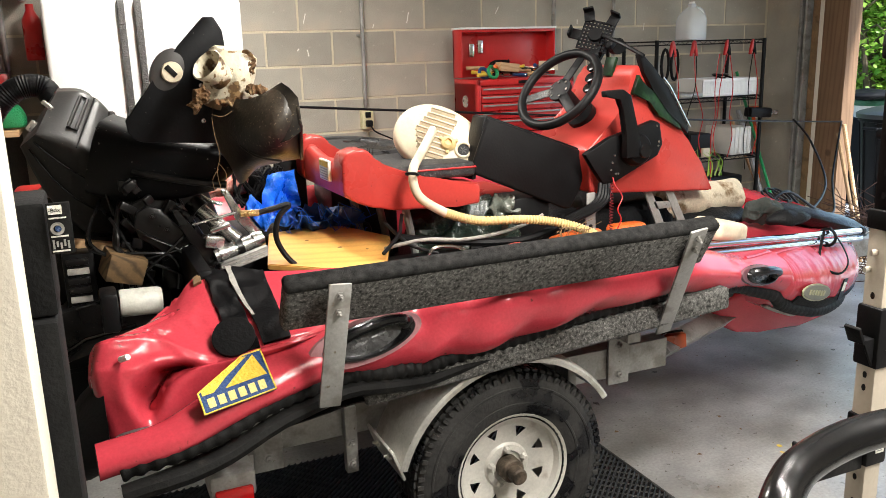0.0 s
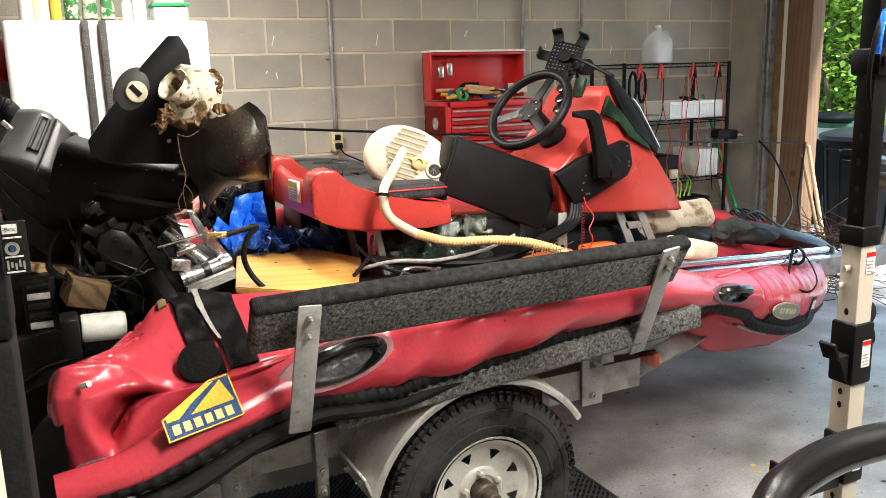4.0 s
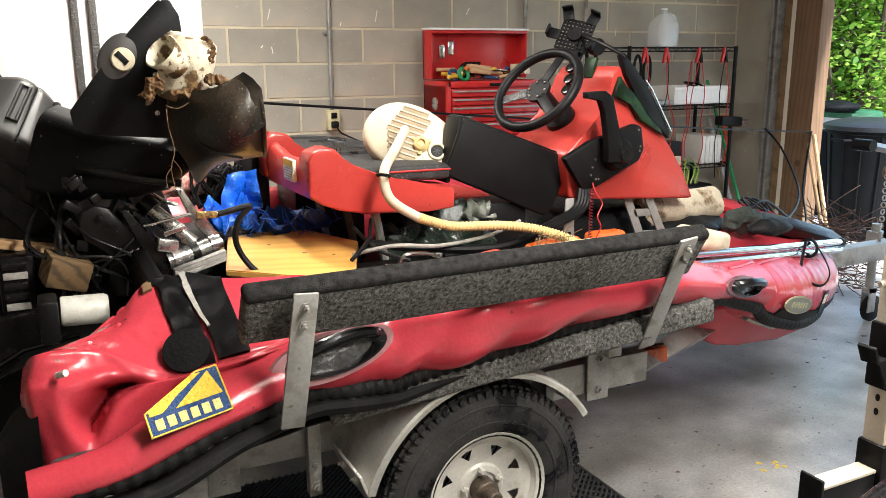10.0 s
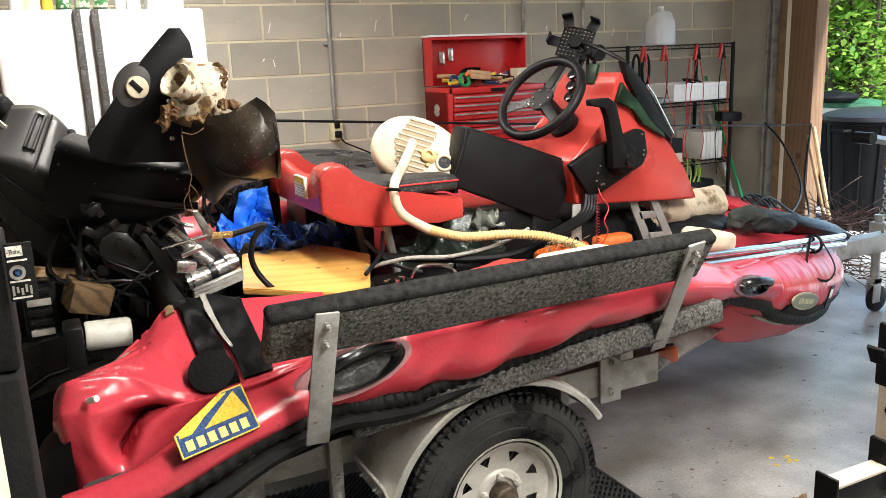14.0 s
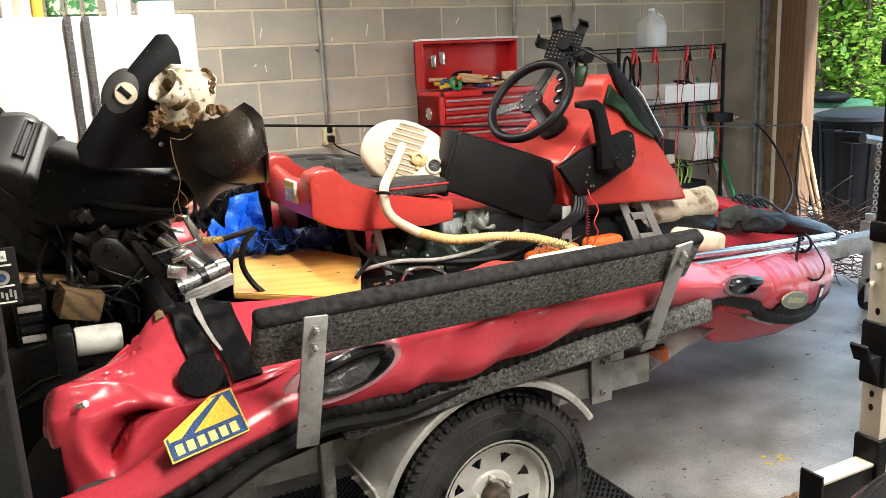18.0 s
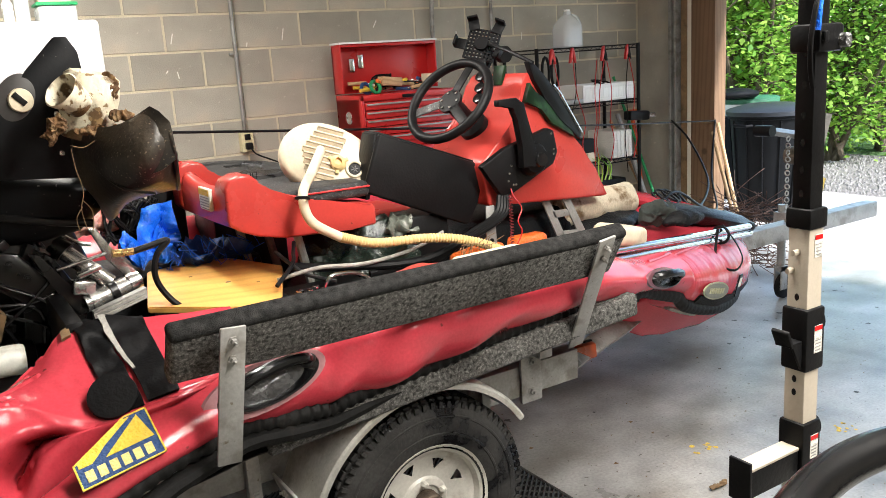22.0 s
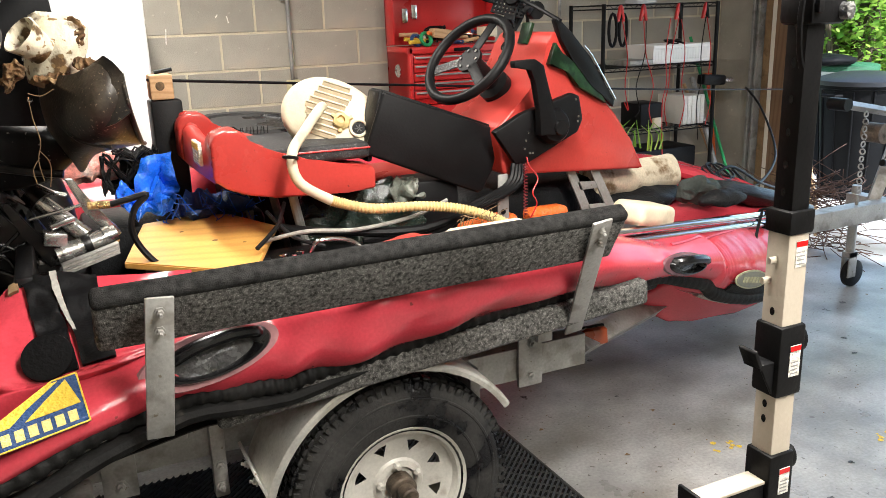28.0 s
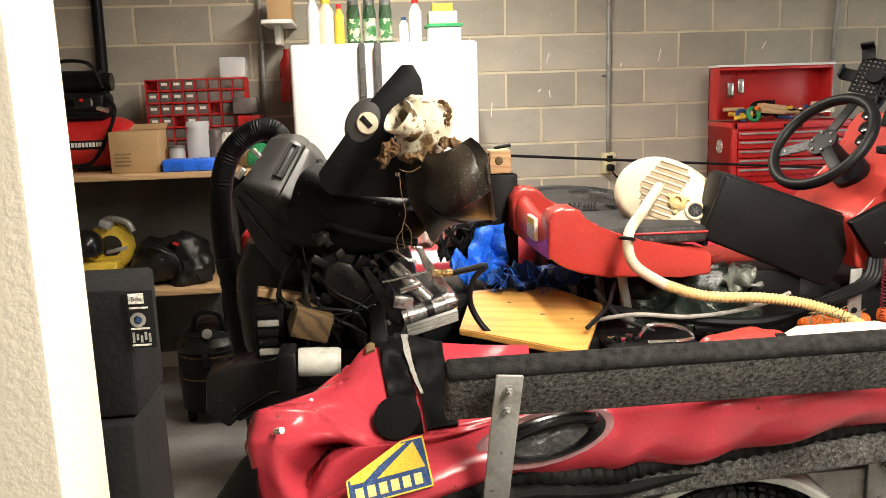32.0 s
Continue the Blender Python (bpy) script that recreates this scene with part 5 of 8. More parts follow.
NEAR = [(-1.93, 1.81, 0.69, 0.05, 0.035), (-1.78, 1.82, 0.71, 0.055, 0.035), (-1.6, 1.88, 0.76, 0.075, 0.048), (-1.42, 1.96, 0.785, 0.10, 0.065), (-1.3, 2.0, 0.790, 0.125, 0.095), (-1.15, 2.04, 0.80, 0.145, 0.118), (-0.9, 2.03, 0.828, 0.15, 0.112), (-0.65, 2.04, 0.842, 0.14, 0.098), (-0.35, 2.07, 0.832, 0.14, 0.085), (-0.12, 2.13, 0.785, 0.13, 0.075), (0.08, 2.20, 0.735, 0.12, 0.06), (0.3, 2.30, 0.68, 0.15, 0.10)]
CURVE = [(0.3, 2.30, 0.665), (0.6, 2.42, 0.598), (0.90, 2.57, 0.575), (1.04, 2.85, 0.615), (0.9, 3.12, 0.69), (0.6, 3.32, 0.73), (0.2, 3.43, 0.78), (-0.6, 3.48, 0.80), (-1.85, 3.48, 0.80)]
centre, half = [], []
for k in range(110):
    x = -1.93 + 2.23 * k / 110
    y, z, ry, rz = lerp_table(NEAR, x)
    centre.append(Vector((x, y, z)))
    half.append((ry, rz))
for k, p in enumerate(smooth_path(CURVE, 14)):
    centre.append(p)
    half.append((0.15 + 0.03 * min(1, k / 14), 0.10 + 0.052 * min(1, k / 12)))
SEG = 40
# soft bulges of the half-empty tube: place along it and height
PILLOW = ((-1.16, 0.10), (-0.99, 0.17), (-0.78, 0.12), (-0.52, 0.07))
tube_sec = []
BOW_FINE = 5
for step in list(range(108)) + [108 + i / BOW_FINE for i in range((len(centre) - 109) * BOW_FINE + 1)]:
    k, w = min(int(step), len(centre) - 2), step - min(int(step), len(centre) - 2)
    c = centre[k].lerp(centre[k + 1], w)
    d0 = centre[k + 1] - centre[max(k - 1, 0)]
    d = d0.lerp(centre[min(k + 2, len(centre) - 1)] - centre[k], w)
    n = Vector((d.y, -d.x, 0)).normalized()
    ry, rz = half[k][0] * (1 - w) + half[k + 1][0] * w, half[k][1] * (1 - w) + half[k + 1][1] * w
    s = []
    for j in range(SEG):
        q = 2 * math.pi * j / SEG
        r = 1.0
        if c.x < 0 and c.y < 2.3:
            # slack fabric: hollows and gathers on the outer side
            g = noise.noise(Vector((c.x * 6.0, q * 1.2, 2.0)))
            f = noise.noise(Vector((c.x * 15.0 + 1.2 * math.cos(q), q * 0.6, 7.0)))
            sag = max(0.0, math.sin((c.x + 1.5) * 5.2)) * 0.05
            for x0, hgt in PILLOW:
                r += hgt * math.exp(-((min(q, 2 * math.pi - q) - 0.5) / 0.55) ** 2) * (math.exp(-((c.x - x0 - 0.05 - 0.05 * math.sin(q)) / 0.075) ** 2) - 0.7 * math.exp(-((c.x - x0 + 0.06 - 0.05 * math.sin(q)) / 0.06) ** 2))
            r += 0.06 * g + 0.012 * f - sag * (0.5 + 0.5 * math.cos(q - 0.6))
        if c.x >= 0.2:
            # fine pleats round the bow
            r += min(1, (c.x - 0.2) * 4) * (0.020 * noise.noise(Vector((step * 0.55, q * 0.5, 1.0))) + 0.02 * noise.noise(Vector((step * 0.2, q * 1.1, 4.0))) + 0.020 * (0.4 - abs(noise.noise(Vector((step * 0.85 + 0.9 * math.sin(q), q * 0.7, 12.0))))))
        s.append(c + n * (ry * r * math.cos(q)) + Vector((0, 0, rz * r * math.sin(q))))
    tube_sec.append(s)
tube = part("tube", loft(tube_sec), M_RED_TUBE, boat, "faded red fabric buoyancy tube", 60)


def on_tube(x_or_k, q, out=1.0):
    """A place on the tube's skin: by station number and angle."""
    c = centre[x_or_k]
    d = centre[min(x_or_k + 1, len(centre) - 1)] - centre[max(x_or_k - 1, 0)]
    n = Vector((d.y, -d.x, 0)).normalized()
    ry, rz = half[x_or_k]
    return c + n * (ry * out * math.cos(q)) + Vector((0, 0, rz * out * math.sin(q)))


# rubbing strake: a flat ribbed rubber band
stk = [on_tube(k, radians(-48 - 14 * max(0, min(1, (k - 36) / 14)) * max(0, min(1, (106 - k) / 14)) - 3 * max(0, min(1, (k - 96) / 20))), 1.03) + Vector((0, 0, 0.012 * noise.noise(Vector((k * 0.12, 0, 0))))) for k in range(2, 168, 2)]
_rs = smooth_path(stk, 8)
part("rubbing_strake", sweep([q + Vector((0, 0, 0.0)) for q in _rs], lambda u: 0.015 + 0.008 * max(0, min(1, (u - 0.55) * 8)) + (0.0022 if u < 0.5 else 0.0004) * math.sin(u * (len(_rs) - 1) * 1.05), 10, flat=1.25), M_STRAKE, boat, "black ribbed rubber rubbing strake")
part("rubbing_strake", sweep([p + Vector((0.0, 0.03 - 0.05 * max(0, 1 - i / 30), -0.040 + 0.014 * max(0, min(1, (i - 16) / 10)) - 0.006 * math.sin(i * 0.35))) for i, p in enumerate(stk[:48])], 0.024, 10, flat=0.9), M_STRAKE, boat, "slack black rubber band")
part("flap", sweep([p + Vector((0.0, 0.07, -0.085 + 0.03 * max(0, min(1, (i - 12) / 10)) + 0.01 * math.sin(i * 0.4))) for i, p in enumerate(stk[:27])], 0.03, 8, flat=0.35), M_STRAKE, boat, "dark loose fabric skirt")
part("bow_strake", loft([[on_tube(k, radians(a), 1.045 + 0.006 * (i % 2)) for i, a in enumerate((-26, -33, -40, -47, -54, -60))] + [on_tube(k, radians(a), 0.97) for a in (-60, -43, -26)] for k in range(114, 166)]), M_STRAKE, boat, "wide black rubber strake round the bow", 40)
part("bow_band", sweep([on_tube(k, radians(-76), 1.02) for k in range(112, 160, 2)], 0.014, 8, flat=0.6), M_OLDWEB, boat, "worn pale lower strake edge")
part("seam_band", sweep([on_tube(k, radians(62), 1.004) for k in range(100, 160, 2)], 0.006, 6), M_RED_TUBE, boat)
# hull belly under the bow
part("hull", rumple(moved(prism([(0.13, 0.55), (0.358, 0.393), (0.474, 0.376), (0.70, 0.353), (0.84, 0.39), (0.80, 0.50), (0.60, 0.57), (0.25, 0.60)], 0.75, 0.02, 3), pose(0, 2.42, 0) @ Matrix(((1, 0, 0, 0), (0, 1, -0.55, 0.212), (0, 0, 1, 0), (0, 0, 0, 1)))), 0.004, 6), M_RED_TUBE, boat, "red fabric hull bottom", 50)
part("floor_board", box(-1.6, 0.25, 2.26, 3.36, 0.66, 0.70, 0.004), M_DARKBAG, boat, "dark wet floor boards")
part("transom", box(-1.66, -1.62, 2.14, 3.4, 0.62, 0.98, 0.01), M_BLACK, boat, "black painted transom")
part("bow_deck", loft([[(0.35 + 0.5 * u, 2.45 + 0.75 * v, 0.755 + 0.05 * math.sin(math.pi * v) - 0.05 * u + 0.02 * noise.noise(Vector((u * 6, v * 6, 0)))) for v in [j / 12 for j in range(13)]] for u in [k / 10 for k in range(11)]], False), M_RED_TUBE, boat, "red fabric bow dodger")
part("dodger_fold", sweep([(0.45, 3.2, 0.86), (0.7, 3.05, 0.84), (0.9, 2.95, 0.80), (1.0, 2.8, 0.74)], 0.05, 10, per=6, flat=0.6), M_RED_TUBE, boat)


def cloth(a, b, c, d, n, m, bulge, folds, seed, thick=0.006):
    """A draped sheet between four corners, with folds."""
    a, b, c, d = (Vector(p) for p in (a, b, c, d))
    nrm = (b - a).cross(d - a).normalized()
    bm = bmesh.new()
    rows = []
    for i in range(n + 1):
        u = i / n
        r = []
        for j in range(m + 1):
            v = j / m
            p = (a * (1 - u) + b * u) * (1 - v) + (d * (1 - u) + c * u) * v
            w = bulge * math.sin(math.pi * u) * math.sin(math.pi * v)
            w += folds * (1.2 - 2.6 * abs(noise.noise(Vector((u * 1.3 + v * 0.9 + seed, v * 2.6 - u * 1.2, seed)))))
            w += folds * 0.4 * noise.noise(Vector((u * 3.5 + seed, v * 6 - u * 3, seed + 4)))
            r.append(p + nrm * w)
        rows.append(r)
    lo = [[bm.verts.new(p) for p in r] for r in rows]
    hi = [[bm.verts.new(p - nrm * thick) for p in r] for r in rows]
    for i in range(n):
        for j in range(m):
            bm.faces.new((lo[i][j], lo[i + 1][j], lo[i + 1][j + 1], lo[i][j + 1]))
            bm.faces.new((hi[i][j], hi[i][j + 1], hi[i + 1][j + 1], hi[i + 1][j]))
    rim = [(i, 0) for i in range(n)] + [(n, j) for j in range(m)] + [(i, m) for i in range(n, 0, -1)] + [(0, j) for j in range(m, 0, -1)]
    for p, q in zip(rim, rim[1:] + rim[:1]):
        bm.faces.new((lo[p[0]][p[1]], hi[p[0]][p[1]], hi[q[0]][q[1]], lo[q[0]][q[1]]))
    return bm


# slack stern: one sheet from the transom down to the tube, fold by fold
STERN = [[(-1.83, 2.16, 0.80), (-1.823, 2.10, 0.843), (-1.73, 2.13, 0.906), (-1.64, 2.16, 0.97), (-1.479, 2.14, 0.957), (-1.30, 2.13, 0.945)],
         [(-1.88, 2.10, 0.82), (-1.857, 2.04, 0.872), (-1.75, 2.05, 0.890), (-1.65, 2.05, 0.898), (-1.486, 2.03, 0.905), (-1.31, 2.03, 0.90)],
         [(-1.92, 2.02, 0.84), (-1.892, 1.95, 0.897), (-1.775, 1.97, 0.879), (-1.66, 1.94, 0.824), (-1.493, 1.92, 0.852), (-1.32, 1.98, 0.86)],
         [(-1.925, 1.99, 0.78), (-1.912, 1.935, 0.838), (-1.816, 1.93, 0.820), (-1.712, 1.945, 0.799), (-1.512, 1.90, 0.837), (-1.36, 1.96, 0.84)],
         [(-1.92, 1.97, 0.62), (-1.885, 1.92, 0.69), (-1.795, 1.92, 0.70), (-1.71, 1.93, 0.73), (-1.516, 1.94, 0.79), (-1.38, 1.98, 0.81)]]


def catmull(p, t):
    i = min(int(t), len(p) - 2)
    t -= i
    p0, p1, p2, p3 = p[max(i - 1, 0)], p[i], p[i + 1], p[min(i + 2, len(p) - 1)]
    return 0.5 * ((2 * p1) + (p2 - p0) * t + (2 * p0 - 5 * p1 + 4 * p2 - p3) * t * t + (3 * p1 - p0 - 3 * p2 + p3) * t ** 3)


CREASE = (Vector((2.7 * 0.09, 2.85 * 0.065)), Vector((1.85 * 0.09, 3.55 * 0.065)))


def stern_at(u, v):
    """The slack sheet: u along the boat, v from the transom down."""
    down = [catmull([Vector(q) for q in row], u) for row in STERN]
    i = min(int(v), len(down) - 2)
    # crisp folds along the boat: mostly straight from fold to fold
    p = catmull(down, v).lerp(down[i].lerp(down[i + 1], v - i), 0.9)
    a, b = CREASE
    w = Vector((u * 0.09, v * 0.065))
    s = max(0.0, min(1.0, (w - a).dot(b - a) / (b - a).length_squared))
    d = (w - a.lerp(b, s)).length
    p = p + Vector((0.012, 0.085, -0.03)) * math.exp(-(d / 0.013) ** 2) - Vector((0, 0.010, -0.006)) * math.exp(-((d - 0.035) / 0.018) ** 2)
    f = 0.006 * noise.noise(Vector((u * 0.9 - v * 0.7, v * 1.5 + u * 0.6, 3.0))) + 0.004 * (0.5 - abs(noise.noise(Vector((u * 1.9 + v, v * 2.6 - u * 1.5, 8.0)))))
    return p + Vector((-0.2, -0.6, 0.75)) * f


def sheet(fn, u0, u1, v0, v1, n, m, lift, thick):
    """A thin skin over fn, lifted along its normal."""
    top, low = [], []
    for i in range(n + 1):
        ra, rb = [], []
        for j in range(m + 1):
            v = v0 + (v1 - v0) * j / m
            a, b = (u0(v), u1(v)) if callable(u0) else (u0, u1)
            u = a + (b - a) * i / n
            p = fn(u, v)
            nn = (fn(u + 0.02, v) - p).cross(fn(u, v + 0.02) - p).normalized()
            nn = -nn if nn.y > 0 else nn
            ra.append(p + nn * lift)
            rb.append(p + nn * (lift - thick))
        top.append(ra)
        low.append(rb)
    return loft([ra + rb[::-1] for ra, rb in zip(top, low)])


part("stern_sheet", sheet(stern_at, 0.0, 4.999, 0.0, 3.999, 90, 66, 0.0, 0.005), M_RED_TUBE, boat, "slack folded red fabric of the collapsed stern", 80)
part("stern_end", rumple(loft([[(-1.90 - 0.10 * k, 2.0 + w * math.cos(q), 0.70 - 0.07 * k + w * 0.9 * math.sin(q)) for q in [2 * math.pi * j / 20 for j in range(20)]] for k, w in ((0, 0.12), (0.5, 0.105), (1.0, 0.07), (1.2, 0.03))]), 0.01, 9), M_NEOPRENE, boat, "black stern cone end")
part("strap", rumple(sheet(stern_at, lambda v: 2.98 + 0.16 * v, lambda v: 3.36 + 0.13 * v, 0.0, 2.1, 12, 34, 0.009, 0.013), 0.009, 22), M_NEOPRENE, boat, "black neoprene strap", 70)
part("strap", rumple(sheet(stern_at, lambda v: 3.44 + 0.12 * v, lambda v: 3.86 + 0.08 * v, 0.0, 2.05, 12, 34, 0.010, 0.014), 0.006, 15, 3.0), M_NEOPRENE, boat, "black neoprene strap", 70)
part("strap_edge", sheet(stern_at, lambda v: 3.35 + 0.17 * v ** 1.4, lambda v: 3.43 + 0.14 * v ** 1.4, 0.0, 1.3, 3, 16, 0.013, 0.006), M_OLDWEB, boat, "worn pale webbing edge")
_dc = stern_at(3.30, 1.66)
part("strap_disc", lathe([(0, 0), (0.05, 0), (0.048, 0.008), (0, 0.010)], 26, along(_dc + Vector((-0.002, -0.012, 0.008)), (-0.2, -0.72, 0.66))), M_NEOPRENE, boat, "round black rubber patch")
part("tie", sheet(stern_at, 2.76, 2.93, 0.06, 0.26, 5, 4, 0.010, 0.010), M_TIMBER_D, boat, "frayed brown tie")
part("toggle", rod((-1.86, 1.925, 0.862), (-1.845, 1.905, 0.872), 0.007, 8), M_LABEL, boat, "small white toggle")


def carry_handle(k, q, length, parent, slim=0.36, backing=None):
    """A moulded oval grip let into the tube."""
    c = on_tube(k, q, 1.0)
    t = (on_tube(k + 3, q) - on_tube(k - 3, q)).normalized()
    o = (on_tube(k, q, 1.2) - on_tube(k, q, 1.0)).normalized()
    up = o.cross(t).normalized()
    m = Matrix((t, up, o)).transposed().to_4x4()
    m.translation = c
    L, W = length, length * slim
    rows = ((1.14, -0.006), (1.15, 0.010), (1.08, 0.019), (0.98, 0.020), (0.86, 0.012), (0.80, 0.002))
    pad = loft([[(L * s * math.cos(a), W * s * math.sin(a), z) for a in [2 * math.pi * j / 36 for j in range(36)]] for s, z in rows], True, False)
    h = part("carry_handle", moved(pad, m), M_BLACK_GLOSS, parent, "black rubber carrying handle")
    well = loft([[(L * s * math.cos(a), W * s * math.sin(a), z + 0.002 * math.sin(3 * a + s * 9)) for a in [2 * math.pi * j / 36 for j in range(36)]] for s, z in ((0.84, 0.003), (0.6, 0.0045), (0.3, 0.006), (0.03, 0.006))], True, True)
    part("well", moved(well, m), M_WELL, h, "grey worn rubber inside the handle")
    edge = loft([[(L * (s * math.cos(a) - 0.10 * (s - 1)), W * s * math.sin(a), z) for a in [2 * math.pi * j / 36 for j in range(36)]] for s, z in ((1.42, -0.004), (1.38, 0.004), (1.13, 0.006))], True, False)
    part("backing", moved(edge, m), backing or mat_patch, h, "shiny faded backing patch")
    part("grip", moved(sweep([(-L * 0.95, W * 0.35, 0.008), (-L * 0.72, W * 0.62, 0.032), (-L * 0.3, W * 0.82, 0.042), (L * 0.3, W * 0.80, 0.042), (L * 0.72, W * 0.55, 0.032), (L * 0.95, W * 0.25, 0.008)], 0.0135, 10, per=5), m), M_BLACK_GLOSS, h, "glossy black grip bar")
    for q in (-0.9, 0.88):
        part("grip_root", moved(lump((L * q, W * 0.3, 0.014), (0.02, 0.016, 0.014), 0.004, 30, q), m), M_RUBBER, h, "worn grip root")
    return h


M_WELL = mat("worn_grey_rubber", (0.045, 0.045, 0.046), 0.25, var=0.4, scale=30, bump=0.003, second=(0.02, 0.02, 0.02), mix_at=0.52, mix_scale=24)
mat_patch = mat("faded_patch", (0.34, 0.17, 0.18), 0.2, var=0.15, scale=20, bump=0.0006)
carry_handle(29, radians(26), 0.108, boat)
carry_handle(99, radians(4), 0.096, boat, 0.27, mat("dark_faded_patch", (0.16, 0.07, 0.085), 0.2, var=0.2, scale=20, bump=0.0006))


def panel_on(k, q, w, h, lift, tilt=0.0):
    c = on_tube(k, q, 1.0)
    t = (on_tube(k + 3, q) - on_tube(k - 3, q)).normalized()
    o = (on_tube(k, q, 1.2) - on_tube(k, q, 1.0)).normalized()
    up = o.cross(t).normalized()
    if up.z < 0:
        up = -up
    m = Matrix((t, up, o)).transposed().to_4x4()
    m.translation = c + o * lift
    return m @ pose(0, 0, 0, 0, 0, tilt)


def flat(profile, m, t=0.0016):
    bm = bmesh.new()
    lo = [bm.verts.new((x, y, 0)) for x, y in profile]
    hi = [bm.verts.new((x, y, t)) for x, y in profile]
    bm.faces.new(lo[::-1])
    bm.faces.new(hi)
    k = len(profile)
    for i in range(k):
        bm.faces.new((lo[i], lo[(i + 1) % k], hi[(i + 1) % k], hi[i]))
    return moved(bm, m)


# the maker's badge: blue panel, yellow blade shapes and bars
BL, BR, TR, TL = (Vector(p) + Vector((-0.003, -0.013, 0.008)) for p in ((-1.712, 1.78, 0.757), (-1.55, 1.82, 0.770), (-1.563, 1.908, 0.836), (-1.725, 1.868, 0.823)))


def badge_piece(uv, lift):
    n = (BR - BL).cross(TL - BL).normalized()
    n = -n if n.y > 0 else n
    bm = bmesh.new()
    pts = [(BL * (1 - u) + BR * u) * (1 - v) + (TL * (1 - u) + TR * u) * v for u, v in uv]
    hi = [bm.verts.new(p + n * (lift + 0.001)) for p in pts]
    lo = [bm.verts.new(p + n * (lift - 0.002)) for p in pts]
    bm.faces.new(hi)
    bm.faces.new(lo[::-1])
    for a in range(len(pts)):
        b = (a + 1) % len(pts)
        bm.faces.new((lo[a], lo[b], hi[b], hi[a]))
    return bm


badge = part("badge", badge_piece([(0, 0), (1, 0), (1, 1), (0.72, 1), (0, 0.5)], 0.0), M_BLUE, boat, "dark blue and yellow maker's badge with print bars", 0)
for uv in ([(0, 0), (1, 0), (1, 0.025), (0, 0.025)], [(0.98, 0), (1, 0), (1, 1), (0.98, 1)], [(0.72, 1), (1, 1), (1, 0.97), (0.72, 0.97)], [(0, 0.5), (0.72, 1), (0.72, 0.965), (0, 0.465)], [(0, 0), (0.02, 0), (0.02, 0.5), (0, 0.5)]):
    part("badge_edge", badge_piece(uv, 0.0012), M_YELLOW, badge, "", 0)
for uv in ([(0.05, 0.40), (0.05, 0.50), (0.70, 0.945), (0.78, 0.945), (0.40, 0.62), (0.27, 0.47), (0.20, 0.40)], [(0.36, 0.40), (0.50, 0.55), (0.86, 0.93), (0.95, 0.40)]):
    part("badge_blade", badge_piece(uv, 0.0012), M_YELLOW, badge, "", 0)
for k in range(6):
    u0 = 0.09 + k * 0.14
    part("print_bar", badge_piece([(u0, 0.10), (u0 + 0.095, 0.10), (u0 + 0.095, 0.31), (u0, 0.31)], 0.0012), M_PRINT, badge, "pale yellow print bar", 0)
M_GOLDRIM = mat("faded_gold_edge", (0.34, 0.33, 0.20), 0.35, var=0.2, scale=30, bump=0)
M_OVAL = mat("faded_green_print", (0.17, 0.17, 0.13), 0.35, var=0.15, scale=30, bump=0)
ov = panel_on(118, radians(-14), 0.1, 0.04, 0.006)
oval = part("name_plate", flat([(0.115 * math.cos(a), 0.034 * math.sin(a)) for a in [2 * math.pi * j / 32 for j in range(32)]], ov, 0.004), M_GOLDRIM, boat, "oval faded green name plate")
part("field", flat([(0.109 * math.cos(a), 0.029 * math.sin(a)) for a in [2 * math.pi * j / 32 for j in range(32)]], ov @ pose(0, 0, 0.002), 0.004), M_OVAL, oval)
for k in range(6):
    part("print_bar", flat([(-0.066 + k * 0.023, -0.010), (-0.052 + k * 0.023, -0.010), (-0.052 + k * 0.023, 0.010), (-0.066 + k * 0.023, 0.010)], ov @ pose(0, 0, 0.004), 0.004), M_GOLDRIM, oval)
sm = panel_on(128, radians(-14), 0.1, 0.04, 0.004)
part("registration_sticker", flat([(-0.02, -0.045), (0.02, -0.045), (0.02, 0.045), (-0.02, 0.045)], sm, 0.004), M_BLACK, boat, "small dark sticker with pale bars")
part("sticker_field", flat([(-0.014, -0.005), (0.014, -0.005), (0.014, 0.03), (-0.014, 0.03)], sm @ pose(0, 0, 0.002), 0.004), M_LABEL, boat)
# poles along the bow
poles = thing("aluminium_poles", 0.2, 2.1, 0.9, "pair of bright aluminium poles strapped along the bow", "poles")
for dy, dz in ((0.0, 0.0), (0.0, -0.031)):
    part("pole", rod((-0.3, 2.126 + dy, 0.868 + dz), (0.97, 2.403 + dy, 0.736 + dz), 0.0125, 14), M_CHROME, poles)
part("end_cap", rod((0.965, 2.402, 0.737), (0.985, 2.406, 0.734), 0.0155, 12), M_BLACK, poles)
part("strap", sweep([(0.72, 2.34, 0.79), (0.74, 2.29, 0.72), (0.74, 2.26, 0.66), (0.68, 2.25, 0.63), (0.60, 2.27, 0.68), (0.68, 2.33, 0.78)], 0.005, 6, per=4, flat=0.5), M_BLACK, poles, "black webbing strap")
part("strap", ring((0.72, 2.348, 0.748), (0.95, 0.25, -0.1), 0.033, 0.006, 16, 6), M_BLACK, poles)

# ---- seat pod ----
seat = thing("jockey_seat", -0.93, 2.74, 0.98, "red moulded seat pod with dark padded cushion", "seat")
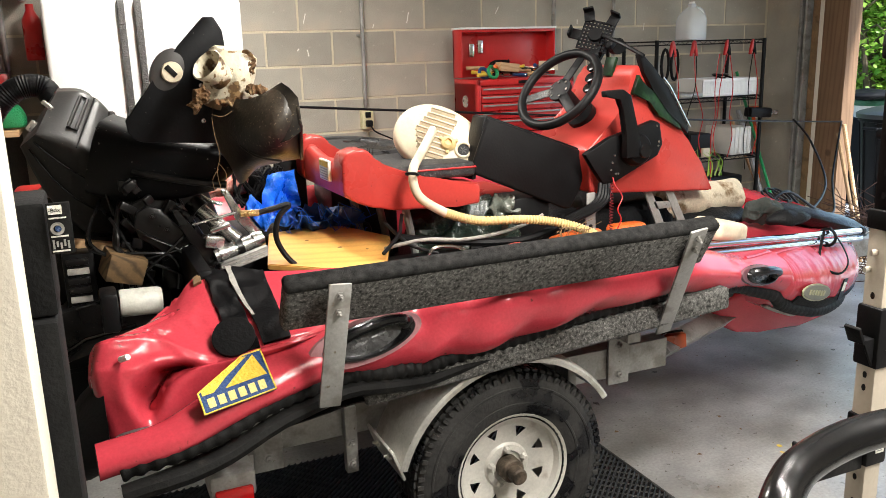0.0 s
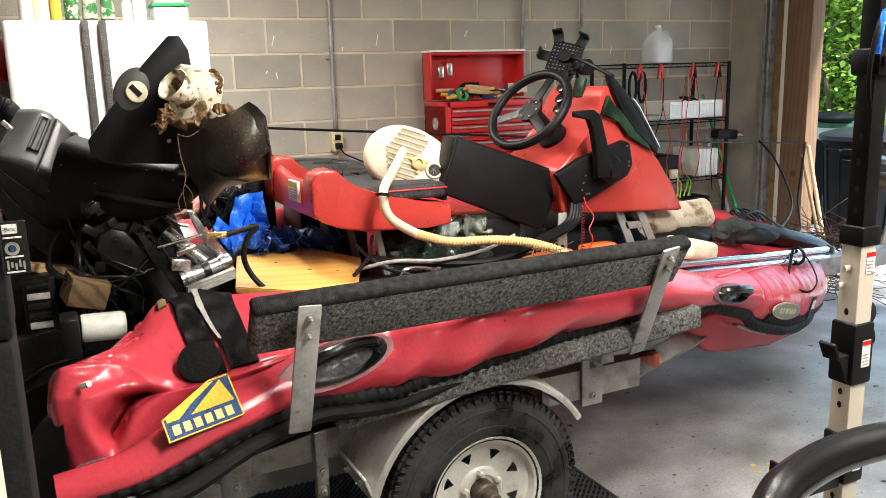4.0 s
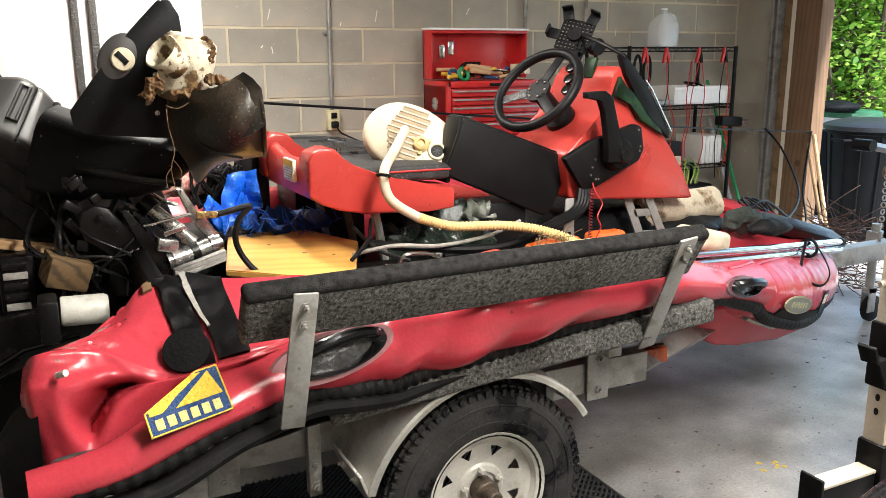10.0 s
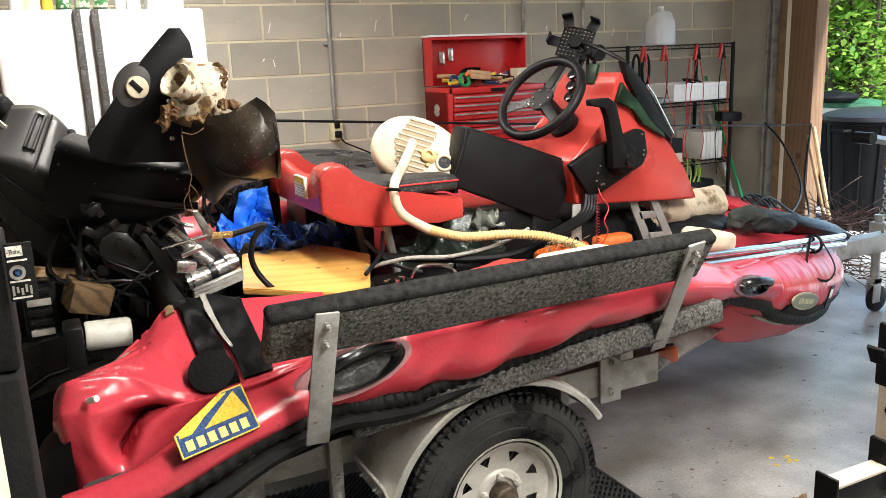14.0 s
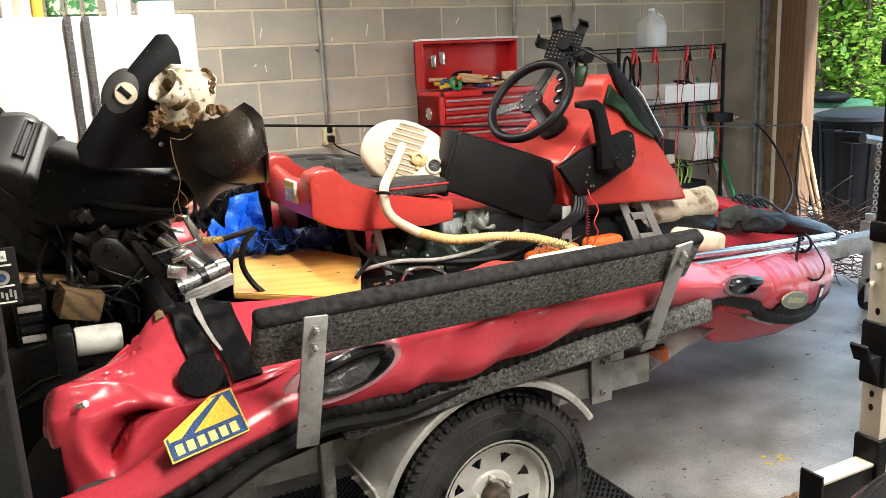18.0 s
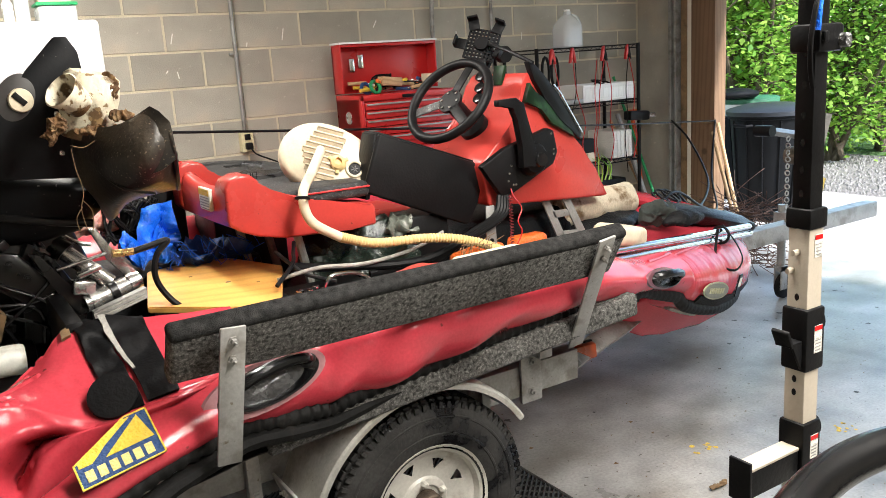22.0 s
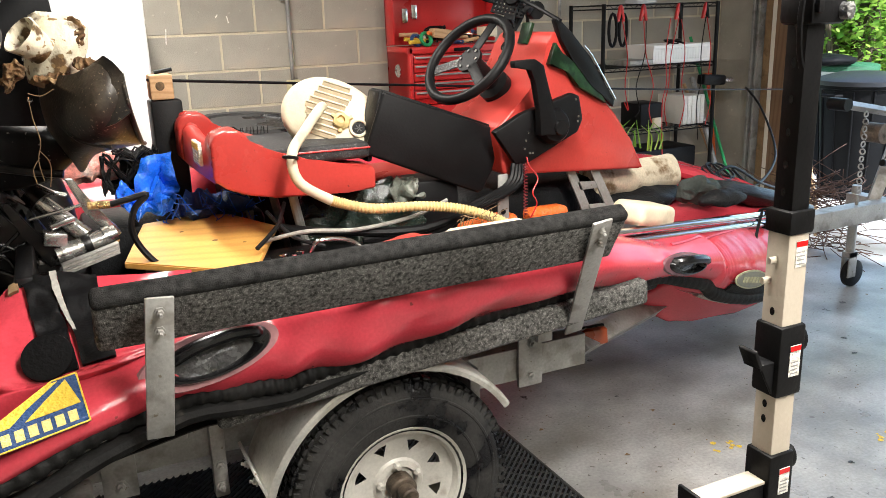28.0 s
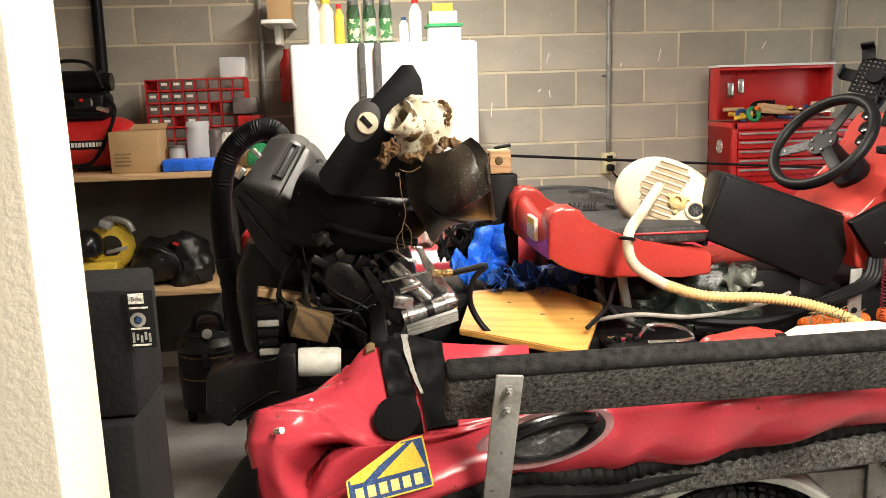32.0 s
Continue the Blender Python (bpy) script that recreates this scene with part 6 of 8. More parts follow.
SIDE = [(-1.164, 1.172), (-1.150, 1.194), (-1.118, 1.206), (-1.087, 1.204), (-1.064, 1.184), (-1.052, 1.159), (-1.038, 1.147), (-0.93, 1.118), (-0.875, 1.092), (-0.709, 1.068), (-0.697, 1.055), (-0.699, 0.998), (-0.787, 0.995), (-0.992, 1.003), (-1.079, 1.022), (-1.13, 1.043), (-1.164, 1.072)]
for y, dp in ((2.505, 0.10), (2.90, 0.09)):
    part("side_panel", moved(prism(SIDE, dp, 0.009, 4), pose(0 if y < 2.6 else -0.025, y, 0 if y < 2.6 else 0.012)), M_RED_GRP, seat, "", 50)
part("base", moved(prism([(-1.15, 1.08), (-0.70, 1.05), (-0.70, 1.0), (-0.88, 0.995), (-0.98, 1.005), (-1.12, 1.06)], 0.30, 0.006), pose(0, 2.605, 0)), M_RED_GRP, seat)
_bk = []
for k in range(17):
    v = k / 16
    top = 1.190 + 0.030 * v - 0.040 * math.sin(math.pi * v) ** 0.8
    y = 2.512 + 0.47 * v
    bulge = -0.004 * math.sin(math.pi * v)
    _bk.append([(-1.160 - 0.02 * v + bulge + dx, y, z) for dx, z in ((0.0, 1.062 + 0.012 * v), (-0.002, 1.12), (0.004, top - 0.02), (0.014, top - 0.004), (0.03, top), (0.048, top - 0.01), (0.055, top - 0.03), (0.058, 1.08))])
part("backrest", loft(_bk), M_RED_GRP, seat, "", 60)
cush = part("cushion", rumple(box(-1.03, -0.705, 2.518, 2.90, 1.088, 1.137, 0.016, 4), 0.003, 14), M_VINYL, seat, "dark grey vinyl seat cushion")
part("welt", sweep([(-1.05, 2.60, 1.13), (-1.06, 2.61, 1.185), (-1.08, 2.61, 1.20)], 0.003, 6), M_BLACK, cush)
part("piping", sweep([(-0.93, 2.517, 1.122), (-0.709, 2.517, 1.120), (-0.704, 2.893, 1.120)], 0.003, 6), M_RED_BOX, cush)
LY0, LY1 = 2.60, 2.70
wl = part("warning_label", box(-1.1825, -1.1720, LY0, LY1, 1.10, 1.165, 0.001), M_LABEL, seat, "cream warning label with yellow head")
part("label_head", box(-1.1838, -1.1815, LY0 + 0.003, LY1 - 0.003, 1.144, 1.162, 0), M_YELLOW, wl)
for k in range(5):
    part("print_bar", box(-1.1838, -1.1815, LY0 + 0.008, LY1 - 0.01, 1.104 + k * 0.008, 1.1065 + k * 0.008, 0), M_GALV, wl)
for x in (-0.88, -0.855):
    part("rivet", lathe([(0, 0), (0.006, 0), (0.004, 0.004), (0, 0.005)], 10, along((x, 2.506, 1.0), (0, -1, 0))), M_BLACK, seat)
for x, y in ((-0.93, 2.6), (-0.93, 2.88), (-1.02, 2.88)):
    part("leg", sweep([(x, y, 1.0), (x + 0.05, y - 0.02, 0.70)], 0.014, 8), M_GALV, seat)
# spare tyre and bits beyond the seat
solo("spare_wheel", lathe([(0.0, -0.04), (0.2, -0.06), (0.24, -0.03), (0.24, 0.03), (0.2, 0.06), (0.175, 0.058), (0.17, 0.05), (0.12, 0.048), (0.0, 0.046)], 36, pose(-0.88, 3.28, 1.08, 4, 3, 0)), M_TYRE, "black spare tyre lying behind the seat", "tyre")
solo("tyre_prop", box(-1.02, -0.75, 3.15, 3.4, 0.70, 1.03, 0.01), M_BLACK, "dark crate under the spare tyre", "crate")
brush = thing("bristle_strip", -0.95, 3.06, 1.19, "row of short dark bristles on a bar", "brush")
part("bar", box(-1.09, -0.86, 3.05, 3.08, 1.04, 1.115, 0.004), M_BLACK, brush)
part("bristle", join(*[rod((-1.085 + k * 0.0118, 3.065, 1.115), (-1.085 + k * 0.0118 + 0.003 * math.sin(k * 2.1), 3.06, 1.142), 0.0014, 5) for k in range(19)]), M_BLACK, brush, "", 0)
rb = thing("bow_line_block", -1.21, 3.03, 0.98, "pale wooden block on a black stern bracket", "wood block")
part("bracket", box(-1.25, -1.155, 2.98, 3.08, 0.70, 1.255, 0.006), M_BLACK, rb, "black steel bracket")
part("block", box(-1.245, -1.175, 2.985, 3.065, 1.257, 1.335, 0.006), M_TIMBER, rb, "pale wooden block")
part("knot", lathe([(0, 0), (0.014, 0), (0.012, 0.003), (0, 0.003)], 14, along((-1.215, 2.985, 1.30), (0, -1, 0))), M_TIMBER_D, rb)
part("pin", rod((-1.225, 3.02, 1.340), (-1.17, 3.02, 1.348), 0.006, 8), M_BLACK, rb)
solo("tie_rope", sweep([(-1.25, 3.0, 1.32), (-0.9, 3.12, 1.285), (0.0, 3.38, 1.20), (1.5, 3.82, 1.06), (3.0, 4.265, 0.935)], 0.0048, 8, per=8), M_BLACK, "taut black rope from the stern to the door post", "rope")
solo("hanging_rope", sweep([(3.0, 4.262, 0.94), (2.65, 4.0, 0.62), (2.1, 3.5, 0.52), (1.5, 3.1, 0.66), (1.15, 2.95, 0.80), (1.0, 2.9, 0.79)], 0.0065, 8, per=8), M_BLACK, "slack black rope hanging down to the bow", "rope")
solo("hanging_rope", sweep([(2.35, 4.08, 1.0), (2.2, 3.8, 0.9), (1.9, 3.4, 0.72), (1.4, 3.05, 0.67), (1.15, 2.95, 0.79)], 0.0065, 8, per=8), M_BLACK, "second slack rope hanging over the bow", "rope")
for c, r in (((1.02, 2.90, 0.80), 0.06), ((1.08, 2.93, 0.795), 0.05), ((0.98, 2.90, 0.80), 0.045)):
    solo("rope_loop", ring(c, (0.25, -0.45, 0.85), r, 0.005, 22, 6), M_BLACK, "loop of black rope on the bow", "rope", "rope loops")

# ---- cream fan cover and its hose ----
fan = thing("fan_housing", -0.72, 2.75, 1.12, "yellowed cream plastic blower cover with slats and hose", "blower cover")
FN = Vector((-0.30, -0.84, 0.45)).normalized()
FX = Vector((0.309, 0.0, -0.103))
FX = (FX - FN * FX.dot(FN)).normalized()
FX = (FX * math.cos(radians(12)) - FN.cross(FX) * math.sin(radians(12))).normalized()
FM = Matrix((FX, FN.cross(FX), FN)).transposed().to_4x4()
FM.translation = (-0.758, 2.70, 1.193)
egg = []
for s, z in ((0.0, -0.045), (0.94, -0.04), (1.0, -0.015), (0.985, 0.010), (0.93, 0.022), (0.85, 0.027), (0.4, 0.030), (0.01, 0.031)):
    egg.append([(s * (0.168 * math.cos(q) + 0.008), s * (0.118 - 0.022 * math.cos(q) * (1 if math.sin(q) > 0 else 0.2)) * math.sin(q), z) for q in [2 * math.pi * j / 44 for j in range(44)]])
part("cover", moved(loft(egg[1:]), FM), M_CREAM, fan, "stained egg-shaped cream cover", 50)
for k in range(9):
    y = -0.078 + k * 0.0195
    x0, x1 = -0.085 + 0.03 * abs(y) / 0.08, (0.035 + 0.2 * max(0, y - 0.02)) if y < 0.06 else 0.03
    part("slot", moved(box(x0, x1, y, y + 0.0135, 0.0285, 0.0325, 0), FM), M_SLOT, fan, "shaded vent slot", 0)
    part("slat", moved(box(x0, x1, y + 0.0135, y + 0.0195, 0.028, 0.0365, 0.002), FM), M_CREAM, fan)
ef = part("emblem", moved(lathe([(0.021, 0), (0.026, 0), (0.026, 0.008), (0.021, 0.008), (0.020, 0.004), (0, 0.004)], 26), FM @ pose(0.092, -0.018, 0.026)), M_BLACK, fan, "round dark emblem with a pale star")
part("emblem_rim", moved(ring((0, 0, 0.006), (0, 0, 1), 0.0250, 0.0050, 26, 8), FM @ pose(0.092, -0.018, 0.026)), M_CREAM, ef)
for k in range(6):
    part("emblem_ray", moved(box(-0.0011, 0.0011, 0.002, 0.012, 0.004, 0.0058, 0), FM @ pose(0.092, -0.018, 0.026, 0, 0, 60 * k)), M_SPOKE, ef)
kn = part("knob", moved(rumple(lathe([(0, 0), (0.024, 0), (0.026, 0.008), (0.022, 0.02), (0.012, 0.026), (0.011, 0.018), (0, 0.018)], 18), 0.003, 60), FM @ pose(0.036, -0.014, 0.029)), M_HOSE, fan, "yellowed pipe spigot")
for q in (40, 160, 280):
    part("lug", moved(box(0.02, 0.036, -0.006, 0.006, 0.0, 0.012, 0.003), FM @ pose(0.036, -0.014, 0.029, 0, 0, q)), M_HOSE, kn)
part("stain", moved(lathe([(0, 0), (0.024, 0), (0.022, 0.001), (0, 0.001)], 20), FM @ pose(0.045, -0.065, 0.0255)), M_HOSE, fan)
part("back_box", moved(box(0.05, 0.13, -0.05, 0.05, -0.10, -0.04, 0.01), FM), M_BLACK, fan)
hose = thing("bilge_hose", -0.7, 2.45, 0.95, "yellowed corrugated hose curling from the blower", "hose")
part("upper_hose", sweep([(-0.805, 2.64, 1.235), (-0.835, 2.58, 1.232), (-0.905, 2.49, 1.19), (-0.965, 2.43, 1.135), (-0.955, 2.41, 1.06), (-0.87, 2.41, 1.0)], 0.0145, 12, per=8), M_CREAM, hose)
part("lower_hose", sweep([(-0.87, 2.41, 1.0), (-0.76, 2.40, 0.965), (-0.60, 2.38, 0.955), (-0.48, 2.34, 0.935), (-0.38, 2.28, 0.89), (-0.30, 2.22, 0.80)], lambda u: 0.0142 + 0.0022 * math.sin(u * 420), 12, per=40), M_HOSE, hose, "yellow corrugated hose")
part("strap", ring((-0.975, 2.41, 1.13), (0.2, 0.2, 1), 0.018, 0.005, 16, 6), M_BLACK, hose, "black cable tie")

# ---- black storage box in front of the console ----
bb = thing("black_storage_box", -0.48, 2.62, 0.95, "black plastic box tilted against the steering console", "storage box")
part("front", moved(prism([(-0.645, 1.274), (-0.262, 1.130), (-0.252, 1.112), (-0.287, 1.0), (-0.325, 0.938), (-0.345, 0.936), (-0.70, 1.090), (-0.712, 1.107)], 0.02, 0.008, 3), pose(0, 2.54, 0)), M_BLACK, bb)
part("side", moved(prism([(-0.655, 1.275), (-0.64, 1.275), (-0.69, 1.07), (-0.705, 1.07)], 0.09, 0.004), pose(0, 2.555, 0)), M_BLACK, bb)
part("lid", moved(prism([(-0.645, 1.280), (-0.26, 1.137), (-0.264, 1.124), (-0.65, 1.266)], 0.09, 0.004), pose(0, 2.556, 0)), M_BLACK, bb)
part("foot", box(-0.55, -0.40, 2.56, 2.75, 0.70, 0.99, 0.01), M_BLACK, bb)

# ---- steering console ----
con = thing("steering_console", 0.05, 2.78, 0.70, "red moulded steering console with black controls", "console")
PROF = [(-0.268, 0.990), (0.36, 0.930), (0.35, 0.965), (0.29, 1.045), (0.21, 1.14), (0.09, 1.25), (0.0, 1.345), (-0.03, 1.405), (-0.055, 1.425), (-0.08, 1.42), (-0.098, 1.385), (-0.112, 1.345), (-0.126, 1.316), (-0.145, 1.262), (-0.165, 1.238), (-0.224, 1.198), (-0.285, 1.15), (-0.296, 1.13)]


def taper(bm):
    for v in bm.verts:
        s = 0.34 * max(0.0, v.co.x + 0.12) + 0.10 * max(0, v.co.z - 1.2)
        mid = 2.685
        v.co.y = mid + (v.co.y - mid) * max(0.3, (0.185 - 0.62 * s) / 0.185)
    return bm


body = part("body", taper(moved(prism(PROF, 0.37, 0.012, 4), pose(0, 2.50, 0))), M_RED_GRP, con)
part("body_edge", taper(sweep([(0.358, 2.50, 0.935), (0.29, 2.503, 1.045), (0.09, 2.503, 1.25), (-0.045, 2.503, 1.395)], 0.004, 6)), M_RED_GRP, con)
ws = part("windscreen", taper(moved(prism([(-0.075, 1.462), (-0.055, 1.462), (0.0, 1.415), (0.08, 1.343), (0.195, 1.19), (0.19, 1.165), (0.08, 1.248), (0.0, 1.33), (-0.05, 1.395)], 0.035, 0.006, 2), pose(0, 2.475, 0))), M_BLACK, con, "dark smoked windscreen")
part("screen_back", sweep([(-0.06, 2.50, 1.455), (-0.075, 2.60, 1.495), (-0.065, 2.72, 1.525), (-0.02, 2.80, 1.525), (0.02, 2.83, 1.48), (0.03, 2.84, 1.42)], 0.007, 8, per=6), M_BLACK, ws, "black screen rim")
part("camo_panel", taper(moved(prism([(-0.072, 1.392), (-0.045, 1.352), (0.04, 1.307), (0.135, 1.212), (0.16, 1.18), (0.02, 1.247), (-0.022, 1.30), (-0.105, 1.325)], 0.03, 0.004), pose(0, 2.478, 0))), M_CAMO, con, "dark green camouflage panel")
part("screen_trim", taper(sweep([(0.05, 2.472, 1.375), (0.085, 2.472, 1.343), (0.197, 2.472, 1.192)], 0.0042, 8)), M_CHROME, con, "bright screen trim")
pn = part("control_panel", moved(prism([(-0.325, 1.135), (-0.225, 1.185), (-0.04, 1.235), (-0.015, 1.225), (-0.0, 1.15), (-0.02, 1.11), (-0.20, 1.03), (-0.25, 1.03)], 0.03, 0.006, 2), pose(0, 2.455, 0)), M_BLACK, con, "black throttle mounting panel")
for x, z in ((-0.03, 1.215), (-0.02, 1.16), (-0.022, 1.145), (-0.20, 1.06), (-0.19, 1.06), (-0.215, 1.10), (-0.205, 1.125), (-0.22, 1.075)):
    part("screw", lathe([(0, 0), (0.005, 0), (0.004, 0.003), (0, 0.003)], 8, along((x, 2.455, z), (0, -1, 0))), M_CHROME, pn)
lev = part("throttle", lathe([(0, 0), (0.058, 0), (0.056, 0.025), (0.046, 0.038), (0.0, 0.04)], 28, along((-0.125, 2.456, 1.14), (0, -1, 0.05))), M_BLACK, con, "black throttle control")
part("lever", moved(prism([(-0.20, 1.12), (-0.13, 1.12), (-0.152, 1.21), (-0.185, 1.33), (-0.215, 1.350), (-0.288, 1.347), (-0.286, 1.327), (-0.228, 1.322), (-0.212, 1.285), (-0.196, 1.2)], 0.03, 0.004, 3), pose(0, 2.395, 0)), M_BLACK, lev, "black throttle lever")
part("button", lathe([(0, 0), (0.025, 0), (0.022, 0.008), (0, 0.01)], 18, along((-0.125, 2.394, 1.14), (0, -1, 0))), M_BLACK_GLOSS, lev)
SN = Vector((-0.744, -0.223, 0.632)).normalized()
SC = Vector((-0.302, 2.66, 1.347))
st = part("steering_wheel", ring(SC, SN, 0.156, 0.0165, 56, 12), M_BLACK, con, "black padded steering wheel")
WM = Matrix.Translation(SC) @ SN.to_track_quat("Z", "Y").to_matrix().to_4x4()
part("wheel_hub", moved(lathe([(0, 0.0), (0.045, 0.0), (0.045, -0.012), (0.03, -0.02), (0.03, -0.13), (0.055, -0.14), (0.055, -0.18), (0, -0.18)], 24), WM), M_BLACK, st)
for a in (60, 180, 300):
    part("spoke", moved(box(0.03, 0.15, -0.018, 0.018, -0.006, 0.0, 0.003), WM @ pose(0, 0, 0, 0, 0, a + 20)), M_SPOKE if a == 180 else M_BLACK, st, "polished spoke" if a == 180 else "black spoke")
for k in range(6):
    part("hub_screw", moved(lathe([(0, 0), (0.005, 0), (0.005, 0.004), (0, 0.004)], 8), WM @ pose(0.034 * math.cos(k * 1.047), 0.034 * math.sin(k * 1.047), 0)), M_CHROME, st)
for p in ((-0.092, 2.76, 1.415), (-0.106, 2.75, 1.375), (-0.122, 2.74, 1.338)):
    part("gauge", lathe([(0, 0), (0.022, 0), (0.022, 0.01), (0.016, 0.012), (0, 0.012)], 20, along(p, (-0.75, -0.1, 0.62))), M_BLACK_GLOSS, con, "round black switch")
part("dash_strip", cbox((-0.088, 2.66, 1.418), (0.012, 0.06, 0.07), 0.002, (0, 18, 0)), M_CAMO, con)
# perforated tablet holder above the console
th = part("tablet_arm", sweep([(-0.06, 2.80, 1.43), (-0.03, 2.80, 1.48), (-0.05, 2.80, 1.525)], 0.018, 10, per=4), M_BLACK, con)
part("arm_joint", lathe([(0, 0), (0.03, 0), (0.03, 0.03), (0, 0.03)], 18, along((0.0, 2.76, 1.49), (0, -1, 0))), M_BLACK, th)
TM = Matrix.Translation((-0.062, 2.79, 1.530)) @ Vector((-0.62, -0.62, 0.45)).to_track_quat("Z", "Y").to_matrix().to_4x4() @ pose(0, 0, 0, 0, 0, -14)
def perforated(n, pitch, bar, t):
    """One square plate with a grid of square holes."""
    bm = bmesh.new()
    edges = []
    for k in range(n + 1):
        edges += [(k - n / 2) * pitch - bar / 2, (k - n / 2) * pitch + bar / 2]
    grid = [[bm.verts.new((x, y, 0)) for y in edges] for x in edges]
    for i in range(len(edges) - 1):
        for j in range(len(edges) - 1):
            if not (i % 2 and j % 2):
                bm.faces.new((grid[i][j], grid[i + 1][j], grid[i + 1][j + 1], grid[i][j + 1]))
    bm.normal_update()
    bmesh.ops.solidify(bm, geom=bm.faces[:], thickness=t)
    return bm


holder = part("tablet_holder", moved(perforated(8, 0.0142, 0.0066, 0.006), TM), M_NEOPRENE, con, "black perforated tablet holder", 0)
part("boss", moved(lathe([(0, 0.0), (0.026, 0.0), (0.024, 0.012), (0, 0.012)], 20), TM), M_NEOPRENE, holder)
for p0, p1 in (((-0.040, 0.050), (-0.058, 0.092)), ((0.040, 0.050), (0.050, 0.095)), ((-0.055, -0.012), (-0.100, -0.010)), ((0.015, -0.055), (0.018, -0.09)), ((0.055, -0.02), (0.085, -0.028))):
    d = Vector((p1[0] - p0[0], p1[1] - p0[1], 0))
    a = math.degrees(math.atan2(d.y, d.x))
    part("claw", moved(join(box(0, d.length, -0.02, 0.02, 0, 0.008, 0.003), box(d.length - 0.008, d.length, -0.02, 0.02, 0, 0.035, 0.003)), TM @ pose(p0[0], p0[1], 0, 0, 0, a)), M_NEOPRENE, holder)
for x, y in ((-0.28, 2.52), (-0.28, 3.0)):
    lg = part("leg", moved(prism([(-0.305, 1.0), (-0.272, 1.0), (-0.262, 0.70), (-0.312, 0.70)], 0.006, 0.001), pose(0, y - 0.05, 0)), M_GALV, con, "aluminium leg")
    for z in (0.93, 0.88, 0.83):
        part("leg_hole", lathe([(0, 0), (0.009, 0), (0.009, 0.001), (0, 0.001)], 12, along((-0.29, y - 0.051, z), (0, -1, 0))), M_BLACK, lg)
for y in (2.585, 2.9):
    fl = join(moved(prism([(0.02, 0.97), (0.055, 0.97), (0.185, 0.70), (0.145, 0.70)], 0.008, 0.001), pose(0, y, 0)), moved(prism([(0.125, 0.95), (0.16, 0.95), (0.295, 0.70), (0.255, 0.70)], 0.008, 0.001), pose(0, y, 0)), moved(prism([(0.07, 0.915), (0.145, 0.91), (0.158, 0.885), (0.085, 0.885)], 0.008, 0.001), pose(0, y, 0)), moved(prism([(0.115, 0.83), (0.19, 0.825), (0.205, 0.80), (0.13, 0.80)], 0.008, 0.001), pose(0, y, 0)))
    part("frame_leg", fl, M_GALV, con, "aluminium ladder leg")
part("wiring", join(*[sweep([(-0.22 - 0.01 * k, 2.47, 1.03), (-0.24 - 0.015 * k, 2.45, 0.97), (-0.36 - 0.02 * k, 2.42, 0.93), (-0.55, 2.42, 0.885 - 0.008 * k), (-0.78, 2.42, 0.87)], 0.009, 7, per=5) for k in range(4)]), M_BLACK, con, "bundle of black control cables")
part("coiled_wire", sweep([(-0.225 + 0.006 * math.cos(q * 1.0), 2.44 + 0.006 * math.sin(q * 1.0), 1.03 - 0.0016 * q) for q in [k * 0.7 for k in range(150)]], 0.0016, 5), mat("dark_red_wire", (0.16, 0.01, 0.015), 0.4, var=0.2), con, "coiled dark red lanyard")
part("red_wire", sweep([(-0.215, 2.45, 1.05), (-0.19 - 0.02, 2.44, 1.02), (-0.18, 2.44, 0.98), (-0.205, 2.43, 0.94), (-0.19, 2.43, 0.90), (-0.22, 2.43, 0.85)], 0.0022, 6, per=6), M_RED_BOX, con)

# ---- clutter inside the boat ----
ply = thing("plywood_board", -1.2, 2.55, 0.7, "varnished yellow plywood board lying across the boat", "board")
pb = bmesh.new()
_pp = [(-1.33, 2.86), (-1.20, 2.89), (-1.07, 2.85), (-0.975, 2.63), (-1.14, 2.22), (-1.42, 2.47)]
_lo, _hi = [pb.verts.new((x, y, 0.872 + 0.02 * (y - 2.3))) for x, y in _pp], [pb.verts.new((x, y, 0.890 + 0.02 * (y - 2.3))) for x, y in _pp]
pb.faces.new(_lo[::-1]), pb.faces.new(_hi)
for i in range(6):
    pb.faces.new((_lo[i], _lo[(i + 1) % 6], _hi[(i + 1) % 6], _hi[i]))
bmesh.ops.bevel(pb, geom=pb.edges[:], offset=0.003, segments=2, affect="EDGES")
part("panel", pb, M_PLY, ply)
for x, y, r in ((-1.17, 2.56, 0.008), (-1.24, 2.70, 0.006), (-1.10, 2.50, 0.005)):
    part("knot", lathe([(0, 0), (r, 0), (r * 0.9, 0.0008), (0, 0.0008)], 14, pose(x, y, 0.8902 + 0.02 * (y - 2.3))), M_TIMBER_D, ply, "dark wood knot")
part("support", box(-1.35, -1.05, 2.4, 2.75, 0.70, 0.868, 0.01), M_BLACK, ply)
solo("blue_tarp", join(crumple((-1.31, 2.90, 0.965), (0.10, 0.05, 0.040), 0.06, 11, 1.0), cloth((-1.31, 2.92, 1.10), (-1.222, 2.89, 1.115), (-1.212, 2.86, 0.985), (-1.36, 2.87, 0.945), 20, 20, 0.012, 0.022, 4.0, 0.002)), M_BLUE_TARP, "crumpled bright blue tarpaulin", "tarp")
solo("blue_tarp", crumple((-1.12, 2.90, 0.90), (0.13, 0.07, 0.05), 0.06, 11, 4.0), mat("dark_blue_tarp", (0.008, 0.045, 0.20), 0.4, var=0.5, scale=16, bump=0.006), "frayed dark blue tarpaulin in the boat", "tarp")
solo("tarp_base", box(-1.5, -0.95, 2.86, 3.2, 0.70, 0.90, 0.03), M_DARKBAG, "dark bag under the blue tarpaulin", "bag")
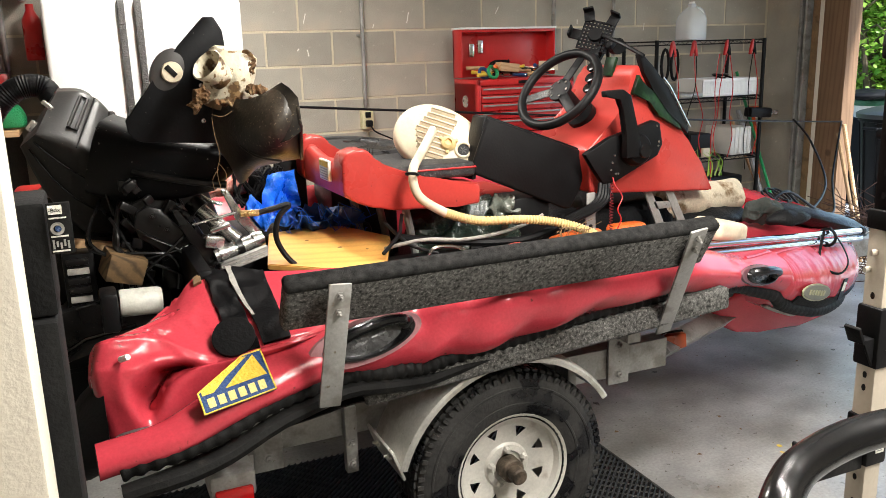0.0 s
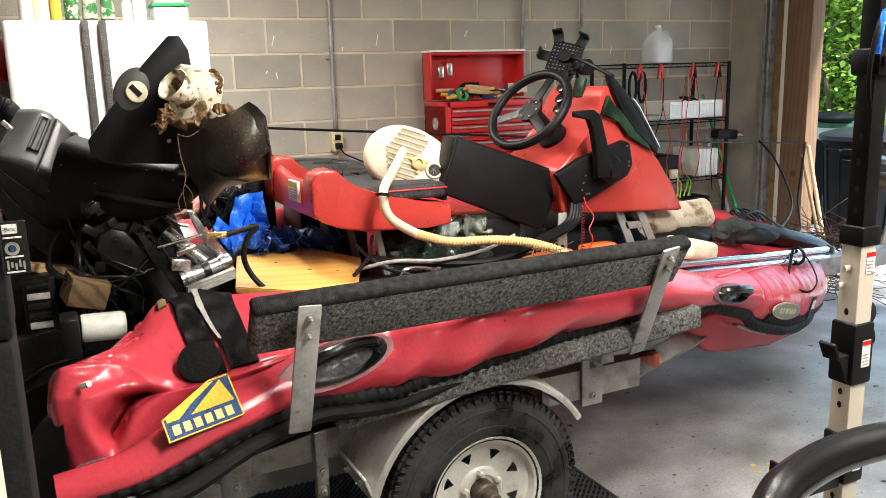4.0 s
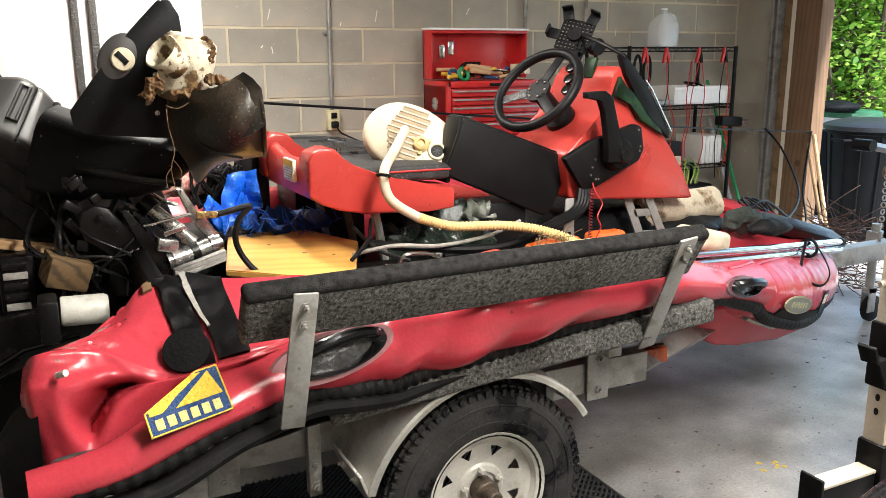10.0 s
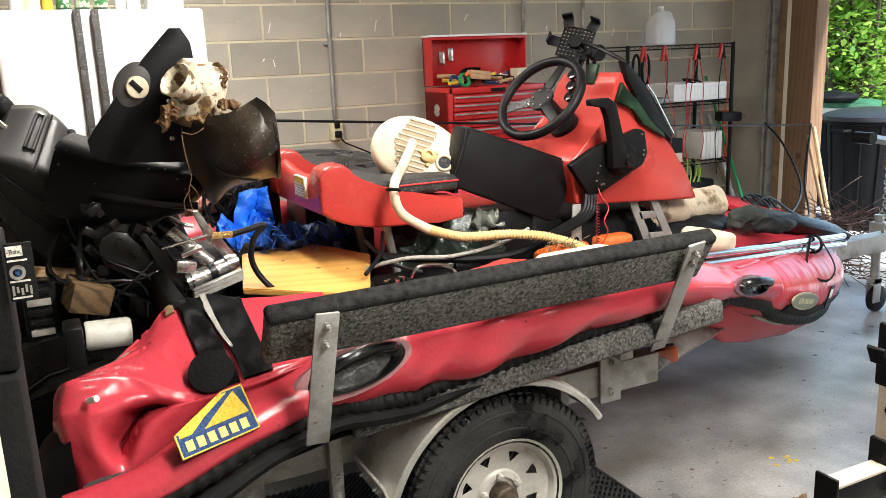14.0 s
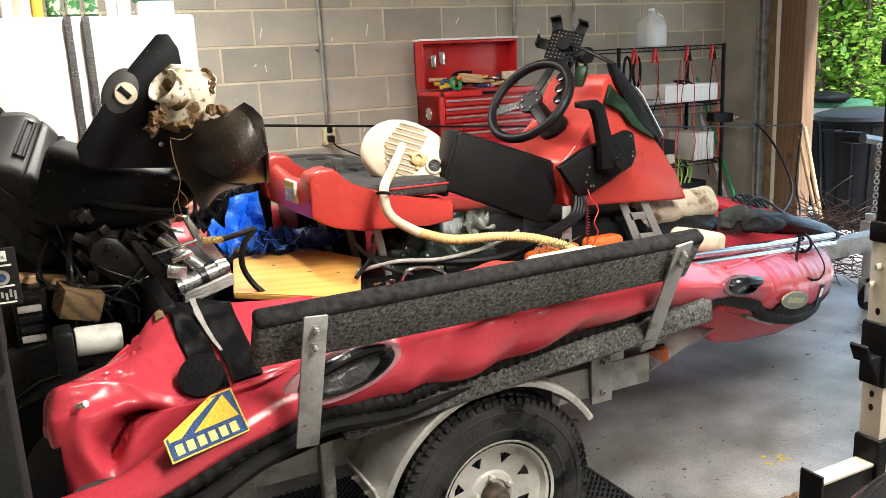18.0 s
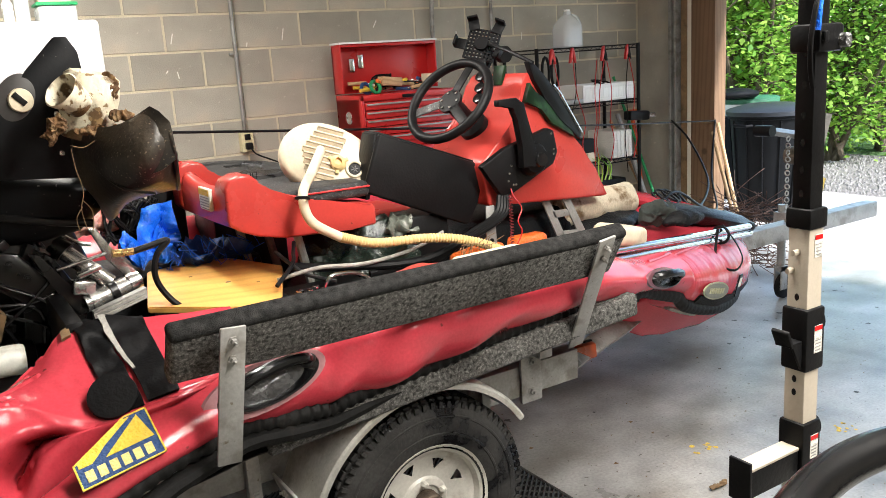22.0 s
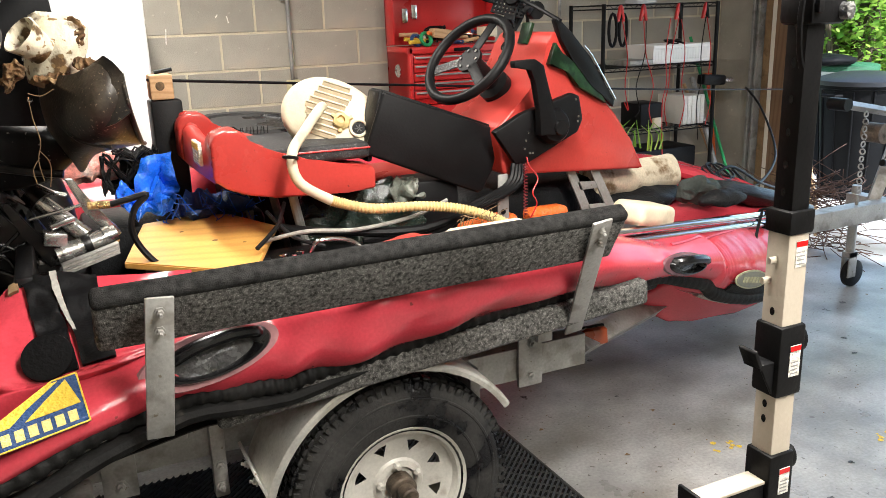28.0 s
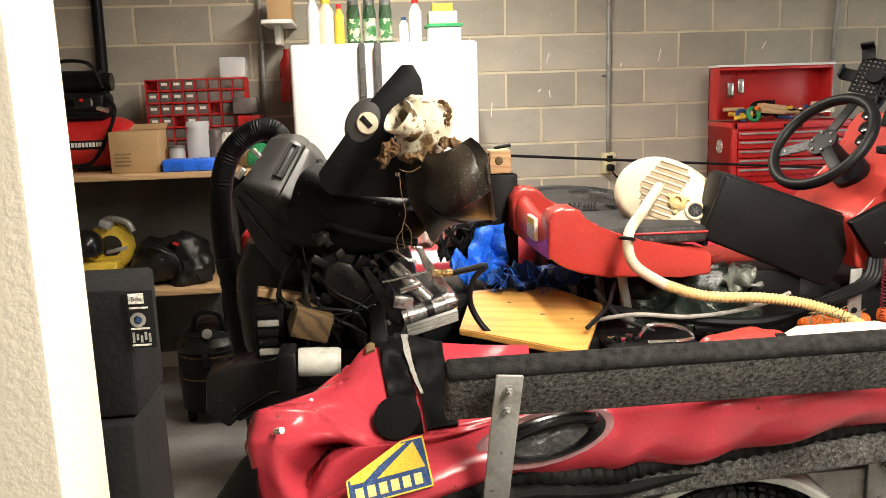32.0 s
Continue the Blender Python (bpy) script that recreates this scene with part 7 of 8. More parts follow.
solo("striped_cloth", crumple((-1.45, 3.0, 1.07), (0.08, 0.06, 0.045), 0.035, 11, 3.0), mat("striped_red_cloth", (0.70, 0.28, 0.24), 0.8, var=0.4, scale=30, bump=0.004, second=(0.75, 0.62, 0.55), mix_at=0.5, mix_scale=14), "red and white cloth bundle behind the motor", "cloth")
net = [sweep([(-1.335 + 0.085 * math.sin(k * 2.1 + j * 0.9), 2.99 + 0.06 * math.cos(k * 1.3 + j * 1.4), 1.05 + 0.065 * math.sin(k * 0.7 + j * 2.2)) for j in range(7)], 0.0032, 5, per=4) for k in range(46)]
net.append(lump((-1.335, 3.03, 1.04), (0.075, 0.04, 0.06), 0.012, 16, 3.0, 3))
solo("black_net", join(*net), M_BLACK, "tangled black cord net on the tarpaulin", "net")
_fr = random.Random(11)
fray = [sweep([(x, y, z), (x + _fr.uniform(-0.03, 0.03), y - 0.02, z - _fr.uniform(0.0, 0.05)), (x + _fr.uniform(-0.06, 0.06), y - 0.05, z - _fr.uniform(-0.02, 0.08))], 0.0016, 4, per=3) for x, y, z in [(_fr.uniform(-1.3, -0.98), _fr.uniform(2.80, 2.88), _fr.uniform(0.88, 0.99)) for _ in range(44)]]
tagged(part("frayed_threads", join(*fray), M_BLUE_TARP, None), "loose frayed blue threads of the tarpaulin", "threads", kind="stuff")
solo("green_bag", crumple((-0.70, 2.66, 0.87), (0.19, 0.15, 0.11), 0.06, 7, 6.0), mat("dark_green_vinyl", (0.010, 0.016, 0.012), 0.22, var=0.3, scale=10, bump=0.004), "dark green shiny crumpled bag under the seat", "bag")
solo("white_bag", crumple((-0.58, 2.60, 0.95), (0.075, 0.05, 0.035), 0.04, 13, 2.0), mat("pale_plastic_sheet", (0.12, 0.13, 0.11), 0.2, var=0.3, scale=14, bump=0.004), "crumpled pale plastic on the green bag", "bag")
solo("red_tank", box(-0.72, -0.44, 2.68, 2.95, 0.70, 1.0, 0.04, 3), M_RED_GRP, "red fuel tank beside the console", "fuel tank")
wt = thing("white_fender", -0.55, 2.2, 0.85, "long white plastic fender lying along the boat", "fender")
part("body", sweep([(-0.64, 2.21, 0.895), (-0.60, 2.21, 0.895), (-0.40, 2.20, 0.90), (-0.33, 2.20, 0.90)], lambda u: 0.012 if u in (0.0, 1.0) else 0.030, 16), M_CREAM, wt)
part("tip", rod((-0.66, 2.21, 0.895), (-0.63, 2.21, 0.895), 0.015, 10), M_BLACK, wt)
solo("red_cushion", lump((-0.72, 2.24, 0.87), (0.13, 0.05, 0.05), 0.01, 12, 8.0), M_RED_GRP, "red fabric fold beside the white fender", "fabric")
orange = thing("orange_jackets", -0.3, 2.45, 0.75, "bright orange foam pieces under the console", "life jackets")
for c, s, r in (((-0.56, 2.46, 0.80), (0.10, 0.10, 0.07), 8), ((-0.33, 2.50, 0.83), (0.2, 0.09, 0.06), -4), ((-0.10, 2.52, 0.84), (0.16, 0.07, 0.05), 3)):
    part("piece", cbox(c, s, 0.02, (0, r, 10), 3), M_ORANGE, orange)
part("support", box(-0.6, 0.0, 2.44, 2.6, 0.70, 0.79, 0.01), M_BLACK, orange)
trayt = thing("black_tray", -0.9, 2.4, 0.7, "black plastic tray with chrome bits and a wire handle", "tray")
part("tray", box(-1.05, -0.80, 2.33, 2.50, 0.70, 0.862, 0.01), M_BLACK, trayt)
part("rim", sweep([(-0.955, 2.36, 0.875), (-0.93, 2.36, 0.905), (-0.86, 2.36, 0.90), (-0.815, 2.36, 0.875), (-0.83, 2.34, 0.865), (-0.94, 2.34, 0.865)], 0.006, 8, per=5), M_CHROME, trayt, "shiny tray rim")
for k in range(7):
    part("fitting", cbox((-1.04 + 0.013 * k, 2.36 + 0.012 * (k % 3), 0.87), (0.02, 0.012, 0.012 + 0.006 * (k % 2)), 0.002, (0, 0, 30 * k)), M_CHROME if k % 2 else M_BLACK, trayt)
for k, (pts, m, r) in enumerate((([(-1.06, 2.45, 0.90), (-0.95, 2.40, 0.925), (-0.8, 2.40, 0.91), (-0.62, 2.42, 0.92), (-0.5, 2.44, 0.95)], M_OLDWEB, 0.006), ([(-1.0, 2.5, 0.92), (-0.85, 2.44, 0.90), (-0.6, 2.40, 0.885), (-0.4, 2.42, 0.93)], M_BLACK, 0.013), ([(-1.02, 2.55, 0.96), (-1.0, 2.5, 0.93), (-0.97, 2.44, 0.90), (-0.9, 2.40, 0.875)], M_RUBBER, 0.006), ([(-1.1, 2.35, 0.91), (-1.03, 2.4, 0.95), (-1.0, 2.46, 0.97), (-0.98, 2.5, 0.99)], M_BLACK, 0.006))):
    solo("loose_cable", sweep(pts, r, 8, per=6), m, "loose cable lying among the clutter", "cable", "cables in the boat")
solo("grass_tuft", join(*[sweep([(x, y, 0.90), (x + _fr.uniform(-0.02, 0.02), y, 0.93), (x + _fr.uniform(-0.05, 0.05), y - 0.02, 0.93 + _fr.uniform(-0.02, 0.03))], 0.0012, 4, per=2) for x, y in [(_fr.uniform(-0.55, -0.44), _fr.uniform(2.24, 2.32)) for _ in range(14)]]), M_TIMBER_D, "wisps of dry grass on the clutter", "grass")
solo("weeds", join(*[sweep([(x, y, 0.86), (x + _fr.uniform(-0.02, 0.02), y, 0.93), (x + _fr.uniform(-0.06, 0.06), y, 0.95 + _fr.uniform(-0.01, 0.05))], lambda u: 0.005 * (1 - u) + 0.0008, 4, per=3) for x, y in [(_fr.uniform(0.55, 1.0), _fr.uniform(3.2, 3.45)) for _ in range(40)]]), M_LEAF, "small green weeds growing in the boat", "weeds")
# black lump added to darken the space under the console
solo("shade_lump", rumple(box(-0.34, 0.26, 2.66, 3.25, 0.702, 0.90, 0.06, 4), 0.012, 8), M_DARKBAG, "added black lump standing in for shaded clutter under the console", "bag")
# bow load
solo("canvas_roll", rumple(sweep([(0.20, 2.72, 0.872), (0.24, 2.72, 0.872), (0.42, 2.74, 0.868), (0.60, 2.76, 0.862), (0.64, 2.76, 0.862)], lambda u: 0.03 if u in (0, 1) else 0.064, 22, per=5), 0.012, 9), M_CANVAS, "stained pale canvas roll on the bow", "canvas")
solo("canvas_prop", lump((0.42, 2.72, 0.79), (0.22, 0.12, 0.05), 0.02, 8, 3.0), M_DARKBAG, "dark wet cloth under the canvas roll", "cloth")
solo("green_cloth", crumple((0.60, 2.56, 0.825), (0.075, 0.06, 0.045), 0.04, 9, 8.0), mat("grey_green_cloth", (0.022, 0.029, 0.025), 0.7, var=0.4, scale=16, bump=0.006), "grey green crumpled cloth on the bow", "cloth")
solo("white_pad", rumple(cbox((0.10, 2.26, 0.865), (0.22, 0.12, 0.07), 0.025, (0, 12, 20), 4), 0.006, 12), M_CREAM, "dirty cream foam pad on the bow", "pad")
solo("black_bag", rumple(loft([[(x, 2.62 + w * math.cos(q), z + h * math.sin(q)) for q in [2 * math.pi * j / 20 for j in range(20)]] for x, z, w, h in ((0.70, 0.822, 0.02, 0.010), (0.74, 0.81, 0.07, 0.022), (0.86, 0.775, 0.12, 0.042), (1.0, 0.735, 0.12, 0.045), (1.12, 0.70, 0.09, 0.042), (1.22, 0.675, 0.05, 0.026), (1.27, 0.668, 0.02, 0.012))]), 0.020, 11), M_WETBAG, "flat black bag lying over the bow", "bag")
solo("black_bag", lump((0.52, 2.36, 0.845), (0.10, 0.05, 0.03), 0.015, 12, 2.0), M_DARKBAG, "scrap of black cloth under the poles", "cloth")
part("bow_ring", ring((0.30, 2.40, 0.83), (0.3, -0.8, 0.3), 0.02, 0.003, 20, 6), M_BLACK, boat)

# ---- outboard motor ----
mot = thing("outboard_motor", -1.8, 2.75, 0.75, "large black outboard motor tilted up at the stern", "outboard motor")


def lofted(secs, m, sm=50, lab="", nm="cowl"):
    return part(nm, loft(secs), m, mot, lab, sm)


def rsec(c, u, v, hu, hv, p=0.28, n=36):
    """A rounded rectangle round c in the directions u, v."""
    out = []
    for j in range(n):
        q = 2 * math.pi * j / n
        cu, sv = math.cos(q), math.sin(q)
        out.append(Vector(c) + Vector(u) * hu * (abs(cu) ** p) * (1 if cu > 0 else -1) + Vector(v) * hv * (abs(sv) ** p) * (1 if sv > 0 else -1))
    return out


# cowl: stations from its top to the collar; each has a top edge, a ridge and a lower edge
M_COWL = mat("weathered_cowl", (0.0125, 0.0115, 0.0105), 0.45, var=0.3, scale=7, bump=0.0006, spec=0.28, second=(0.022, 0.019, 0.015), mix_at=0.55, mix_scale=5, specks=(120, 0.71, (0.08, 0.068, 0.052)))
COWL = [((-1.927, 2.85, 1.405), (-1.992, 2.64, 1.297), (-2.041, 2.76, 1.255)),
        ((-1.862, 2.84, 1.401), (-1.933, 2.63, 1.273), (-1.987, 2.75, 1.109)),
        ((-1.816, 2.84, 1.370), (-1.876, 2.62, 1.246), (-1.892, 2.74, 0.983)),
        ((-1.784, 2.83, 1.331), (-1.795, 2.63, 1.180), (-1.746, 2.74, 0.928)),
        ((-1.749, 2.80, 1.264), (-1.713, 2.64, 1.121), (-1.678, 2.74, 0.931))]
_up, _ri, _lo = (smooth_path([st[k] for st in COWL], 8) for k in range(3))


def cowl_section(i, grow=1.0):
    """One ring of the cowl: flat panels with soft corners."""
    a, b, c = _up[i], _ri[i], _lo[i]
    back = Vector((0, 0.30, 0))
    cor = [a + back, a, b, c, c + back]
    mid = sum(cor, Vector()) / 5
    out = []
    for k, q in enumerate(cor):
        prev, nxt = cor[k - 1], cor[(k + 1) % 5]
        for f in (0.12, 0.05):
            out.append(q.lerp(prev, f))
        out.append(q.lerp((prev + nxt) / 2, 0.035))
        for f in (0.05, 0.12):
            out.append(q.lerp(nxt, f))
    return [mid + (q - mid) * grow for q in out]


_nst = len(_up)
cowl = part("cowl", loft([cowl_section(0, 0.80), cowl_section(0, 0.93)] + [cowl_section(i, 0.985 if i in (14, 15, 25) else 1.0) for i in range(_nst)] + [cowl_section(_nst - 1, 0.8)]), M_COWL, mot, "scuffed black motor cowl with vent slot", 40)
part("collar", sweep([q + Vector((0, -0.004, 0)) for q in (_up[24], _up[24].lerp(_ri[24], 0.35), _up[24].lerp(_ri[24], 0.7), _ri[24], _ri[24].lerp(_lo[24], 0.4), _lo[24])], 0.012, 10, per=4), M_COWL, cowl, "raised collar round the cowl's foot")


def on_cowl(i, v, out=0.0):
    return _up[i].lerp(_ri[i], v) + Vector((-0.45, -0.7, 0.55)).normalized() * out


vr = part("vent_rim", sweep([on_cowl(9, 0.10, 0.004), on_cowl(12, 0.10, 0.004), on_cowl(12, 0.72, 0.004), on_cowl(9, 0.72, 0.004)], 0.0055, 8, closed=True), M_COWL, cowl, "raised rim of the air vent")
part("vent", loft([[on_cowl(i, v, o) for i, o in ((9, 0.0015), (12, 0.0015), (12, -0.006), (9, -0.006))] for v in (0.12, 0.70)]), M_NEOPRENE, vr, "dark recessed air vent", 0)
part("panel_seam", sweep([on_cowl(14, v, 0.001) for v in (0.0, 0.25, 0.5, 0.75, 1.0)], 0.0025, 6), M_NEOPRENE, cowl)
part("keyhole", sweep([on_cowl(19, 0.34, 0.001), on_cowl(18, 0.50, 0.001)], 0.006, 8, flat=0.6), M_NEOPRENE, cowl)
part("latch", cbox((-1.953, 2.70, 1.372), (0.035, 0.02, 0.014), 0.004, (0, 45, 0)), M_ALLOY, cowl, "bright cowl latch")
part("latch", cbox((-2.0, 2.69, 1.318), (0.02, 0.016, 0.034), 0.004, (0, 40, 0)), M_ALLOY, cowl, "bright cowl latch")
for k0, o in ((0.30, 0.0), (0.62, 0.0)):
    part("side_groove", sweep([_ri[i].lerp(_lo[i], k0) + Vector((-0.003, -0.003, 0)) for i in range(2, 30, 3)], 0.0022, 6), M_NEOPRENE, cowl)
part("cowl_pan", rumple(loft([rsec((-1.90, 2.92, z), (1, 0, 0), (0, 1, 0), a, 0.16, 0.5) for z, a in ((0.72, 0.12), (0.78, 0.15), (0.92, 0.165), (1.02, 0.16), (1.10, 0.12))]), 0.006, 9), M_MOTOR, mot, "black lower engine pan", 50)
# dark housing from the cowl to the nozzle
part("drive_leg", rumple(loft([rsec(c, (0.25, -0.2, 0.9), (0.35, 0.9, 0.1), a, b, 0.6) for c, a, b in (((-1.83, 2.72, 1.225), 0.12, 0.11), ((-1.76, 2.62, 1.205), 0.115, 0.10), ((-1.68, 2.54, 1.195), 0.10, 0.085), ((-1.60, 2.49, 1.19), 0.088, 0.075), ((-1.53, 2.46, 1.19), 0.068, 0.06), ((-1.49, 2.45, 1.20), 0.03, 0.03))]), 0.004, 12), M_SKEG, mot, "oily black drive leg", 50)
part("leg_rib", sweep([(-1.76, 2.50, 1.19), (-1.68, 2.445, 1.175), (-1.60, 2.41, 1.16), (-1.53, 2.39, 1.15)], 0.010, 8, per=5), M_MOTOR, mot)
part("skeg", moved(prism([(-1.769, 1.336), (-1.697, 1.429), (-1.621, 1.521), (-1.551, 1.594), (-1.524, 1.594), (-1.504, 1.558), (-1.498, 1.494), (-1.517, 1.412), (-1.52, 1.261), (-1.734, 1.279), (-1.752, 1.287), (-1.765, 1.305)], 0.022, 0.004, 2), pose(0, 2.40, 0)), M_SKEG, mot, "flat black fin plate with scuffed corner")
for x, z in ((-1.572, 1.418), (-1.536, 1.379), (-1.574, 1.326)):
    part("rivet", lathe([(0, 0), (0.007, 0), (0.006, 0.004), (0.003, 0.006), (0, 0.006)], 12, along((x, 2.398, z), (0, -1, 0.1))), M_ALLOY, mot)
an = part("anode_plate", lathe([(0, 0), (0.056, 0), (0.055, 0.008), (0.045, 0.013), (0, 0.014)], 40, Matrix.Translation((-1.650, 2.412, 1.458)) @ pose(0, 0, 0, 90, 0, 0) @ pose(0, 0, 0, 0, 0, -30) @ Matrix.Diagonal((0.78, 1.12, 1, 1))), mat("grey_alloy", (0.055, 0.052, 0.050), 0.5, 0.2, var=0.12, scale=20, bump=0), mot, "dark grey trim plate")
part("anode", lathe([(0, 0), (0.028, 0), (0.026, 0.006), (0.0, 0.008)], 26, along((-1.642, 2.398, 1.455), (0.1, -1, 0.05))), M_CREAM, an, "pale round anode")
part("anode_slot", cbox((-1.645, 2.389, 1.458), (0.034, 0.003, 0.014), 0.001, (0, 48, 0)), M_MOTOR, an)
# fouled exhaust hub: a flared pipe let into a wider one
M_FOUL = mat("fouled_white_hub", (0.66, 0.60, 0.45), 0.5, var=0.2, scale=20, bump=0.005, fine=70, second=(0.10, 0.055, 0.02), mix_at=0.52, mix_scale=17, sharp=0.06, specks=(60, 0.6, (0.22, 0.14, 0.06)))
part("propeller_hub", rumple(lathe([(0.052, -0.07), (0.058, -0.03), (0.064, 0.03), (0.060, 0.075), (0.048, 0.085), (0.04, 0.07), (0.0, 0.06)], 44, along((-1.508, 2.35, 1.425), (0.22, -0.12, 0.95))), 0.005, 18), M_FOUL, mot, "white hub fouled with brown weed", 60)
part("exhaust_mouth", rumple(lathe([(0.03, 0.0), (0.036, 0.035), (0.044, 0.062), (0.041, 0.065), (0.030, 0.040), (0.022, 0.01), (0, 0.005)], 36, along((-1.53, 2.29, 1.435), (-0.66, -0.42, 0.58))), 0.002, 30), M_FOUL, mot, "flared white exhaust mouth", 60)
part("weed_clump", crumple((-1.605, 2.25, 1.385), (0.020, 0.010, 0.040), 0.012, 36, 1.0, (0, 40, 0)), M_MUD, mot, "clump of brown dried weed", 0)
for c, s, sd in (((-1.51, 2.265, 1.378), (0.05, 0.012, 0.010), 3), ((-1.455, 2.275, 1.405), (0.026, 0.014, 0.010), 5), ((-1.462, 2.31, 1.47), (0.016, 0.02, 0.035), 6)):
    part("dried_weed", crumple(c, s, 0.012, 34, sd), M_MUD, mot, "brown dried weed", 0)
for pts in ([(-1.575, 2.24, 1.345), (-1.573, 2.235, 1.30), (-1.565, 2.23, 1.25), (-1.575, 2.23, 1.21), (-1.57, 2.23, 1.165)], [(-1.57, 2.23, 1.23), (-1.553, 2.23, 1.20), (-1.56, 2.23, 1.15)], [(-1.572, 2.23, 1.215), (-1.588, 2.23, 1.19), (-1.585, 2.23, 1.16)], [(-1.575, 2.24, 1.352), (-1.55, 2.235, 1.345), (-1.525, 2.23, 1.358)]):
    part("root_thread", sweep(pts, 0.0010, 5, per=4), M_TIMBER_D, mot, "dangling dry root")
# curved nozzle sheet below the hub
part("duct_plate", patch([[(-1.551, 2.36, 1.394), (-1.501, 2.24, 1.385), (-1.461, 2.15, 1.400), (-1.422, 2.12, 1.423), (-1.396, 2.09, 1.39)],
                          [(-1.555, 2.36, 1.326), (-1.519, 2.20, 1.309), (-1.47, 2.10, 1.326), (-1.43, 2.08, 1.338), (-1.391, 2.10, 1.323)],
                          [(-1.544, 2.38, 1.248), (-1.513, 2.26, 1.224), (-1.467, 2.16, 1.245), (-1.42, 2.14, 1.251), (-1.363, 2.20, 1.237)],
                          [(-1.512, 2.42, 1.213), (-1.492, 2.40, 1.149), (-1.46, 2.30, 1.201), (-1.404, 2.27, 1.216), (-1.353, 2.25, 1.224)]], 7, 0.012), M_DUCT, mot, "dirty black curved nozzle sheet", 60)
part("duct_fin", patch([[(-1.478, 2.17, 1.392), (-1.450, 2.14, 1.408), (-1.424, 2.112, 1.427)], [(-1.468, 2.13, 1.34), (-1.432, 2.095, 1.36), (-1.394, 2.080, 1.392)], [(-1.45, 2.11, 1.28), (-1.42, 2.09, 1.29), (-1.388, 2.092, 1.31)]], 2, 0.008), M_DUCT, mot, "flat cut corner of the nozzle sheet", 30)
part("duct_rim", sweep([(-1.396, 2.088, 1.39), (-1.389, 2.095, 1.32), (-1.366, 2.19, 1.24), (-1.353, 2.25, 1.224)], 0.005, 8, per=6), M_DUCT, mot)
part("duct_seam", sweep([(-1.545, 2.335, 1.345), (-1.525, 2.235, 1.29), (-1.49, 2.17, 1.25), (-1.43, 2.138, 1.235)], 0.003, 6, per=6), M_DUCT, mot)
part("duct_back", patch([[(-1.55, 2.42, 1.38), (-1.47, 2.34, 1.38), (-1.40, 2.26, 1.38)], [(-1.55, 2.46, 1.30), (-1.46, 2.42, 1.30), (-1.37, 2.36, 1.30)], [(-1.52, 2.44, 1.21), (-1.44, 2.38, 1.22), (-1.36, 2.30, 1.225)]], 4, 0.01), M_DUCT, mot, "far side of the nozzle", 60)
# swivel and clamp brackets
lofted([rsec(c, (1, 0, 0.2), (0, 1, 0), a, b, 0.6, 20) for c, a, b in (((-1.74, 2.66, 1.16), 0.06, 0.07), ((-1.70, 2.62, 1.06), 0.075, 0.09), ((-1.66, 2.60, 0.96), 0.06, 0.09), ((-1.62, 2.58, 0.88), 0.05, 0.08))], M_MOTOR, 40, "black swivel bracket", "swivel")
for y in (2.50, 2.70):
    part("clamp_bracket", moved(prism([(-1.78, 1.10), (-1.70, 1.13), (-1.62, 1.06), (-1.58, 0.98), (-1.60, 0.86), (-1.66, 0.80), (-1.72, 0.84), (-1.70, 0.96)], 0.025, 0.006), pose(0, y, 0)), M_MOTOR, mot)
lofted([rsec(c, (1, 0, 0.2), (0, 1, 0), a, b, 0.5, 20) for c, a, b in (((-1.66, 2.78, 1.24), 0.09, 0.08), ((-1.635, 2.76, 1.12), 0.085, 0.08), ((-1.60, 2.74, 1.0), 0.085, 0.08), ((-1.58, 2.72, 0.86), 0.08, 0.08))], M_MOTOR, 40, "oily black swivel housing", "swivel_housing")
part("foot_plate", moved(prism([(-2.092, 0.815), (-2.102, 0.712), (-2.045, 0.667), (-2.005, 0.705), (-1.93, 0.745), (-1.80, 0.765), (-1.70, 0.775), (-1.70, 0.865), (-1.93, 0.845)], 0.12, 0.006, 2), pose(0, 2.44, 0)), M_MOTOR, mot, "thick black bent plate")
part("foot_plate_edge", sweep([(-2.043, 2.437, 0.678), (-2.005, 2.437, 0.716), (-1.93, 2.437, 0.757), (-1.80, 2.437, 0.777)], 0.006, 6), M_BLACK_GLOSS, mot)
part("bracket_plate", moved(prism([(-1.775, 1.05), (-1.765, 1.085), (-1.735, 1.10), (-1.70, 1.09), (-1.668, 1.045), (-1.60, 0.96), (-1.565, 0.925), (-1.575, 0.895), (-1.64, 0.90), (-1.72, 0.99), (-1.765, 1.01)], 0.022, 0.006, 2), pose(0, 2.455, 0)), M_MOTOR, mot, "black clamp bracket side")
for x, z in ((-1.725, 1.07), (-1.69, 1.03), (-1.65, 0.97), (-1.61, 0.93)):
    bolt((x, 2.455, z), (0, -1, 0), mot, 0.007, M_MOTOR if z > 1.0 else M_GALV)
part("bracket_arm", moved(prism([(-1.682, 1.09), (-1.655, 1.085), (-1.615, 1.01), (-1.555, 0.95), (-1.560, 0.92), (-1.592, 0.915), (-1.64, 1.00)], 0.02, 0.004), pose(0, 2.435, 0)), M_MOTOR, mot, "oily black arm")
part("bracket_arm", moved(prism([(-1.53, 1.12), (-1.51, 1.118), (-1.475, 1.045), (-1.425, 0.985), (-1.412, 0.965), (-1.435, 0.95), (-1.495, 1.03)], 0.02, 0.004), pose(0, 2.50, 0)), M_ALLOY, mot, "scuffed alloy arm")
part("pivot_bar", rod((-1.575, 2.44, 0.942), (-1.43, 2.47, 0.973), 0.023, 18), M_ALLOY, mot, "bright pivot bar")
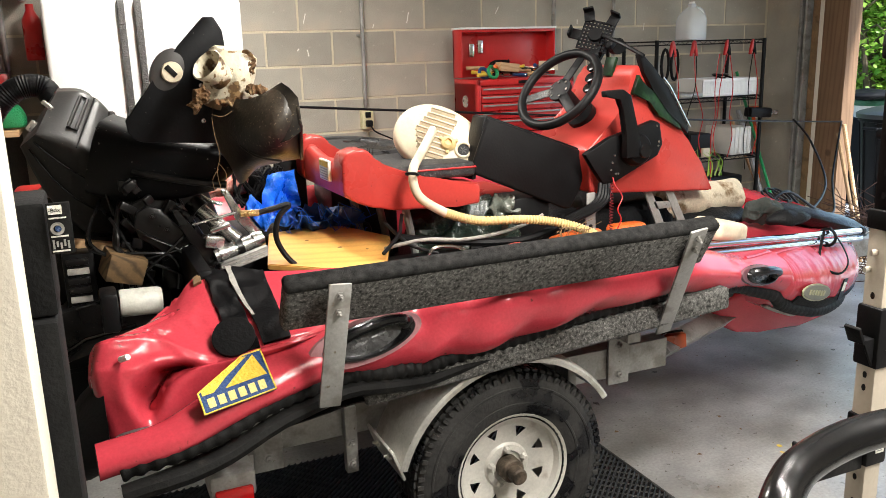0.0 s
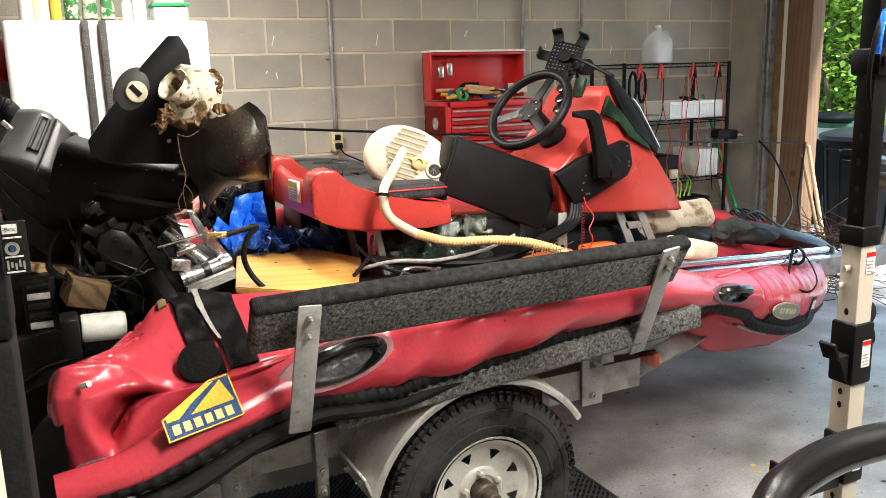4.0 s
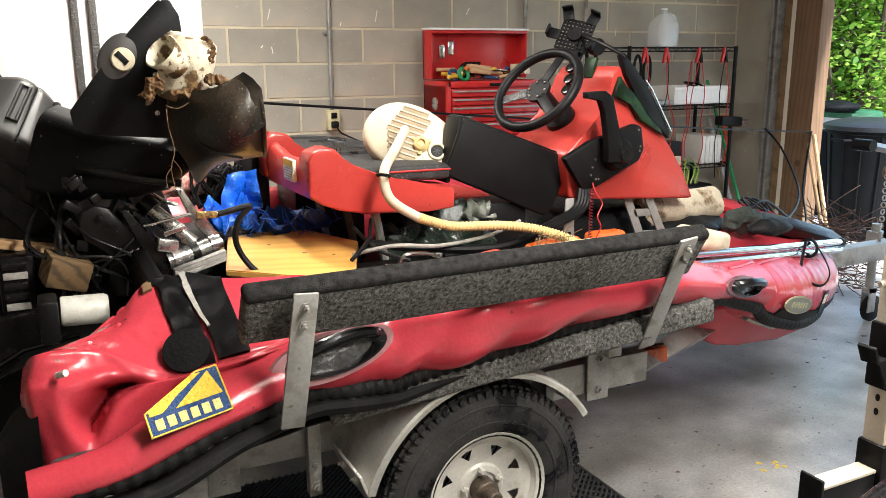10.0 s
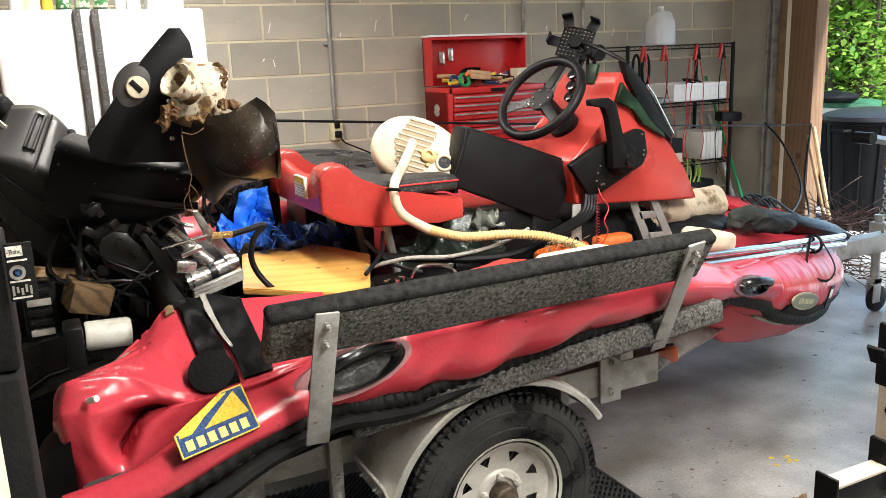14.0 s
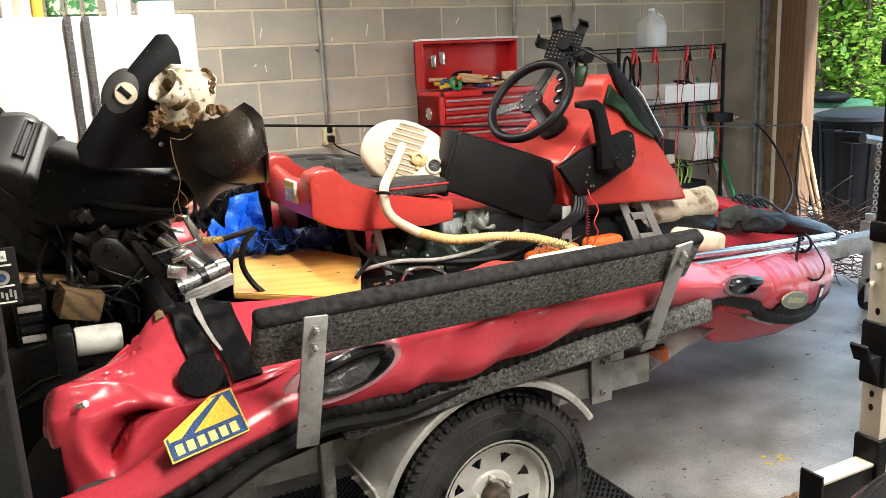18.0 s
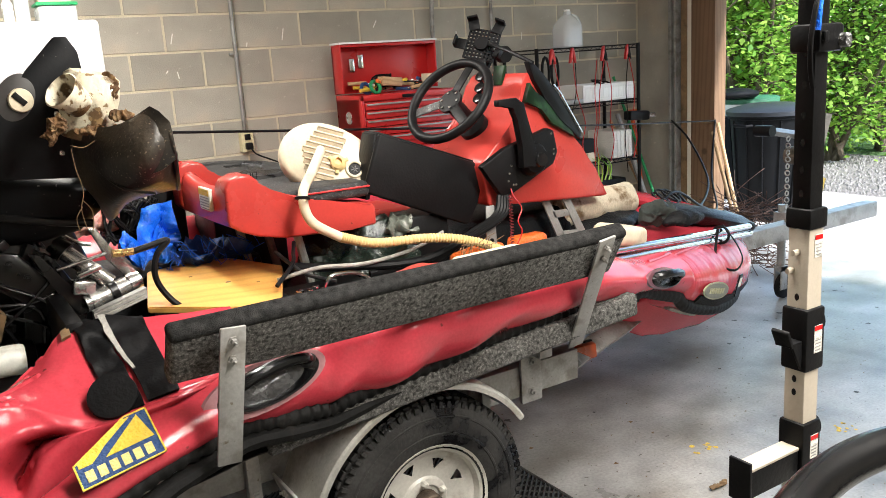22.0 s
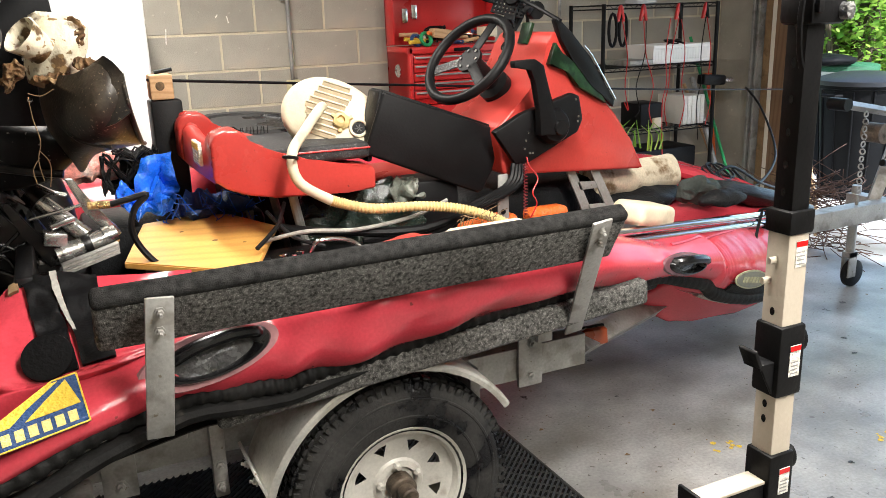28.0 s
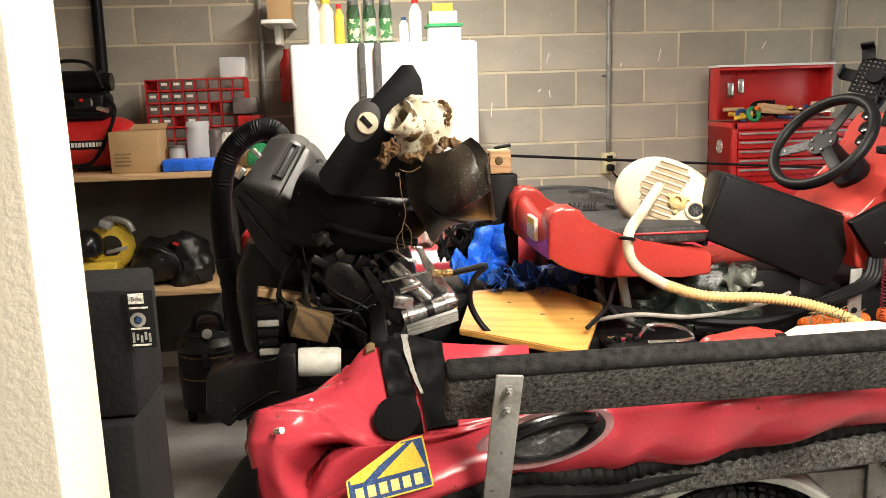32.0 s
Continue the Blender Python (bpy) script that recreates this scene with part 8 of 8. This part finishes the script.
for q in (0.15, 0.5, 0.85):
    c = Vector((-1.575, 2.44, 0.942)).lerp(Vector((-1.43, 2.47, 0.973)), q)
    part("pivot_collar", rod(c - Vector((0.009, 0.002, 0.002)), c + Vector((0.009, 0.002, 0.002)), 0.027, 18), M_MOTOR if q == 0.5 else M_ALLOY, mot)
br = part("tilt_ram", rod((-1.60, 2.52, 1.075), (-1.50, 2.47, 0.975), 0.022, 18), M_ALLOY, mot, "bright hydraulic tilt ram")
part("ram_gland", rod((-1.612, 2.53, 1.09), (-1.59, 2.515, 1.065), 0.029, 18), M_MOTOR, br)
part("ram_block", cbox((-1.573, 2.45, 0.985), (0.055, 0.05, 0.035), 0.006, (0, 12, 8)), M_ALLOY, mot, "bright alloy block")
part("ram_block", cbox((-1.55, 2.46, 1.02), (0.06, 0.03, 0.014), 0.003, (0, -14, 8)), M_ALLOY, mot)
for k in range(5):
    part("clamp_pad", moved(box(-0.070, 0.070, -0.011, 0.011, -0.0025, 0.0025, 0.001), pose(-1.498, 2.40, 0.946 - k * 0.0058, 0, -14, 6)), M_OLDWEB if k % 2 else M_GALV, mot, "worn alloy clamp pad")
part("link_arm", sweep([(-1.63, 2.50, 1.135), (-1.596, 2.50, 1.115), (-1.56, 2.50, 1.09), (-1.53, 2.50, 1.08)], 0.010, 8, per=3, flat=0.6), M_ALLOY, mot, "polished link arm")
part("steering_rod", rod((-1.622, 2.47, 1.034), (-1.50, 2.47, 1.056), 0.0045, 10), M_ALLOY, mot, "bright steering rod")
part("rod_end", rod((-1.487, 2.47, 1.052), (-1.434, 2.47, 1.049), 0.010, 8), mat("brass", (0.6, 0.42, 0.18), 0.3, 0.9, var=0.1), mot, "brass rod end")
part("steering_cable", sweep([(-1.434, 2.47, 1.049), (-1.39, 2.47, 1.057), (-1.344, 2.47, 1.064), (-1.375, 2.465, 1.035), (-1.39, 2.46, 0.995), (-1.386, 2.46, 0.955), (-1.363, 2.45, 0.91), (-1.325, 2.43, 0.868)], 0.0085, 10, per=7), M_BLACK, mot, "black steering cable")
_mr = random.Random(5)
for k in range(34):
    x, y, z = _mr.uniform(-1.80, -1.64), _mr.uniform(2.47, 2.56), _mr.uniform(0.86, 1.16)
    part("fitting", cbox((x, y, z), (_mr.uniform(0.012, 0.05), 0.02, _mr.uniform(0.012, 0.04)), 0.003, (0, _mr.uniform(-60, 60), _mr.uniform(-30, 30))), M_GALV if k % 13 == 0 else M_MOTOR, mot)
_wr2 = random.Random(17)
for k in range(9):
    x0, x1 = _wr2.uniform(-1.86, -1.66), _wr2.uniform(-1.84, -1.62)
    part("wire", sweep([(x0, 2.60, _wr2.uniform(1.06, 1.14)), (x0 + _wr2.uniform(-0.04, 0.05), 2.46, _wr2.uniform(0.98, 1.06)), (x1 + _wr2.uniform(-0.03, 0.03), 2.445, _wr2.uniform(0.90, 0.98)), (x1, 2.47, _wr2.uniform(0.80, 0.88))], _wr2.choice((0.0035, 0.005, 0.008)), 6, per=6), M_BLACK_GLOSS if k % 3 else M_MOTOR, mot)
part("tiller_plate", moved(prism([(-2.10, 0.775), (-2.09, 0.70), (-2.03, 0.645), (-1.94, 0.695), (-1.74, 0.735), (-1.72, 0.78), (-1.95, 0.79)], 0.22, 0.012, 3), pose(0, 2.52, 0)), M_MOTOR, mot, "black plate below the motor")
part("engine_side", rumple(box(-1.90, -1.68, 2.60, 2.78, 0.80, 0.99, 0.02, 3), 0.004, 12), M_MOTOR, mot, "oily black engine block")
part("mount", box(-1.78, -1.64, 2.5, 2.8, 0.55, 0.86, 0.01), M_MOTOR, mot)
fl = part("filter", lathe([(0, 0), (0.032, 0), (0.0355, 0.006), (0.0355, 0.096), (0.032, 0.104), (0, 0.104)], 28, along((-1.84, 2.30, 0.883), (1, 0.05, -0.06))), mat("white_filter", (0.62, 0.62, 0.56), 0.4, var=0.12, scale=20, bump=0.001, second=(0.35, 0.32, 0.25), mix_at=0.6, mix_scale=14), mot, "dirty white oil filter")
part("filter_head", box(-1.885, -1.843, 2.25, 2.35, 0.82, 0.92, 0.008), M_BLACK, fl)
fb2 = part("fuse_box", box(-1.965, -1.885, 2.48, 2.56, 0.81, 0.985, 0.006), M_BLACK, mot)
for k in range(6):
    part("fuse", box(-1.955, -1.90, 2.472, 2.482, 0.825 + k * 0.026, 0.842 + k * 0.026, 0.002), M_OLDWEB if k in (1, 4) else M_MOTOR, fb2, "worn terminal cover")
solo("timber_block", cbox((-1.815, 2.45, 0.945), (0.10, 0.09, 0.075), 0.005, (8, 18, 12)), M_BLOCKWOOD, "rough timber block beside the motor", "wood block")
solo("wood_offcut", cbox((-1.88, 2.58, 0.985), (0.17, 0.05, 0.022), 0.004, (0, 14, 8)), M_TIMBER, "short timber slat beside the motor", "wood slat")

# ---- gym rack upright ----
gym = thing("gym_rack", -0.588, 1.085, 0, "taupe and black steel gym rack upright with fittings", "gym rack")
GX0, GX1, GY0, GY1 = -0.618, -0.558, 1.055, 1.115
part("upright", box(GX0, GX1, GY0, GY1, 0.05, 1.19, 0.004), M_TAUPE, gym, "taupe square steel tube")
up = part("upper_upright", box(GX0 + 0.004, GX1 - 0.004, GY0 + 0.004, GY1 - 0.004, 1.19, 2.05, 0.004), M_BLACK, gym, "black inner steel tube")
part("collar", box(GX0 - 0.006, GX1 + 0.006, GY0 - 0.006, GY1 + 0.006, 1.165, 1.20, 0.005), M_BLACK, gym)
for z in (1.225, 1.265, 1.31, 1.355, 1.405, 1.455):
    part("hole", lathe([(0, 0), (0.0065, 0), (0.0065, 0.0006), (0, 0.0006)], 14, along((GX0 + 0.004, 1.085, z), (-1, 0, 0))), M_BLACK_GLOSS, up)
for z in (1.045, 0.895, 0.87, 0.69, 0.64):
    part("hole", lathe([(0, 0), (0.0065, 0), (0.0065, 0.0006), (0, 0.0006)], 14, along((GX0, 1.085, z), (-1, 0, 0))), M_BLACK_GLOSS, gym)
for z, y in ((1.125, 1.085), (1.092, 1.10)):
    part("pin", rod((GX0 - 0.022, y, z), (GX0, y, z), 0.0055, 10), M_TAUPE, gym)
def sleeve(z0, z1):
    s = part("sleeve", box(GX0 - 0.008, GX1 + 0.008, GY0 - 0.008, GY1 + 0.008, z0, z1, 0.006), M_BLACK, gym, "black sliding sleeve")
    part("knob", lathe([(0, 0), (0.014, 0), (0.02, 0.012), (0.02, 0.03), (0, 0.034)], 16, along((GX1 + 0.008, 1.085, (z0 + z1) / 2 + 0.02), (1, 0, 0))), M_BLACK, s)
    return s
s1, s2 = sleeve(0.912, 1.026), sleeve(0.72, 0.815)
part("hook", join(box(GX0 - 0.05, GX0 - 0.006, 1.06, 1.11, 0.962, 0.970, 0.002), moved(box(-0.004, 0.004, -0.025, 0.025, 0, 0.034, 0.002), pose(GX0 - 0.046, 1.085, 0.966, 0, -35, 0)), moved(prism([(-0.04, 0.0), (0, 0), (0, -0.05)], 0.008, 0.001), pose(GX0 - 0.006, 1.06, 0.965))), M_BLACK, s1, "black bar hook")
s3 = part("spotter_arm", box(-0.826, GX0 - 0.008, 1.06, 1.11, 0.715, 0.765, 0.003), M_BLACK, gym, "black spotter arm with taupe pad")
part("arm_pad", box(-0.82, GX0 - 0.008, 1.058, 1.112, 0.765, 0.771, 0.002), M_TAUPE, s3)
part("arm_cap", box(-0.834, -0.824, 1.052, 1.118, 0.708, 0.786, 0.003), M_BLACK, s3)
for z0, z1 in ((1.115, 1.155), (0.945, 0.995), (0.745, 0.79)):
    yy = GY0 - (0.0085 if z1 < 1.1 else 0.0005)
    lb = part("label", box(GX0 + 0.022, GX1 - 0.006, yy - 0.001, yy, z0, z1, 0), M_LABEL, gym, "white warning label with red head")
    part("label_head", box(GX0 + 0.022, GX1 - 0.006, yy - 0.0018, yy - 0.001, z1 - 0.009, z1 - 0.001, 0), M_REDLENS, lb)
    for k in range(4):
        part("print_bar", box(GX0 + 0.026, GX1 - 0.012, yy - 0.0016, yy - 0.001, z0 + 0.004 + k * 0.006, z0 + 0.006 + k * 0.006, 0), M_GALV, lb)
band = part("clamp", join(box(GX0 - 0.004, GX1 + 0.034, GY0 - 0.012, GY1 + 0.012, 1.455, 1.500, 0.008), box(GX1 + 0.030, GX1 + 0.052, GY0 + 0.006, GY1 - 0.006, 1.46, 1.498, 0.006), box(GX0 + 0.002, GX0 + 0.018, GY0 - 0.022, GY0 - 0.010, 1.47, 1.488, 0.003)), M_BLACK, gym, "black clamp round the upper tube")
part("catch", lathe([(0, 0), (0.012, 0), (0.012, 0.02), (0, 0.022)], 14, along((GX1 + 0.02, GY0 - 0.012, 1.472), (0, -1, 0))), M_SPOKE, band)
part("strap", sweep([(GX0 + 0.004, GY0, 1.545), (GX0 - 0.012, GY0 - 0.002, 1.52), (GX0 - 0.022, GY0, 1.475), (GX0 - 0.020, GY0, 1.43), (GX0 - 0.008, GY0, 1.40)], 0.007, 8, per=5, flat=0.5), M_BLACK, gym, "black webbing loop")
part("strap", sweep([(GX0 + 0.012, GY0 - 0.004, 1.56), (GX0 - 0.002, GY0 - 0.006, 1.53), (GX0 - 0.008, GY0 - 0.006, 1.49)], 0.009, 8, per=5, flat=0.5), M_BLUE_TARP, gym, "blue webbing loop")
part("foot", box(-0.70, -0.48, 0.9, 1.5, 0.0432, 0.077, 0.006), M_BLACK, gym)
# slim section: drawn in towards the post's axis
for _o in gym.children_recursive:
    _o.data.transform(Matrix.Translation((-0.570, 1.116, 1.48)) @ Matrix.Diagonal((0.69, 0.69, 1.03, 1)) @ Matrix.Translation((0.588, -1.085, -1.48)))
bar = thing("padded_bar", -1.2, 0.6, 0, "curved black padded bar of the gym bench", "gym bar")
part("pad", sweep([(-1.412, 0.544, 0.964), (-1.358, 0.598, 1.058), (-1.304, 0.634, 1.080), (-1.25, 0.652, 1.085), (-1.18, 0.663, 1.086), (-1.11, 0.660, 1.085), (-1.06, 0.644, 1.080), (-1.043, 0.605, 1.062), (-1.043, 0.566, 0.97)], 0.0195, 18, per=8), M_BLACK_GLOSS, bar, "glossy black padded roll")
part("leg", sweep([(-1.412, 0.544, 0.964), (-1.43, 0.53, 0.6), (-1.44, 0.52, 0.0)], 0.017, 14, per=4), M_BLACK, bar)
part("leg", sweep([(-1.043, 0.566, 0.97), (-1.043, 0.55, 0.5), (-1.043, 0.54, 0.0)], 0.017, 14, per=4), M_BLACK, bar)

# ---- outside ----
def wheelie(x, y, s, label, lidmat):
    b = thing("rubbish_bin", x, y, 0, label, "rubbish bin")
    part("body", loft([[(x + w * s * math.cos(q), y + w * s * math.sin(q), z) for q in [2 * math.pi * j / 28 for j in range(28)]] for z, w in ((-0.02, 0.24), (0.0, 0.25), (0.5, 0.29), (0.84, 0.315), (0.845, 0.335), (0.88, 0.335))]), M_BIN, b)
    part("lid", lathe([(0.35 * s, 0.0), (0.355 * s, 0.035), (0.33 * s, 0.05), (0.2 * s, 0.085), (0, 0.10)], 32, pose(x, y, 0.87)), lidmat, b)
    for k in range(14):
        q = 2 * math.pi * k / 14
        part("rib", sweep([(x + 0.262 * s * math.cos(q), y + 0.262 * s * math.sin(q), 0.05), (x + 0.318 * s * math.cos(q), y + 0.318 * s * math.sin(q), 0.83)], 0.008, 6), M_BIN, b)
    part("grip", sweep([(x - 0.33 * s, y - 0.08, 0.80), (x - 0.38 * s, y - 0.06, 0.80), (x - 0.38 * s, y + 0.06, 0.80), (x - 0.33 * s, y + 0.08, 0.80)], 0.012, 8), M_BIN, b)


M_BIN = mat("weathered_bin_plastic", (0.006, 0.0065, 0.0075), 0.6, spec=0.10, var=0.2, scale=6, bump=0.001)
M_BINLID = mat("blue_grey_bin_lid", (0.022, 0.026, 0.033), 0.4, var=0.15, scale=6, bump=0.001)
wheelie(4.25, 4.72, 1.02, "large dark round rubbish bin with domed lid", M_BINLID)
tubb = thing("plastic_bucket", 4.95, 5.5, 0, "white bucket with green lid on a dark crate", "bucket")
part("crate", box(4.7, 5.3, 5.2, 5.8, -0.02, 0.78, 0.02), M_BIN, tubb)
part("bucket", lathe([(0, 0.785), (0.24, 0.785), (0.26, 0.90), (0.27, 0.90), (0, 0.90)], 28, pose(4.98, 5.5, 0)), M_FRIDGE, tubb)
part("lid", lathe([(0.285, 0.90), (0.285, 0.945), (0.26, 0.955), (0, 0.955)], 28, pose(4.98, 5.5, 0)), M_GREEN_DULL, tubb, "green lid")
part("cover", lump((4.72, 5.45, 1.0), (0.25, 0.2, 0.05), 0.02, 6, 2.0), M_BIN, tubb)
solo("leaning_stick", sweep([(3.0, 4.24, 0.92), (3.02, 4.0, 0.0)], 0.014, 8), M_TIMBER, "pale timber stick leaning by the door post", "stick")
solo("leaning_stick", sweep([(2.97, 4.26, 0.86), (2.93, 3.95, 0.0)], 0.013, 8), M_TIMBER_D, "brown timber stick leaning by the door post", "stick")
_tw = random.Random(21)
tw = []
for k in range(230):
    q, r = _tw.uniform(0, 6.28), _tw.uniform(0.0, 0.30)
    x, y, z = 2.62 + r * math.cos(q), 3.70 + r * 0.9 * math.sin(q), _tw.uniform(0.0, 0.46)
    l = _tw.uniform(0.12, 0.34)
    a, b = _tw.uniform(0, 6.28), _tw.uniform(-0.5, 0.7)
    d = Vector((math.cos(a), math.sin(a), b)) * l
    p = Vector((x, y, z))
    w = Vector((_tw.uniform(-1, 1), _tw.uniform(-1, 1), _tw.uniform(-0.6, 1))) * 0.05
    e = p + d
    e.z = max(0.005, min(0.66, e.z))
    tw.append(sweep([p, p + d * 0.5 + w, e], 0.0028, 4, per=3))
tagged(part("brushwood", join(*tw), mat("dry_twigs", (0.085, 0.042, 0.026), 0.9, var=0.3), None), "heap of dry brown twigs and roots by the door", "brushwood", kind="stuff")


def tree(x, y, h, spread, seed, leaves):
    rng = random.Random(seed)
    t = thing("tree", x, y, -0.12, "broad-leaved tree with fresh green leaves outside the door", "tree", "trees outside")
    stems, tips = [], []
    for k in range(5):
        a = rng.uniform(0, 6.28)
        top = Vector((x + 0.5 * spread * math.cos(a), y + 0.5 * spread * math.sin(a), h * rng.uniform(0.7, 1.0)))
        base = Vector((x + rng.uniform(-0.15, 0.15), y + rng.uniform(-0.15, 0.15), -0.12))
        mid = base.lerp(top, 0.5) + Vector((rng.uniform(-0.2, 0.2), rng.uniform(-0.2, 0.2), 0.2))
        pts = smooth_path([base, mid, top], 6)
        stems.append(sweep(pts, lambda u: 0.045 * (1 - u) + 0.008, 7))
        for p in pts[2:]:
            for j in range(3):
                b, L = rng.uniform(0, 6.28), spread * rng.uniform(0.25, 0.7)
                e = p + Vector((math.cos(b) * L, math.sin(b) * L, rng.uniform(-0.25, 0.5) * L))
                stems.append(sweep([p, p.lerp(e, 0.5) + Vector((0, 0, 0.1)), e], lambda u: 0.012 * (1 - u) + 0.003, 5))
                tips += [p.lerp(e, s) for s in (0.35, 0.6, 0.8, 1.0)]
    part("trunk", join(*stems), M_BARK, t)
    vs, fs = [], []
    for k in range(leaves):
        c = rng.choice(tips) + Vector((rng.gauss(0, 0.16), rng.gauss(0, 0.16), rng.gauss(0, 0.13)))
        s = rng.uniform(0.028, 0.065)
        d = Vector((rng.gauss(0, 1), rng.gauss(0, 1), rng.gauss(-0.3, 0.5))).normalized()
        n = Vector((rng.gauss(0, 0.5), rng.gauss(0, 0.5), 1)).normalized()
        w = d.cross(n).normalized()
        i = len(vs)
        vs += [c, c + d * s * 0.5 + w * s * 0.55, c + d * s * 1.1 + w * s * 0.3, c + d * s * 1.5, c + d * s * 1.1 - w * s * 0.3, c + d * s * 0.5 - w * s * 0.55]
        fs.append((i, i + 1, i + 2, i + 3, i + 4, i + 5))
    me = bpy.data.meshes.new("crown")
    me.from_pydata([tuple(v) for v in vs], [], fs)
    me.materials.append(M_LEAF)
    cr = new("crown", me)
    cr.parent = t
    cr.matrix_basis = WORLD[t.name].inverted()
    tagged(cr, "open crown of small green leaves", kind="stuff")


_ln = M_LEAF.node_tree
_pb = _ln.nodes["Principled BSDF"]
_geo, _mr2 = _ln.nodes.new("ShaderNodeNewGeometry"), _ln.nodes.new("ShaderNodeMix")
_mr2.data_type = "RGBA"
_mr2.inputs["A"].default_value, _mr2.inputs["B"].default_value = (0.11, 0.29, 0.03, 1), (0.42, 0.60, 0.11, 1)
_ln.links.new(_geo.outputs["Random Per Island"], _mr2.inputs["Factor"])
_ln.links.new(_mr2.outputs["Result"], _pb.inputs["Base Color"])
_tl, _ad = _ln.nodes.new("ShaderNodeBsdfTranslucent"), _ln.nodes.new("ShaderNodeMixShader")
_ad.inputs[0].default_value = 0.55
_ln.links.new(_mr2.outputs["Result"], _tl.inputs["Color"])
_ln.links.new(_pb.outputs[0], _ad.inputs[1])
_ln.links.new(_tl.outputs[0], _ad.inputs[2])
_ln.links.new(_ad.outputs[0], _ln.nodes["Material Output"].inputs["Surface"])
for x, y, h, s, sd, n in ((6.4, 6.6, 3.0, 1.3, 1, 9000), (7.4, 7.6, 3.6, 1.5, 2, 9000), (6.6, 7.8, 3.4, 1.4, 3, 9000), (8.2, 6.6, 3.2, 1.5, 4, 9000), (9.2, 8.4, 4.0, 1.8, 5, 9000), (8.0, 9.2, 4.2, 1.8, 6, 9000), (9.4, 6.6, 3.6, 1.6, 7, 7000)):
    tree(x, y, h, s, sd, n)
# gravel, timber edging and undergrowth beyond the drive
_gr = random.Random(41)
_gv, _gf = [], []
for k in range(9000):
    x, y = _gr.uniform(5.62, 8.6), _gr.uniform(1.5, 7.5)
    s, a = _gr.uniform(0.012, 0.035), _gr.uniform(0, 3)
    i = len(_gv)
    _gv += [(x + s * math.cos(a + q), y + s * math.sin(a + q), -0.115) for q in (0, 1.6, 3.1, 4.7)] + [(x, y, -0.115 + s * 0.9)]
    _gf += [(i, i + 1, i + 4), (i + 1, i + 2, i + 4), (i + 2, i + 3, i + 4), (i + 3, i, i + 4)]
_gm = bpy.data.meshes.new("gravel")
_gm.from_pydata(_gv, [], _gf)
_gm.materials.append(mat("gravel", (0.20, 0.19, 0.18), 0.9, var=0.45, scale=40, bump=0.004))
tagged(new("gravel", _gm), "loose pale gravel beside the drive", "gravel", kind="stuff")
solo("gravel_bed", box(5.6, 8.8, 1.0, 8.0, -0.14, -0.112, 0), mat("gravel_bed", (0.15, 0.14, 0.13), 0.9, var=0.35, scale=30, bump=0.01), "bed of grey gravel", "ground", kind="structure")
solo("sleeper", box(7.2, 8.8, 3.4, 3.65, -0.12, 0.14, 0.01), M_TIMBER_D, "brown timber edging sleeper beyond the gravel", "sleeper")
wood = bmesh.new()
_wr = random.Random(31)
_vs, _fs = [], []
for k in range(11000):
    u = _wr.uniform(0, 1)
    c = Vector((8 + 8 * u + _wr.gauss(0, 0.8), 13 - 8 * u + _wr.gauss(0, 0.8), abs(_wr.gauss(1.6, 1.9))))
    s = _wr.uniform(0.08, 0.2)
    d = Vector((_wr.gauss(0, 1), _wr.gauss(0, 1), _wr.gauss(-0.2, 0.6))).normalized()
    n = Vector((_wr.gauss(0, 0.7), _wr.gauss(0, 0.7), 1)).normalized()
    w = d.cross(n).normalized()
    i = len(_vs)
    _vs += [tuple(c), tuple(c + d * s * 0.5 + w * s * 0.5), tuple(c + d * s * 1.4), tuple(c + d * s * 0.5 - w * s * 0.5)]
    _fs.append((i, i + 1, i + 2, i + 3))
wood.free()
_wm = bpy.data.meshes.new("hedge")
_wm.from_pydata(_vs, [], _fs)
_wm.materials.append(M_LEAF)
tagged(new("hedge", _wm), "dense green bushes behind the trees", "bushes", kind="stuff")

# ---- concrete blocks of the long wall ----
rows, cols = 13, 18
_full = finish("concrete_block", box(-0.1965, 0.1965, 0.0005, 0.012, -0.0950, 0.0950, 0.002, 1), M_BLOCK, 0)
_halfm = finish("concrete_block", box(-0.0950, 0.0950, 0.0005, 0.012, -0.0950, 0.0950, 0.002, 1), M_BLOCK, 0)
for r in range(rows):
    z = (r + 0.5) * H
    if z + 0.1 > 2.6:
        continue
    off = 0.0 if r % 2 == 1 else H
    for k in range(-10, 9):
        x = (2 * k + 1) * H + off
        if -3.88 + 0.2 < x < 3.05 - 0.2:
            ob = new("concrete_block", _full)
        elif -3.88 + 0.1 < x - H / 2 < 3.05 - 0.1 and x > 0:
            ob, x = new("concrete_block", _halfm), x - H / 2
        else:
            continue
        ob.parent = wall_north
        ob.location = (x, WALL, z)
